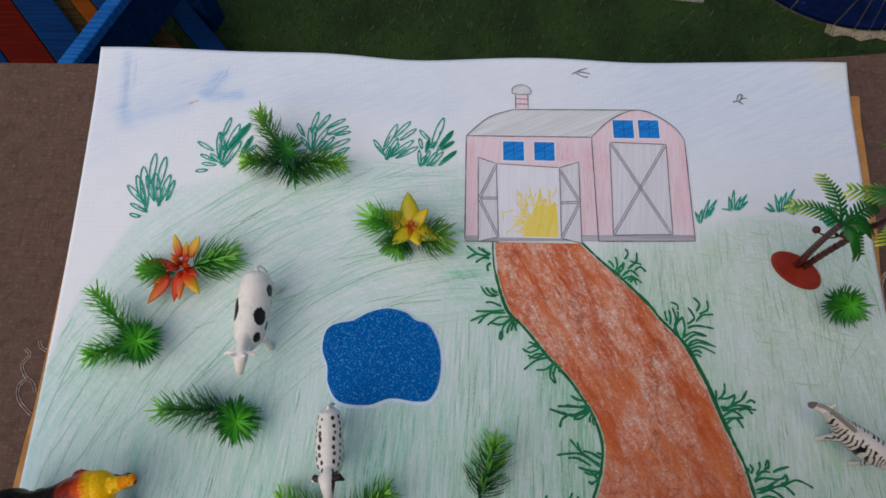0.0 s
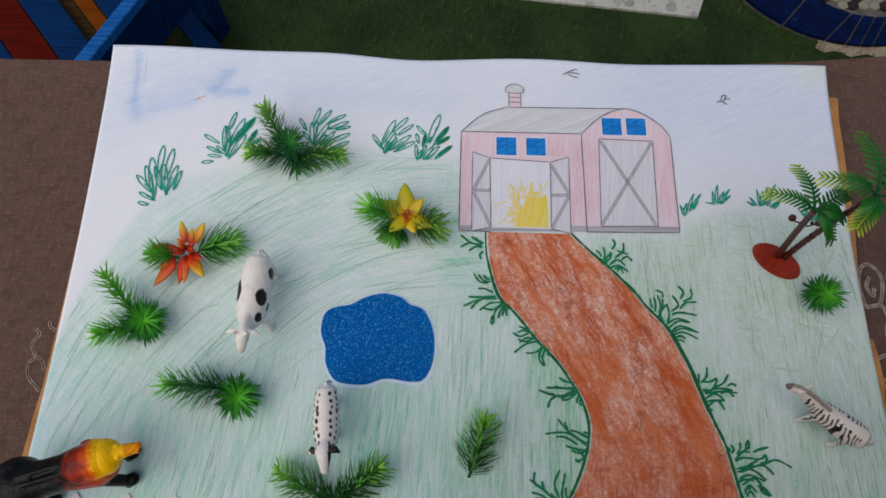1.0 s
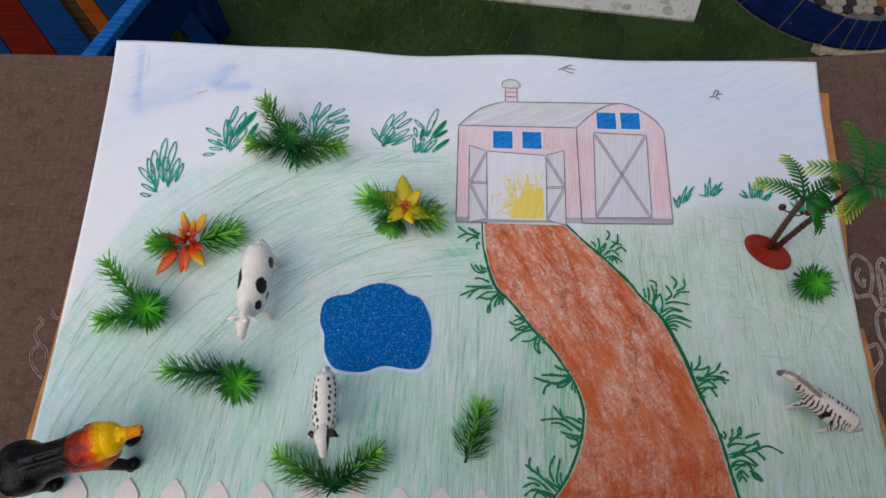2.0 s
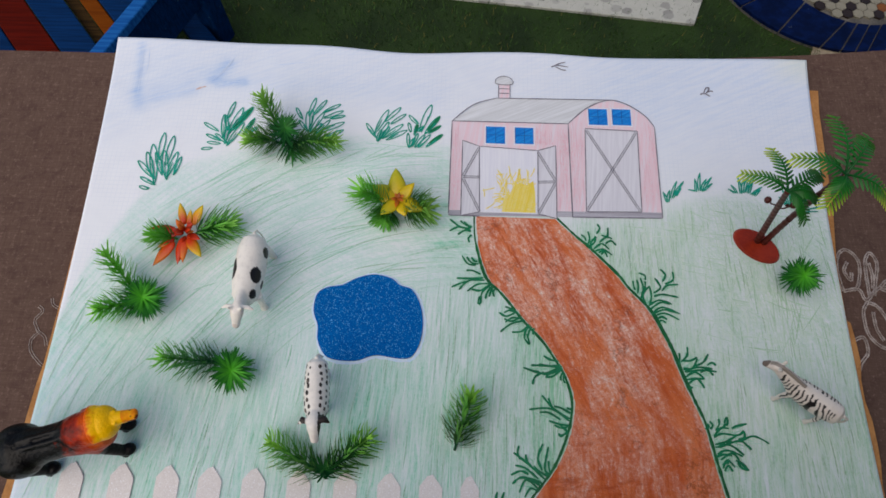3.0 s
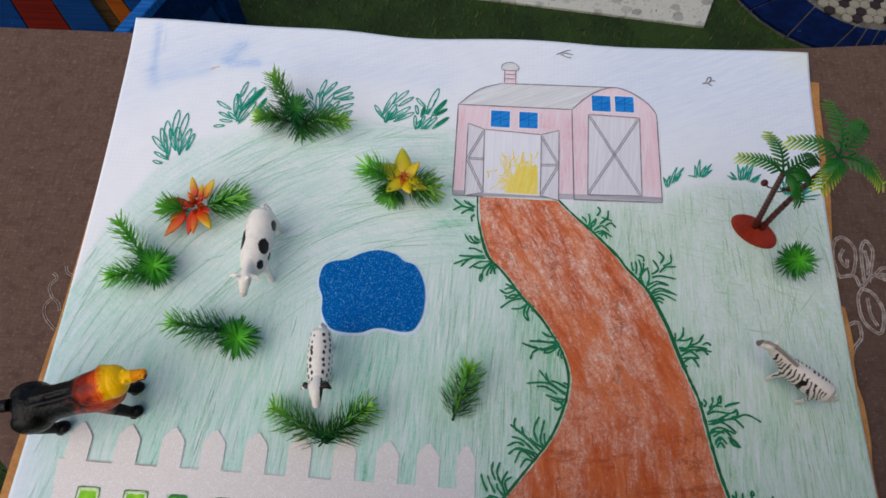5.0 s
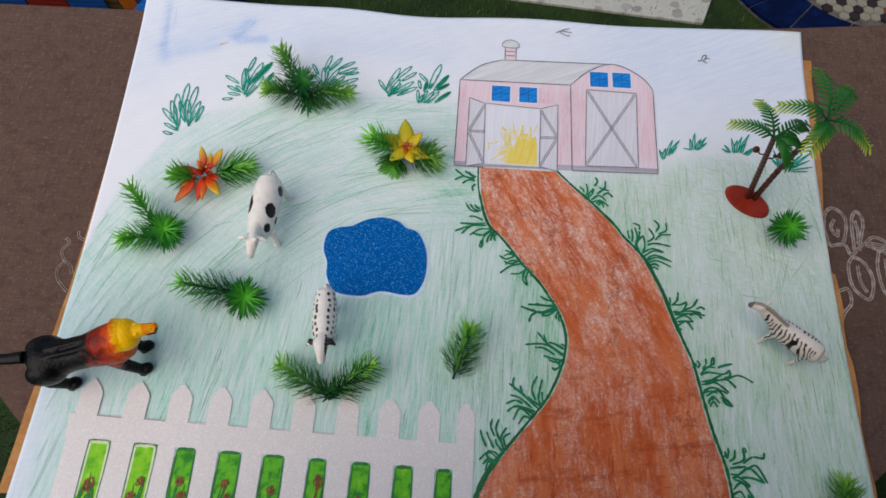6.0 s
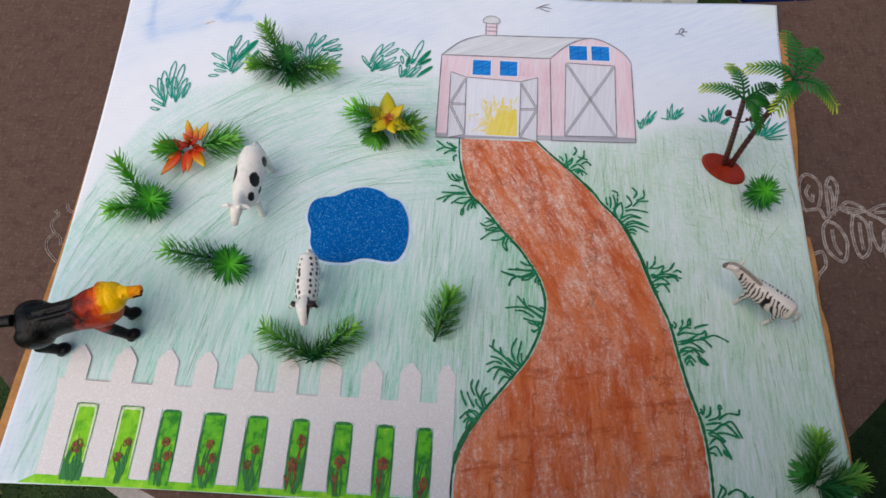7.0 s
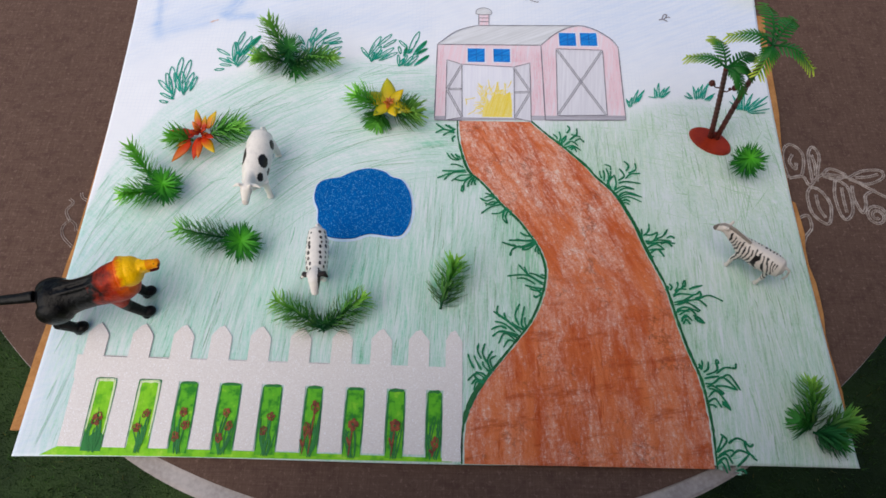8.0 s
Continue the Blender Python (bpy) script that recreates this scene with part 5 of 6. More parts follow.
# ---- toy figurines, each one moulded piece ----
def moulded(name, bm, colour_at, label, at, turn, voxel=0.0008, skin=None):
    """One smooth skin over overlapping forms, hand-painted."""
    me = bpy.data.meshes.new("mould")
    bm.to_mesh(me)
    bm.free()
    tmp = new("mould", me)
    mod = tmp.modifiers.new("skin", "REMESH")
    mod.mode, mod.voxel_size = "VOXEL", voxel
    sm = tmp.modifiers.new("soft", "SMOOTH")
    sm.factor, sm.iterations = 0.5, 7
    bpy.context.view_layer.update()
    done = bpy.data.meshes.new_from_object(tmp.evaluated_get(bpy.context.evaluated_depsgraph_get()))
    bpy.data.objects.remove(tmp)
    bpy.data.meshes.remove(me)
    done.name = name
    dye(done, [colour_at(v.co, v.normal) for v in done.vertices])
    done.materials.clear()
    done.materials.append(skin or PLASTIC)
    ob = new(name, done)
    ob.matrix_basis = pose(*at, 0, 0, turn)
    return smooth(tagged(ob, label, "toy figurine", "toy figurines"))


def leg(bm, top, knee, foot, r):
    tube(bm, [top, knee, (foot[0], foot[1], 0.004), (foot[0] + 0.0005, foot[1], 0.0005)], [r * 1.5, r * 1.0, r * 0.85, r * 1.15], 10)


def near(p, spots):
    return any(((p.x - x) / a) ** 2 + ((p.y - y) / b) ** 2 + ((p.z - z) / c) ** 2 + 0.28 * noise.noise(p * 330) < 1 for x, y, z, a, b, c in spots)


# cow
bm = bmesh.new()
tube(bm, [(-0.0345, 0, 0.028), (-0.031, 0, 0.0275), (-0.022, 0, 0.0265), (-0.008, 0, 0.0255), (0.006, 0, 0.026), (0.016, 0, 0.0275), (0.022, 0, 0.030)],
     [(0.004, 0.004), (0.0092, 0.010), (0.0119, 0.0128), (0.0125, 0.0135), (0.0116, 0.0130), (0.0092, 0.0115), (0.0052, 0.007)], 36)
tube(bm, [(0.014, 0, 0.030), (0.022, 0, 0.034), (0.029, 0.0, 0.0365)], [(0.0058, 0.009), (0.0042, 0.007), (0.0044, 0.006)], 14)
tube(bm, [(0.026, 0, 0.038), (0.031, -0.0004, 0.0365), (0.0362, -0.0010, 0.0325), (0.0400, -0.0014, 0.0290), (0.0412, -0.0016, 0.0280)], [(0.0042, 0.004), (0.0054, 0.0055), (0.0036, 0.0042), (0.0029, 0.0034), (0.0014, 0.002)], 14)
for s in (1, -1):
    tube(bm, [(0.028, 0.004 * s, 0.039), (0.0280, 0.0085 * s, 0.0390), (0.0295, 0.0122 * s, 0.0375)], [(0.0018, 0.0012), (0.0020, 0.0012), (0.0010, 0.0008)], 10)
    tube(bm, [(0.030, 0.003 * s, 0.041), (0.0305, 0.005 * s, 0.0435), (0.031, 0.0045 * s, 0.0455)], [0.0015, 0.0012, 0.0006], 8)
    leg(bm, (0.013, 0.0075 * s, 0.022), (0.0135, 0.0085 * s, 0.012), (0.012 + 0.004 * s, 0.0095 * s, 0), 0.0032)
    leg(bm, (-0.025, 0.0075 * s, 0.022), (-0.027, 0.009 * s, 0.012), (-0.025 - 0.003 * s, 0.0095 * s, 0), 0.0034)
tube(bm, [(-0.034, 0, 0.033), (-0.038, 0.001, 0.030), (-0.039, 0.002, 0.018), (-0.0385, 0.002, 0.011)], [0.0014, 0.0012, 0.0010, 0.0018], 8)
COW = [(0.001, 0.0085, 0.035, 0.0062, 0.0045, 0.006), (-0.020, 0.0125, 0.030, 0.0050, 0.0030, 0.006), (0.0165, 0.0085, 0.033, 0.0045, 0.003, 0.005), (-0.003, -0.0100, 0.0340, 0.0085, 0.0034, 0.006), (-0.012, 0.0135, 0.022, 0.003, 0.003, 0.003),
       (0.006, 0.0130, 0.025, 0.004, 0.003, 0.004), (-0.014, -0.012, 0.026, 0.004, 0.003, 0.004)]
moulded("cow_figurine", bm, lambda p, q: rgb(26, 22, 22) if near(p, COW) else rgb(224, 212, 204) if p.x > 0.040 or (p.x > 0.031 and abs(abs(p.y) - 0.004) < 0.0006) else rgb(238, 232, 224),
        "white plastic toy cow with black patches standing on the drawing", (0.1648, -0.2455, 0.0012), -92)

# spotted calf
bm = bmesh.new()
tube(bm, [(-0.030, 0, 0.031), (-0.027, 0, 0.030), (-0.018, 0, 0.0285), (-0.004, 0, 0.028), (0.008, 0, 0.0285), (0.014, 0, 0.030)],
     [(0.003, 0.004), (0.0072, 0.009), (0.0088, 0.0115), (0.0094, 0.012), (0.0086, 0.011), (0.006, 0.008)], 36)
tube(bm, [(0.010, 0, 0.032), (0.016, 0, 0.036), (0.021, 0, 0.037)], [(0.006, 0.007), (0.005, 0.006), (0.005, 0.005)], 14)
tube(bm, [(0.016, 0, 0.038), (0.0205, 0, 0.0365), (0.0252, 0, 0.0330), (0.0288, 0, 0.0300), (0.0296, 0, 0.0292)], [(0.0042, 0.004), (0.0050, 0.005), (0.0036, 0.004), (0.0031, 0.0034), (0.0016, 0.002)], 14)
for s in (1, -1):
    tube(bm, [(0.0165, 0.004 * s, 0.039), (0.0155, 0.0080 * s, 0.0385), (0.0178, 0.0108 * s, 0.0355)], [(0.0022, 0.0013), (0.0029, 0.0014), (0.0010, 0.0008)], 10)
    leg(bm, (0.006, 0.0045 * s, 0.024), (0.004, 0.0045 * s, 0.013), (0.001 + 0.003 * s, 0.0040 * s - 0.002, 0), 0.0027)
    leg(bm, (-0.020, 0.005 * s, 0.024), (-0.020, 0.005 * s, 0.013), (-0.018 - 0.003 * s, 0.0045 * s - 0.002, 0), 0.0028)
tube(bm, [(-0.029, 0, 0.036), (-0.032, 0.001, 0.032), (-0.033, 0.002, 0.02)], [0.0013, 0.0011, 0.0012], 8)
rng = random.Random(8)
DOTS, CORES = [], []
for s in (1, -1):
    for row, a in enumerate((0.56, 1.08, 1.62, 2.1)):
        for k in range(9):
            x = -0.0262 + 0.0046 * k + 0.0023 * (row % 2) + rng.uniform(-0.0007, 0.0007)
            b = s * (a + rng.uniform(-0.10, 0.10))
            wide = float(np.interp(x, (-0.030, -0.018, 0.0, 0.014), (0.0070, 0.0090, 0.0096, 0.0062)))
            y, z, r = wide * math.sin(b), 0.0287 + 0.0116 * math.cos(b), rng.uniform(0.0011, 0.0018)
            DOTS.append((x, y, z, r * rng.uniform(0.9, 1.25), r * 0.95, r))
            if k % 3 == row % 3:
                CORES.append((x, y, z, r * 0.75, r * 0.5, r * 0.5))
moulded("calf_figurine", bm, lambda p, q: rgb(122, 108, 98) if near(p, CORES) else rgb(44, 36, 34) if near(p, DOTS) or (abs(p.y) > 0.0052 - 0.002 * (p.y > 0) and p.x > 0.012 and p.z > 0.033 and noise.noise(p * 330) > -0.25 - (p.y > 0)) else rgb(234, 226, 220) if p.x > 0.026 else rgb(236, 230, 223),
        "white plastic toy calf with many small dark spots and dark ears", (0.2278, -0.3378, 0.0012), -86, 0.0006)

# lion
bm = bmesh.new()
tube(bm, [(-0.0415, 0, 0.043), (-0.0395, 0, 0.0425), (-0.033, 0, 0.0410), (-0.024, 0, 0.0405), (-0.013, 0, 0.0410), (0.000, 0, 0.0420), (0.012, 0, 0.0440), (0.023, 0, 0.0460), (0.030, 0, 0.0475), (0.0335, 0, 0.048)],
     [(0.005, 0.006), (0.0115, 0.0120), (0.0158, 0.0155), (0.0152, 0.0150), (0.0122, 0.0135), (0.0122, 0.0138), (0.0142, 0.0160), (0.0150, 0.0168), (0.0125, 0.0145), (0.007, 0.010)], 40)
tube(bm, [(0.006, 0, 0.0465), (0.016, 0, 0.0510), (0.026, 0, 0.0555), (0.033, 0, 0.0580)], [(0.0100, 0.0115), (0.0125, 0.0130), (0.0122, 0.0125), (0.009, 0.0095)], 24)
ball(bm, (0.0335, 0, 0.0580), 0.0118, (0.92, 1.0, 1.0))
tube(bm, [(0.040, 0, 0.0610), (0.046, 0, 0.0610), (0.052, 0, 0.0605), (0.0560, 0, 0.0598), (0.0572, 0, 0.0596)], [(0.0062, 0.0056), (0.0046, 0.0044), (0.0038, 0.0036), (0.0036, 0.0030), (0.0020, 0.0016)], 14)
tube(bm, [(0.042, 0, 0.0555), (0.049, 0, 0.0540), (0.0535, 0, 0.0535), (0.0545, 0, 0.0535)], [(0.0034, 0.0026), (0.0030, 0.0020), (0.0027, 0.0017), (0.0014, 0.001)], 12)
for s in (1, -1):
    ball(bm, (0.0435, 0.0040 * s, 0.0645), 0.0013)
    ball(bm, (0.0555, 0.0022 * s, 0.0612), 0.0014)
    ball(bm, (-0.030, 0.0095 * s, 0.0400), 0.0120, (1.15, 0.75, 1.15))
rng = random.Random(4)
# a toothed fringe round the back of the golden mane
for k in range(17):
    a = 0.15 + 2.85 * k / 16
    y, z = 0.0116 * math.cos(a), 0.0580 + 0.0116 * math.sin(a)
    tube(bm, [(0.0310, y * 0.90, 0.058 + (z - 0.058) * 0.90), (0.0285, y * 1.03, 0.058 + (z - 0.058) * 1.03), (0.0262, y * 1.12, 0.058 + (z - 0.058) * 1.12)], [0.0022, 0.0015, 0.0006], 7)
# locks along the flanks and a ridge down the back
for k in range(60):
    x, a = rng.uniform(-0.030, 0.020), rng.uniform(0.3, 2.84)
    ball(bm, (x, 0.0104 * math.cos(a), 0.0420 + 0.0122 * math.sin(a) + (0.0030 if x > 0.008 else 0)), rng.uniform(0.0010, 0.0018), (2.4, 0.7, 0.8), (0, -8, rng.uniform(-12, 12)))
for e in (-0.0022, 0.0022):
    tube(bm, [(-0.036, e, 0.0530), (-0.02, e * 1.3, 0.0542), (0.0, e * 1.3, 0.0555), (0.012, e, 0.0600)], [(0.0014, 0.0016), (0.0016, 0.0020), (0.0016, 0.0020), (0.002, 0.002)], 8)
bmesh.ops.translate(bm, verts=bm.verts, vec=(0, -0.0022, 0.0010))
for s in (1, -1):
    leg(bm, (0.014, 0.009 * s, 0.042), (0.017 + 0.002 * s, 0.0090 * s - 0.001, 0.020), (0.0240 + 0.001 * s, 0.0090 * s - 0.0035, 0), 0.0048)
    ball(bm, (0.0272 + 0.001 * s, 0.0090 * s - 0.0035, 0.0042), 0.0048, (1.2, 1, 0.75))
    leg(bm, (-0.033, 0.010 * s, 0.040), (-0.0365 + 0.002 * s, 0.0115 * s, 0.020), (-0.0325 - 0.001 * s, 0.0115 * s, 0), 0.0050)
    ball(bm, (-0.0295 - 0.001 * s, 0.0115 * s, 0.0042), 0.0052, (1.25, 1, 0.75))
    ball(bm, (-0.0315, 0.009 * s, 0.036), 0.0095, (1.0, 0.7, 1.3))
tube(bm, [(-0.040, 0, 0.052), (-0.050, 0.001, 0.052), (-0.068, 0.005, 0.050), (-0.092, 0.010, 0.047), (-0.112, 0.014, 0.040), (-0.122, 0.016, 0.034), (-0.128, 0.017, 0.030)], [0.0048, 0.0042, 0.0038, 0.0035, 0.0036, 0.0060, 0.0015], 10)


def lion_paint(p, q):
    n = 0.003 * noise.noise(p * 150) + 0.0015 * noise.noise(p * 500)
    black, red, orange, gold = Vector(rgb(8, 6, 6)), Vector(rgb(158, 36, 4)), Vector(rgb(232, 104, 2)), Vector(rgb(255, 194, 0))
    mix = lambda a, b, f: a.lerp(b, min(1, max(0, f)))
    if p.z < 0.027 or p.x < 0.0:
        return tuple(black)
    if p.x > 0.0475:
        tip = mix(orange, gold, 0.35 + 160 * n)
        tip = mix(tip, black.lerp(red, 0.4), (p.x - 0.0568 + 2 * n) / 0.001)
        return tuple(mix(tip, black.lerp(red, 0.25), (0.0582 - p.z + n * 0.5) / 0.0008))
    back = p.x - 0.35 * (p.z - 0.05) + n
    front = p.x + 0.05 * (p.z - 0.060) - 0.9 * max(0.0, 0.052 - p.z) + n
    c = mix(black, red, (back - 0.001 + 2.5 * n) / 0.016)
    c = mix(c, orange, (front - 0.0200) / 0.010)
    c = mix(c, gold, (front - 0.0285) / 0.003)
    spots = noise.noise(p * 420 + Vector((3, 1, 7))) - 0.45 if p.x > 0.036 and p.z < 0.060 else 0
    return tuple(mix(c, red, 3.0 * spots))


moulded("lion_figurine", bm, lion_paint, "black plastic toy lion with a red and golden yellow mane", (0.0605, -0.3705, 0.0010), 17, 0.0007, FUR)

# zebra
bm = bmesh.new()
tube(bm, [(-0.031, 0, 0.029), (-0.028, 0, 0.0285), (-0.020, 0, 0.0275), (-0.008, 0, 0.0265), (0.004, 0, 0.027), (0.012, 0, 0.029)],
     [(0.003, 0.004), (0.0075, 0.0085), (0.0092, 0.0105), (0.0092, 0.0108), (0.0082, 0.0100), (0.0045, 0.006)], 18)
tube(bm, [(0.006, 0, 0.029), (0.014, 0, 0.0325), (0.021, 0, 0.0355), (0.0255, 0, 0.0365)], [(0.0065, 0.0085), (0.0052, 0.0070), (0.0044, 0.0054), (0.0036, 0.0042)], 14)
tube(bm, [(0.0215, 0, 0.0385), (0.0258, 0, 0.0365), (0.0300, 0, 0.0320), (0.0322, 0, 0.0285)], [(0.0036, 0.0036), (0.0040, 0.0042), (0.0030, 0.0030), (0.0020, 0.002)], 12)
tube(bm, [(0.000, 0, 0.0362), (0.010, 0, 0.0382), (0.018, 0, 0.0408), (0.024, 0, 0.0418)], [(0.0010, 0.0012), (0.0013, 0.0020), (0.0013, 0.0020), (0.0009, 0.0012)], 8)
for s in (1, -1):
    tube(bm, [(0.0238, 0.0025 * s, 0.040), (0.0232, 0.0042 * s, 0.0428), (0.0236, 0.0045 * s, 0.0445)], [0.0012, 0.0014, 0.0004], 8)
    leg(bm, (0.004, 0.005 * s, 0.022), (0.004 + 0.002 * s, 0.0060 * s, 0.012), (0.003 + 0.003 * s, 0.0066 * s, 0), 0.0020)
    leg(bm, (-0.021, 0.005 * s, 0.022), (-0.022, 0.0060 * s, 0.012), (-0.018 - 0.003 * s, 0.0068 * s, 0), 0.0020)
tube(bm, [(-0.030, 0, 0.033), (-0.034, -0.001, 0.030), (-0.036, -0.002, 0.021), (-0.0355, -0.003, 0.013)], [0.0013, 0.0011, 0.0010, 0.0012], 8)


def zebra_paint(p, q):
    if p.z > 0.0365 and abs(p.y) < 0.0016 and p.x > 0.002:
        return rgb(150, 140, 130)
    if p.x > 0.0305:
        return rgb(118, 106, 98)
    skin = rgb(226, 216, 206)
    if p.z < 0.012 or p.x > 0.020 or p.x < -0.024 or abs(p.y) < 0.0034 + 0.0022 * noise.noise(p * 420):
        return skin
    # upright stripes on the shoulder that swing round along the haunch
    h = 0.55 * min(1, max(0, (-0.006 - p.x) / 0.018))
    w = math.sin(2200 * (p.x * (1 - h) + h * 1.05 * p.z) + 3.4 * noise.noise(p * 170) + 90 * abs(p.y))
    return rgb(30, 26, 26) if w > 0.34 + 0.45 * noise.noise(p * 420) else skin


moulded("zebra_figurine", bm, zebra_paint, "white plastic toy zebra with black stripes standing on the drawing", (0.5815, -0.3190, 0.0012), 143, 0.0005)


# ---- plastic plants ----
DARK, MID, BRIGHT, LIME = (Vector(rgb(*c)) for c in ((32, 98, 58), (68, 148, 60), (116, 190, 68), (168, 218, 94)))


def sweep(a, b, t, sag):
    p = a.lerp(b, t)
    p.z += sag * 4 * t * (1 - t)
    return p


def needle_branch(parent, a, b, n=120, size=0.012, tones=(DARK, BRIGHT, LIME), sag=0.004, seed=0, fan=0.9, label="", end=None, thick=0.00100, droop=0.12, fade=0.32):
    """A stem with thin curved needles all round it, paler towards its tip."""
    r = random.Random(seed)
    a, b = Vector(a), Vector(b)
    axis = (b - a).normalized()
    b = b - axis * 0.55 * size
    end = end or tones[2]
    side = axis.cross(Vector((0, 0, 1)))
    side = side.normalized() if side.length > 0.05 else Vector((1, 0, 0))
    up = side.cross(axis).normalized()
    bm = bmesh.new()
    tint = []

    def tone(t):
        return tones[0].lerp(tones[1], min(1, max(0, t - 0.12) * 2.1)) if t < 0.6 else tones[1].lerp(tones[2], (t - 0.6) / 0.4)

    stem = [sweep(a, b, k / 8, sag) for k in range(9)]
    tube(bm, stem, [0.0011 - 0.0006 * k / 8 for k in range(9)], 6)
    tint += [tuple(tone(min(8, i // 6) / 8))[:3] + (1,) for i in range(54)]
    for k in range(n):
        t = (k + r.random()) / n
        root = sweep(a, b, 0.06 + 0.94 * t, sag)
        ang = k * 2.39996 + r.uniform(-0.3, 0.3)
        out = (side * math.cos(ang) + up * math.sin(ang)).normalized()
        fwd = fan * (0.45 + 0.9 * t ** 3) * r.uniform(0.7, 1.2)
        d = (out + axis * fwd).normalized()
        l = size * (0.75 + 0.45 * math.sin(math.pi * min(1, 0.25 + 0.75 * t))) * r.uniform(0.8, 1.15)
        w = thick * r.uniform(0.75, 1.2)
        across = d.cross(axis)
        across = across.normalized() if across.length > 0.05 else side
        bend = axis * l * r.uniform(0.25, 0.60) - Vector((0, 0, l * droop)) + across * l * r.uniform(-0.15, 0.15)
        base = tone(min(1, max(0, t + r.uniform(-0.12, 0.12))))
        rows = []
        for i, (u, f) in enumerate(((0, 0.75), (0.3, 1.0), (0.6, 0.9), (0.85, 0.62), (1.0, 0.18))):
            q = root + d * l * u + bend * u * u
            if q.z < 0.0012:
                q.z = 0.0012 + 0.0004 * r.random()
            shade = base.lerp(end, fade * u)
            rows.append((bm.verts.new(q + across * w * f), bm.verts.new(q - across * w * f)))
            tint += [tuple(shade)[:3] + (1,)] * 2
        for (p0, p1), (q0, q1) in zip(rows, rows[1:]):
            bm.faces.new((p0, p1, q1, q0))
    ob = part("branch", bm, LEAF, parent, label)
    dye(ob.data, tint)
    return ob


def broad_leaf(parent, at, turn, lift, length, wide, inner, outer, label=""):
    """A pointed leaf with a raised rib, from its base outwards."""
    bm = bmesh.new()
    tint = []
    m = pose(*at, 0, 0, turn) @ pose(0, 0, 0, 0, -lift, 0)
    rows = []
    for i in range(9):
        u = i / 8
        w = wide * 0.5 * (math.sin(math.pi * min(1, u * 0.95 + 0.05) ** 0.8) ** 0.9 + 0.06)
        row = []
        for v in (-1, -0.5, 0, 0.5, 1):
            q = Vector((length * u, w * v * (1 if i < 8 else 0.1), 0.10 * wide * (1 - abs(v)) - 0.16 * length * u * u))
            q = m @ q
            q.z = max(q.z, 0.0014)
            row.append(bm.verts.new(q))
            c = Vector(inner).lerp(Vector(outer), min(1, max(0, u * 1.5 - 0.45 + 0.35 * v * v)))
            tint.append(tuple(c)[:3] + (1,))
        rows.append(row)
    for p, q in zip(rows, rows[1:]):
        for k in range(4):
            bm.faces.new((p[k], q[k], q[k + 1], p[k + 1]))
    ob = part("leaf", bm, PETAL, parent, label)
    dye(ob.data, tint)
    mod = ob.modifiers.new("thick", "SOLIDIFY")
    mod.thickness = 0.0004
    return smooth(ob)


def plant(label, branches, seed=0, group="plastic plants"):
    ob = thing("plastic_plant", label, "plastic plant", group=group)
    for k, (a, b, kw) in enumerate(branches):
        needle_branch(ob, a, b, seed=seed * 10 + k, **kw)
    return ob


UPRIGHT = dict(n=230, size=0.0146, tones=(Vector(rgb(42, 112, 56)), Vector(rgb(66, 160, 50)), Vector(rgb(106, 212, 50))), sag=0.0, fan=0.35, end=Vector(rgb(58, 128, 64)), thick=0.00066, fade=0.6)
GREEN = dict(n=112, thick=0.00100, size=0.0122, tones=(Vector(rgb(58, 144, 46)), Vector(rgb(92, 184, 54)), Vector(rgb(138, 210, 80))), fan=0.35)
DEEP = dict(n=145, thick=0.00098, size=0.0124, tones=(DARK, MID, BRIGHT), fan=0.3)
STRONG = dict(n=150, thick=0.00098, size=0.0126, tones=(DARK, MID, LIME), fan=0.3)
SHADY = dict(STRONG, tones=(Vector(rgb(26, 90, 58)), Vector(rgb(66, 150, 62)), Vector(rgb(160, 218, 84))))
plant("bright green plastic plant with three needle branches lying on the drawing", [((0.074, -0.258, 0.006), (0.047, -0.2255, 0.034), dict(GREEN, sag=0.002)), ((0.074, -0.262, 0.006), (0.046, -0.278, 0.026), dict(GREEN, sag=0.002)), ((0.078, -0.260, 0.004), (0.0875, -0.2655, 0.032), UPRIGHT)], 1)
plant("green plastic plant with a dark needle branch and an upright tuft", [((0.150, -0.308, 0.008), (0.1045, -0.3125, 0.038), dict(DEEP, n=150, size=0.0145, fan=0.12, sag=-0.003, tones=(Vector(rgb(28, 92, 62)), Vector(rgb(54, 138, 70)), Vector(rgb(124, 200, 76))))), ((0.154, -0.311, 0.004), (0.165, -0.3215, 0.033), UPRIGHT)], 2)
red = plant("plastic plant with pointed orange-red leaves and green needles", [((0.110, -0.204, 0.010), (0.148, -0.193, 0.014), dict(GREEN, size=0.0160, n=125, fan=0.5, tones=(Vector(rgb(50, 132, 56)), Vector(rgb(104, 188, 72)), Vector(rgb(160, 216, 104))))), ((0.096, -0.208, 0.008), (0.070, -0.206, 0.012), GREEN)], 3)
FIRE, AMBER, CRIMSON, SUN = rgb(222, 66, 22), rgb(232, 134, 32), rgb(172, 36, 16), rgb(232, 206, 34)
jig = random.Random(21)
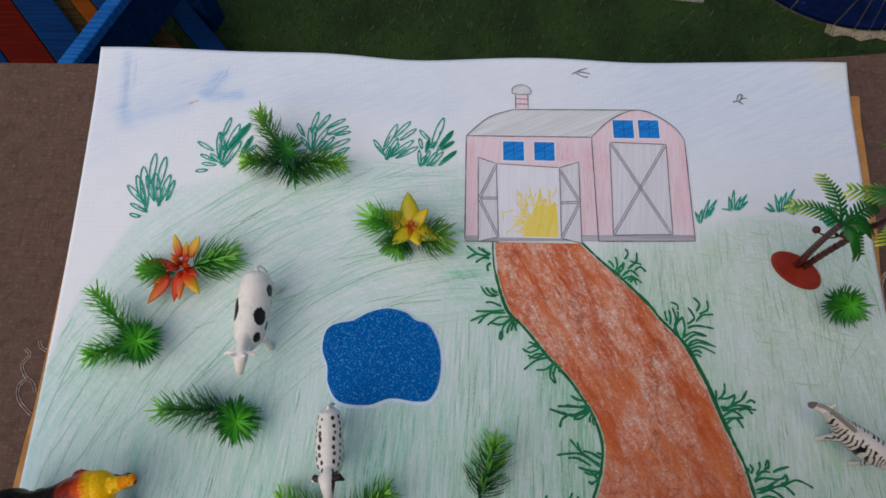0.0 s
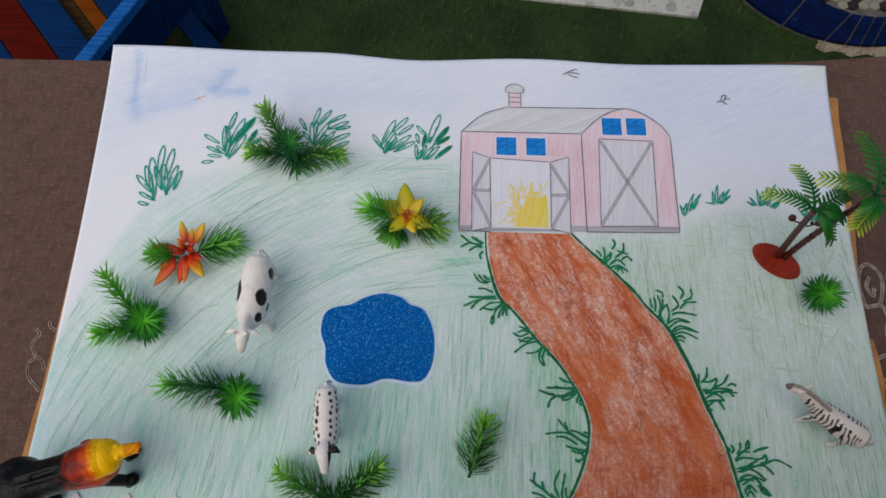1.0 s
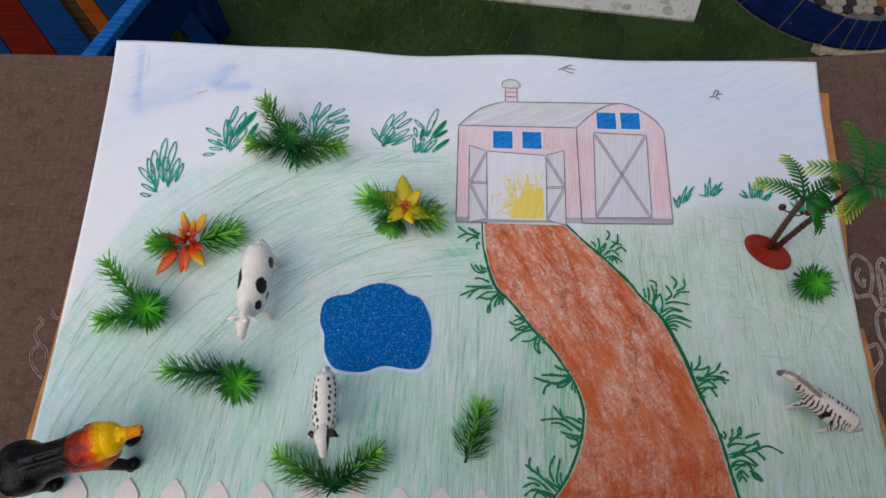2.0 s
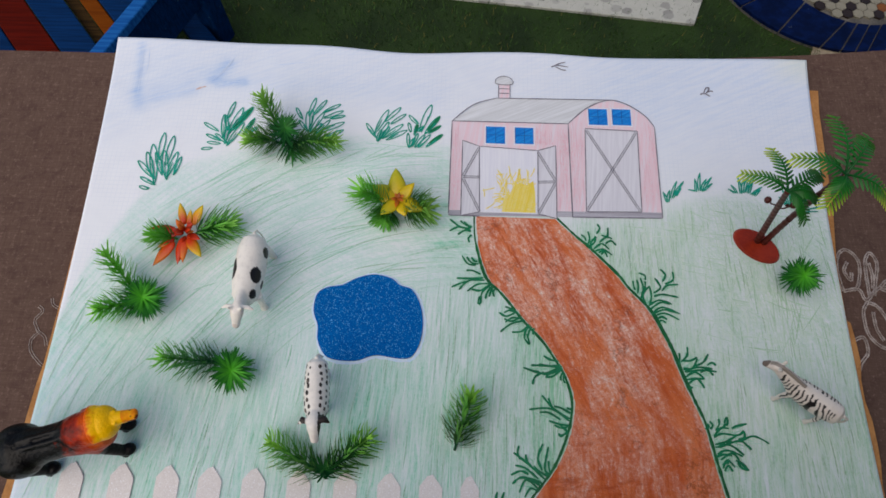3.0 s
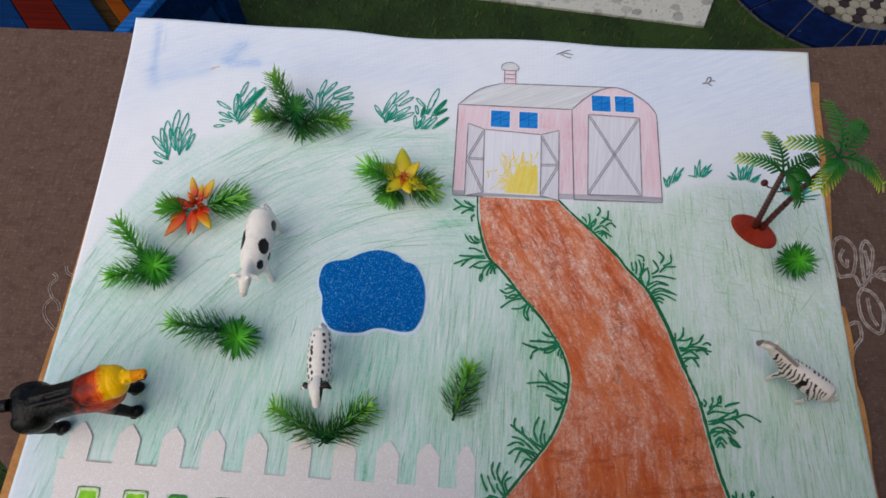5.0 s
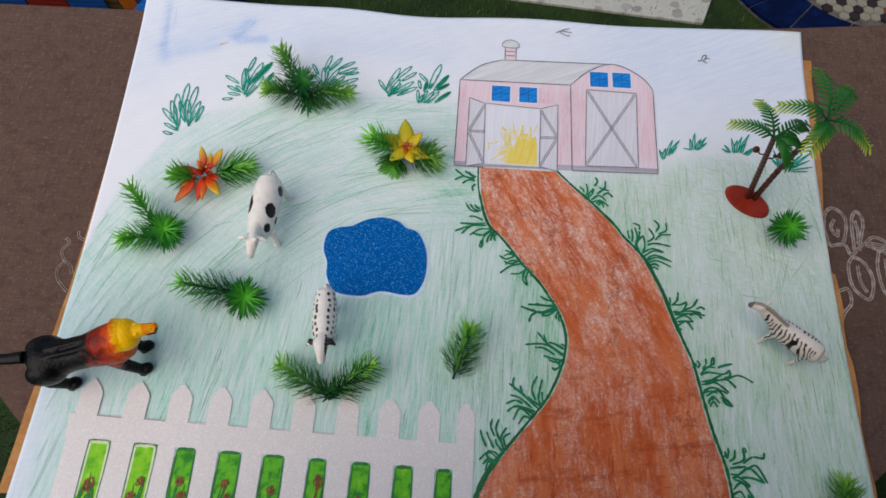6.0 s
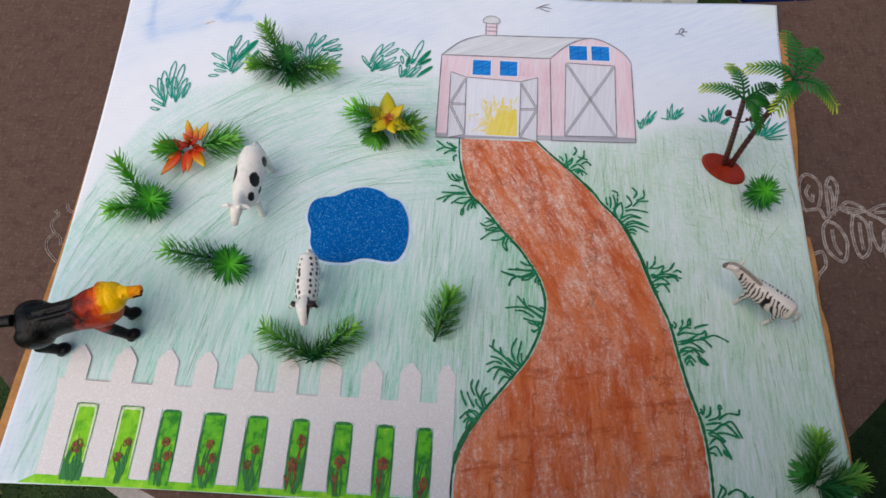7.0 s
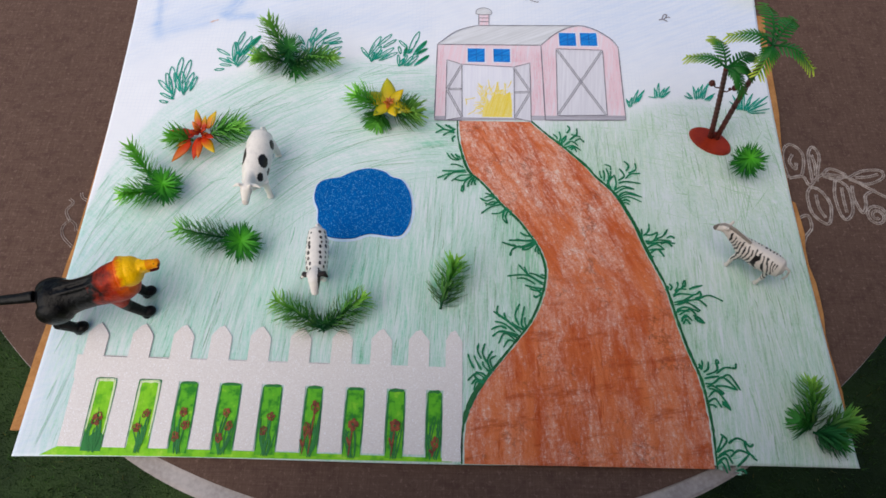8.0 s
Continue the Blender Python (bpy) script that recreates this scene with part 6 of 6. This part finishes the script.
for k, (turn, lift, out, l, w, a, b) in enumerate((
        (66, 28, 0.011, 0.0160, 0.0080, AMBER, SUN), (84, 26, 0.008, 0.0120, 0.0050, FIRE, SUN), (110, 24, 0.010, 0.0160, 0.0066, FIRE, SUN), (172, 14, 0.009, 0.0190, 0.0080, FIRE, FIRE), (191, 12, 0.008, 0.0130, 0.0056, CRIMSON, FIRE),
        (219, 8, 0.013, 0.0130, 0.0056, CRIMSON, AMBER), (231, 5, 0.015, 0.0215, 0.0088, FIRE, AMBER), (262, 8, 0.006, 0.0200, 0.0072, FIRE, FIRE), (278, 10, 0.006, 0.0190, 0.0068, FIRE, AMBER), (302, 9, 0.008, 0.0195, 0.0085, FIRE, SUN),
        (326, 25, 0.006, 0.0120, 0.0055, CRIMSON, FIRE), (40, 50, 0.003, 0.0105, 0.0048, CRIMSON, FIRE), (130, 50, 0.003, 0.0110, 0.0050, FIRE, AMBER), (205, 55, 0.003, 0.0100, 0.0048, CRIMSON, FIRE), (250, 52, 0.003, 0.0110, 0.0048, CRIMSON, FIRE),
        (350, 45, 0.003, 0.0110, 0.0048, CRIMSON, FIRE))):
    c, q = math.cos(radians(turn)), math.sin(radians(turn))
    out, l = out * (0.8 if k < 11 else 0.5), l * (1.15 if k < 11 else 0.9)
    broad_leaf(red, (0.1035 + out * c, -0.2035 + out * q, 0.010 + 0.0005 * k), turn + jig.uniform(-8, 8), lift + jig.uniform(-6, 8), l, w, a, b, "pointed orange-red plastic leaf")
for k in range(10):
    turn = 137.5 * k + jig.uniform(-15, 15)
    c, q = math.cos(radians(turn)), math.sin(radians(turn))
    broad_leaf(red, (0.1035 + 0.0035 * c * (k % 3) / 2, -0.2035 + 0.0035 * q * (k % 3) / 2, 0.012 + 0.0004 * k), turn, 30 + 3.2 * k, 0.0080, 0.0038, CRIMSON, FIRE if k % 3 else AMBER, "short red plastic leaf")
yellow = plant("plastic plant with pointed yellow leaves, orange centre and green needles", [((0.270, -0.172, 0.010), (0.240, -0.166, 0.032), dict(GREEN, size=0.0150)), ((0.280, -0.174, 0.010), (0.3085, -0.181, 0.022), dict(STRONG, size=0.0145)), ((0.268, -0.172, 0.006), (0.262, -0.190, 0.008), DEEP)], 4)
GOLD, OLIVE, RUST = rgb(236, 206, 26), rgb(206, 204, 50), rgb(176, 88, 20)
for k, (turn, lift, l, w, a, b) in enumerate(((97, 24, 0.029, 0.0150, GOLD, OLIVE), (152, 20, 0.026, 0.0165, GOLD, OLIVE), (48, 32, 0.020, 0.0105, GOLD, GOLD), (-24, 18, 0.024, 0.0140, GOLD, OLIVE), (-65, 20, 0.017, 0.011, GOLD, GOLD), (228, 18, 0.020, 0.012, GOLD, OLIVE),
                                               (120, 52, 0.0075, 0.0036, RUST, AMBER), (190, 46, 0.0080, 0.0036, RUST, AMBER), (262, 30, 0.0120, 0.0040, RUST, AMBER), (20, 50, 0.0080, 0.0036, RUST, AMBER), (70, 60, 0.0065, 0.0032, RUST, RUST), (320, 40, 0.0085, 0.0036, RUST, AMBER))):
    broad_leaf(yellow, (0.2765, -0.171, 0.017 + 0.0006 * k), turn, lift * 0.8, l * (1.0 if k < 6 else 0.8), w * 0.95, a, b, "pointed yellow plastic leaf")
plant("dark green plastic plant with four needle branches beside drawn grass", [((0.174, -0.112, 0.008), (0.150, -0.075, 0.034), STRONG), ((0.170, -0.114, 0.008), (0.137, -0.1185, 0.022), STRONG), ((0.178, -0.116, 0.008), (0.2265, -0.120, 0.026), STRONG), ((0.176, -0.112, 0.012), (0.184, -0.133, 0.008), dict(DEEP, n=60, tones=(DARK, DARK, MID))), ((0.172, -0.108, 0.01), (0.179, -0.112, 0.036), dict(UPRIGHT, n=120, size=0.0125, tones=(DARK, DARK, MID)))], 5)
plant("dark green plastic plant with two spread needle branches", [((0.234, -0.387, 0.005), (0.187, -0.363, 0.016), dict(SHADY, n=140, size=0.0146, fan=0.12, droop=0.35, thick=0.00105)), ((0.236, -0.387, 0.005), (0.273, -0.356, 0.016), dict(SHADY, n=140, size=0.0146, fan=0.12, droop=0.35, thick=0.00105)), ((0.2345, -0.389, 0.004), (0.2355, -0.378, 0.014), dict(DEEP, n=46, size=0.0125, tones=(DARK, DARK, MID), fan=0.2, droop=0.3))], 6)
plant("single green plastic needle sprig with a bare stem end", [((0.329, -0.367, 0.003), (0.3435, -0.318, 0.012), dict(SHADY, n=150, sag=0.006, size=0.0155, fan=0.12, droop=0.3, thick=0.00105))], 7)
plant("small bright green plastic tuft beside the palm", [((0.605, -0.220, 0.004), (0.5970, -0.2315, 0.036), dict(UPRIGHT, n=200, size=0.0132))], 8)
plant("green plastic plant hanging over the edge of the drawing", [((0.613, -0.459, 0.005), (0.6165, -0.4185, 0.018), STRONG), ((0.615, -0.461, 0.005), (0.640, -0.470, 0.008), dict(DEEP, tones=(DARK, DARK, MID))), ((0.624, -0.458, 0.006), (0.650, -0.4510, 0.012), dict(STRONG, size=0.0120)), ((0.614, -0.456, 0.005), (0.599, -0.4505, 0.010), dict(DEEP, n=70, tones=(DARK, MID, MID)))], 9)

# ---- plastic palm ----
palm = thing("plastic_palm", "toy plastic palm with two brown trunks on a red-brown oval base", "toy tree", (0.577, -0.190, 0.0008))
low = Matrix.Translation((-0.577, 0.190, -0.0008))
bm = bmesh.new()
bmesh.ops.create_cone(bm, cap_ends=True, segments=48, radius1=0.0208, radius2=0.0192, depth=0.0024, matrix=pose(0.578, -0.193, 0.0021, 0, 0, -35) @ Matrix.Diagonal((1.0, 0.60, 1, 1)))
bmesh.ops.bevel(bm, geom=[e for e in bm.edges if abs(e.verts[0].co.z - e.verts[1].co.z) < 1e-6 and e.verts[0].co.z > 0.002], offset=0.0007, segments=2, affect="EDGES")
bm.transform(low)
part("base", bm, BASERED, palm)


def trunk(a, b, bow, r0, r1):
    a, b = Vector(a), Vector(b)
    pts, rad = [], []
    n = 66
    for k in range(n + 1):
        t = k / n
        p = a.lerp(b, t) + Vector(bow) * 4 * t * (1 - t)
        pts.append(p)
        rad.append((r0 + (r1 - r0) * t) * (1 + 0.20 * (1 - (k % 4) / 3)))
    bm = bmesh.new()
    tube(bm, pts, rad, 12)
    bm.transform(low)
    return smooth(part("trunk", bm, TRUNK, palm, "ringed dark brown trunk"))


HUB_A, HUB_B = (0.553, -0.196, 0.106), (0.5785, -0.196, 0.132)
tall = trunk((0.5840, -0.1905, 0.003), HUB_B, (0.0, 0.002, 0.0), 0.0023, 0.0018)
short = trunk((0.5785, -0.1895, 0.003), HUB_A, (0.001, 0.002, 0.0), 0.0023, 0.0018)


def frond(parent, hub, tip, rise=0.008, wide=0.012, seed=0, pale=0.5):
    """A feathered leaf that arches from the hub: a rib with leaflets on both sides."""
    r = random.Random(seed)
    a, b = Vector(hub), Vector(tip)
    bm = bmesh.new()
    tint = []
    flat_d = (b - a).normalized()
    side = flat_d.cross(Vector((0, 0, 1))).normalized()

    def at(t):
        p = a.lerp(b, t)
        p.z += rise * math.sin(math.pi * min(1, t * 1.05))
        return p

    inner, middle, outer = Vector(rgb(14, 74, 30)), Vector(rgb(38, 122, 38)), Vector(rgb(206, 222, 70)).lerp(Vector(rgb(24, 98, 36)), 1 - pale)
    tone = lambda t: tuple(inner.lerp(middle, min(1, t * 1.6)) if t < 0.6 else middle.lerp(outer, (t - 0.6) / 0.4))[:3] + (1,)
    rib = [at(k / 12) for k in range(13)]
    tube(bm, rib, [0.0010 - 0.0006 * k / 12 for k in range(13)], 6)
    tint += [tone((i // 6) / 12) for i in range(78)]
    n = 11
    for k in range(n):
        t = 0.12 + 0.86 * k / (n - 1)
        root, d = at(t), (at(min(1, t + 0.05)) - at(t - 0.05)).normalized()
        full = wide * (0.62 + 0.62 * math.sin(math.pi * min(1, 0.15 + 0.62 * t)) ** 0.8)
        for s in (1, -1):
            out = (side * s * 0.86 + d * 0.60 - Vector((0, 0, 0.22))).normalized()
            l = full * r.uniform(0.92, 1.06) * (1 if t < 0.95 else 0.7)
            w = 0.00105
            rows = []
            for u, f in ((0, 0.9), (0.4, 1.0), (0.8, 0.75), (1, 0.15)):
                q = root + out * l * u - Vector((0, 0, 0.12 * l * u * u))
                rows.append((bm.verts.new(q + d * w * f), bm.verts.new(q - d * w * f)))
                tint += [tone(min(1, t * 0.68 + 0.42 * u))] * 2
            for (p0, p1), (q0, q1) in zip(rows, rows[1:]):
                bm.faces.new((p0, p1, q1, q0))
    bm.transform(low)
    ob = part("frond", bm, FROND, parent)
    dye(ob.data, tint)
    mod = ob.modifiers.new("thick", "SOLIDIFY")
    mod.thickness = 0.0005


for k, (x, y, z, pale) in enumerate(((0.525, -0.179, 0.100, 1.0), (0.549, -0.159, 0.103, 0.9), (0.584, -0.177, 0.101, 0.05), (0.579, -0.196, 0.098, 0.05), (0.570, -0.213, 0.094, 0.05))):
    frond(short, HUB_A, tuple(Vector(HUB_A).lerp(Vector((x, y, z)), 0.95)), 0.006, 0.0070, k, pale)
for k, (x, y, z, pale) in enumerate(((0.583, -0.146, 0.128, 0.15), (0.604, -0.162, 0.128, 0.1), (0.614, -0.210, 0.121, 0.9), (0.568, -0.216, 0.120, 1.0), (0.548, -0.180, 0.126, 1.0))):
    frond(tall, HUB_B, tuple(Vector(HUB_B).lerp(Vector((x, y, z)), 0.94)), 0.007, 0.0082, 10 + k, pale)
for x, y, z in ((0.5520, -0.1900, 0.080), (0.5720, -0.1920, 0.077)):
    bm = bmesh.new()
    ball(bm, (x, y, z), 0.0026, (1, 1, 1.15))
    ball(bm, (x + 0.003 * (1 if x < 0.56 else -1), y + 0.0012, z - 0.003), 0.0013)
    tube(bm, [(x, y, z), (x + (0.5605 - x) * 0.5, y - 0.001, z - 0.004), (0.5605, -0.1935, z - 0.002)], [0.0006, 0.0006, 0.0007], 6)
    bm.transform(low)
    smooth(part("coconut", bm, TRUNK, short, "dark brown coconut on a thin stalk"))

# ---- behind the table: painted bench, pebble slab, tiled basin ----
D1 = Vector((math.cos(radians(-50)), math.sin(radians(-50)), 0))
NN = Vector((-D1.y, D1.x, 0))
BENCH = -0.50
bench = thing("painted_bench", "low wooden bench with worn blue, red and orange slats", "bench", (-0.34, 0.33, GROUND))
low = Matrix.Translation((0.34, -0.33, -GROUND))
RAIL = Vector((math.cos(radians(65.8)), math.sin(radians(65.8)), 0))
corner = Vector((-0.335, 0.353, BENCH))


def end_at(s):
    """Where the line at distance s across the slats meets the end rail."""
    p0 = NN * s
    d = corner - p0
    d.z = 0
    den = D1.x * RAIL.y - D1.y * RAIL.x
    return (d.x * RAIL.y - d.y * RAIL.x) / den


for lo, hi, mat in ((-0.26, -0.143, WBLUE), (-0.1415, -0.079, WRED), (-0.0775, -0.0195, WBLUE), (0.0045, 0.0320, WORANGE), (0.0335, 0.10, WBLUE)):
    mid = (lo + hi) / 2
    e = end_at(mid) - 0.012
    c = NN * mid + D1 * (e - 0.25)
    bm = bmesh.new()
    box(bm, (0.5, hi - lo, 0.018), Matrix.Translation((c.x, c.y, BENCH - 0.009 - (0.006 if mat == WORANGE else 0))) @ pose(0, 0, 0, 0, 0, -50), 0.002)
    bm.transform(low)
    part("slat", bm, mat, bench)
bm = bmesh.new()
c = NN * -0.0075 + D1 * (end_at(-0.0075) - 0.26)
box(bm, (0.5, 0.020, 0.02), Matrix.Translation((c.x, c.y, BENCH - 0.03)) @ pose(0, 0, 0, 0, 0, -50))
bm.transform(low)
part("batten", bm, WBROWN, bench, "dark worn wooden batten")
bm = bmesh.new()
c = corner + RAIL * 0.06
box(bm, (0.62, 0.0255, 0.022), Matrix.Translation((c.x, c.y, BENCH + 0.002)) @ pose(0, 0, 0, 0, 0, 65.8), 0.003)
bm.transform(low)
part("end_rail", bm, WPALE, bench, "light blue end rail with chipped paint")
bm = bmesh.new()
box(bm, (0.62, 0.016, 0.11), Matrix.Translation((c.x, c.y, BENCH - 0.065)) @ pose(0, 0, 0, 0, 0, 65.8), 0.003)
bm.transform(low)
part("apron", bm, WBLUE, bench)
for k, (s, b) in enumerate(((-0.17, 0.0), (0.28, 0.0), (-0.17, -0.42), (0.28, -0.42))):
    p = corner + RAIL * s + D1 * b
    bm = bmesh.new()
    box(bm, (0.045, 0.045, BENCH - 0.02 - GROUND), Matrix.Translation((p.x, p.y, (BENCH - 0.02 + GROUND) / 2)) @ pose(0, 0, 0, 0, 0, 65.8), 0.004)
    bm.transform(low)
    part("leg", bm, WBLUE, bench)
for x, y, wide, mat in ((-0.305, 0.535, 0.036, WBROWN), (-0.240, 0.560, 0.044, WBLUE)):
    lie = pose(x, y, 0, 0, 0, -50)
    bm = bmesh.new()
    box(bm, (0.36, wide, 0.030), lie @ Matrix.Translation((0, 0, GROUND + 0.055)), 0.004)
    bm.transform(low)
    part("stretcher", bm, mat, bench)
    for e in (-0.16, 0.16):
        bm = bmesh.new()
        box(bm, (0.035, wide - 0.002, 0.040), lie @ Matrix.Translation((e, 0, GROUND + 0.020)), 0.003)
        bm.transform(low)
        part("foot", bm, mat, bench)

slab = thing("pebble_slab", "pale concrete slab with grey pebble pattern lying on the turf", "slab", (0.6, 1.0, GROUND))
bm = bmesh.new()
plate(bm, [(0.10, 0.765), (0.887, 0.690), (0.935, 0.82), (1.04, 1.25), (0.10, 1.34)], GROUND, GROUND + 0.008)
bmesh.ops.bevel(bm, geom=[e for e in bm.edges if e.verts[0].co.z > GROUND + 0.006 and e.verts[1].co.z > GROUND + 0.006], offset=0.0015, segments=1, affect="EDGES")
bm.transform(Matrix.Translation((-0.6, -1.0, -GROUND)))
part("top", bm, SLAB, slab)

basin = thing("tiled_basin", "low round basin with cobalt rim tiles and black-and-white mosaic", "fountain", (1.26, 0.95, GROUND))
bm = bmesh.new()
tube(bm, [(0, 0, 0), (0, 0, 0.006), (0, 0, 0.0125)], [0.330, 0.329, 0.326], 72)
part("body", bm, GROUT, basin, "grouted concrete body")
bm = bmesh.new()
for k in range(22):
    a0, a1 = radians(252 + 3.2 * k), radians(252 + 3.2 * (k + 1))
    o0, o1 = 0.352 + 0.006 * math.sin(k * 1.9), 0.352 + 0.006 * math.sin((k + 1) * 1.9)
    vs = [bm.verts.new((r * math.cos(a), r * math.sin(a), z)) for r, a, z in ((0.325, a0, 0.008), (0.325, a1, 0.008), (o1, a1, 0.002), (o0, a0, 0.002))]
    bm.faces.new(vs[::-1])
bmesh.ops.remove_doubles(bm, verts=bm.verts, dist=0.0005)
part("foot", bm, PLASTER, basin, "sandy plaster foot")
# rim tiles, cut narrower where the rim was patched: joints as outer and inner angle
JOINTS = [(-141, -153), (-122.8, -135.8), (-105.6, -106.5), (-97.8, -99.1), (-92.3, -91), (-87.4, -83), (-80, -75), (-70, -65)] + [(-51 + 17.6 * k, -47 + 17.2 * k) for k in range(15)]


def rim_at(outer, inner, f):
    """A point of the rim: from the mosaic's edge (f = 0) to the outer one."""
    p = Vector((0.04 + 0.203 * math.cos(radians(inner)), -0.05 + 0.203 * math.sin(radians(inner)), 0))
    return p.lerp(Vector((0.333 * math.cos(radians(outer)), 0.333 * math.sin(radians(outer)), 0)), f)


for k, (o, i) in enumerate(JOINTS):
    o1, i1 = JOINTS[(k + 1) % len(JOINTS)]
    o1, i1 = o1 + (360 if o1 < o else 0), i1 + (360 if i1 < i else 0)
    g, h = 0.35, 0.55
    cut = lambda t: (o + g + (o1 - o - 2 * g) * t, i + h + (i1 - i - 2 * h) * t)
    tile = bmesh.new()
    plate(tile, [tuple(rim_at(*cut(t), 0.01).xy) for t in (0, 0.33, 0.67, 1)] + [tuple(rim_at(*cut(t), 1.0).xy) for t in (1, 0.67, 0.33, 0)], 0.010, 0.018 + 0.0005 * math.sin(k * 2.7))
    part("tile", tile, TILEBLUE, basin)
meshes = []
for mat in (TILEWHITE, TILEBLACK, TILEOCHRE):
    bm = bmesh.new()
    plate(bm, [(0.0135 * math.cos(radians(60 * k + 30)), 0.0135 * math.sin(radians(60 * k + 30))) for k in range(6)], 0.010, 0.0175)
    me = bpy.data.meshes.new("mosaic_tile")
    bm.to_mesh(me)
    bm.free()
    me.materials.append(mat)
    meshes.append(me)
for i in range(-9, 10):
    for j in range(-10, 11):
        x, y = 0.0247 * (i + 0.5 * (j % 2)), 0.0214 * j
        if x * x + y * y < 0.190 ** 2:
            ob = new("mosaic_tile", meshes[0 if (i + j // 2) % 3 else (1 if (i * 5 + j * 3) % 4 else 2)])
            ob.parent = basin
            ob.matrix_basis = pose(x + 0.04, y - 0.05, 0.0004 * math.sin(i * 7 + j * 3), 0, 0, 4 * math.sin(i * 3 + j))
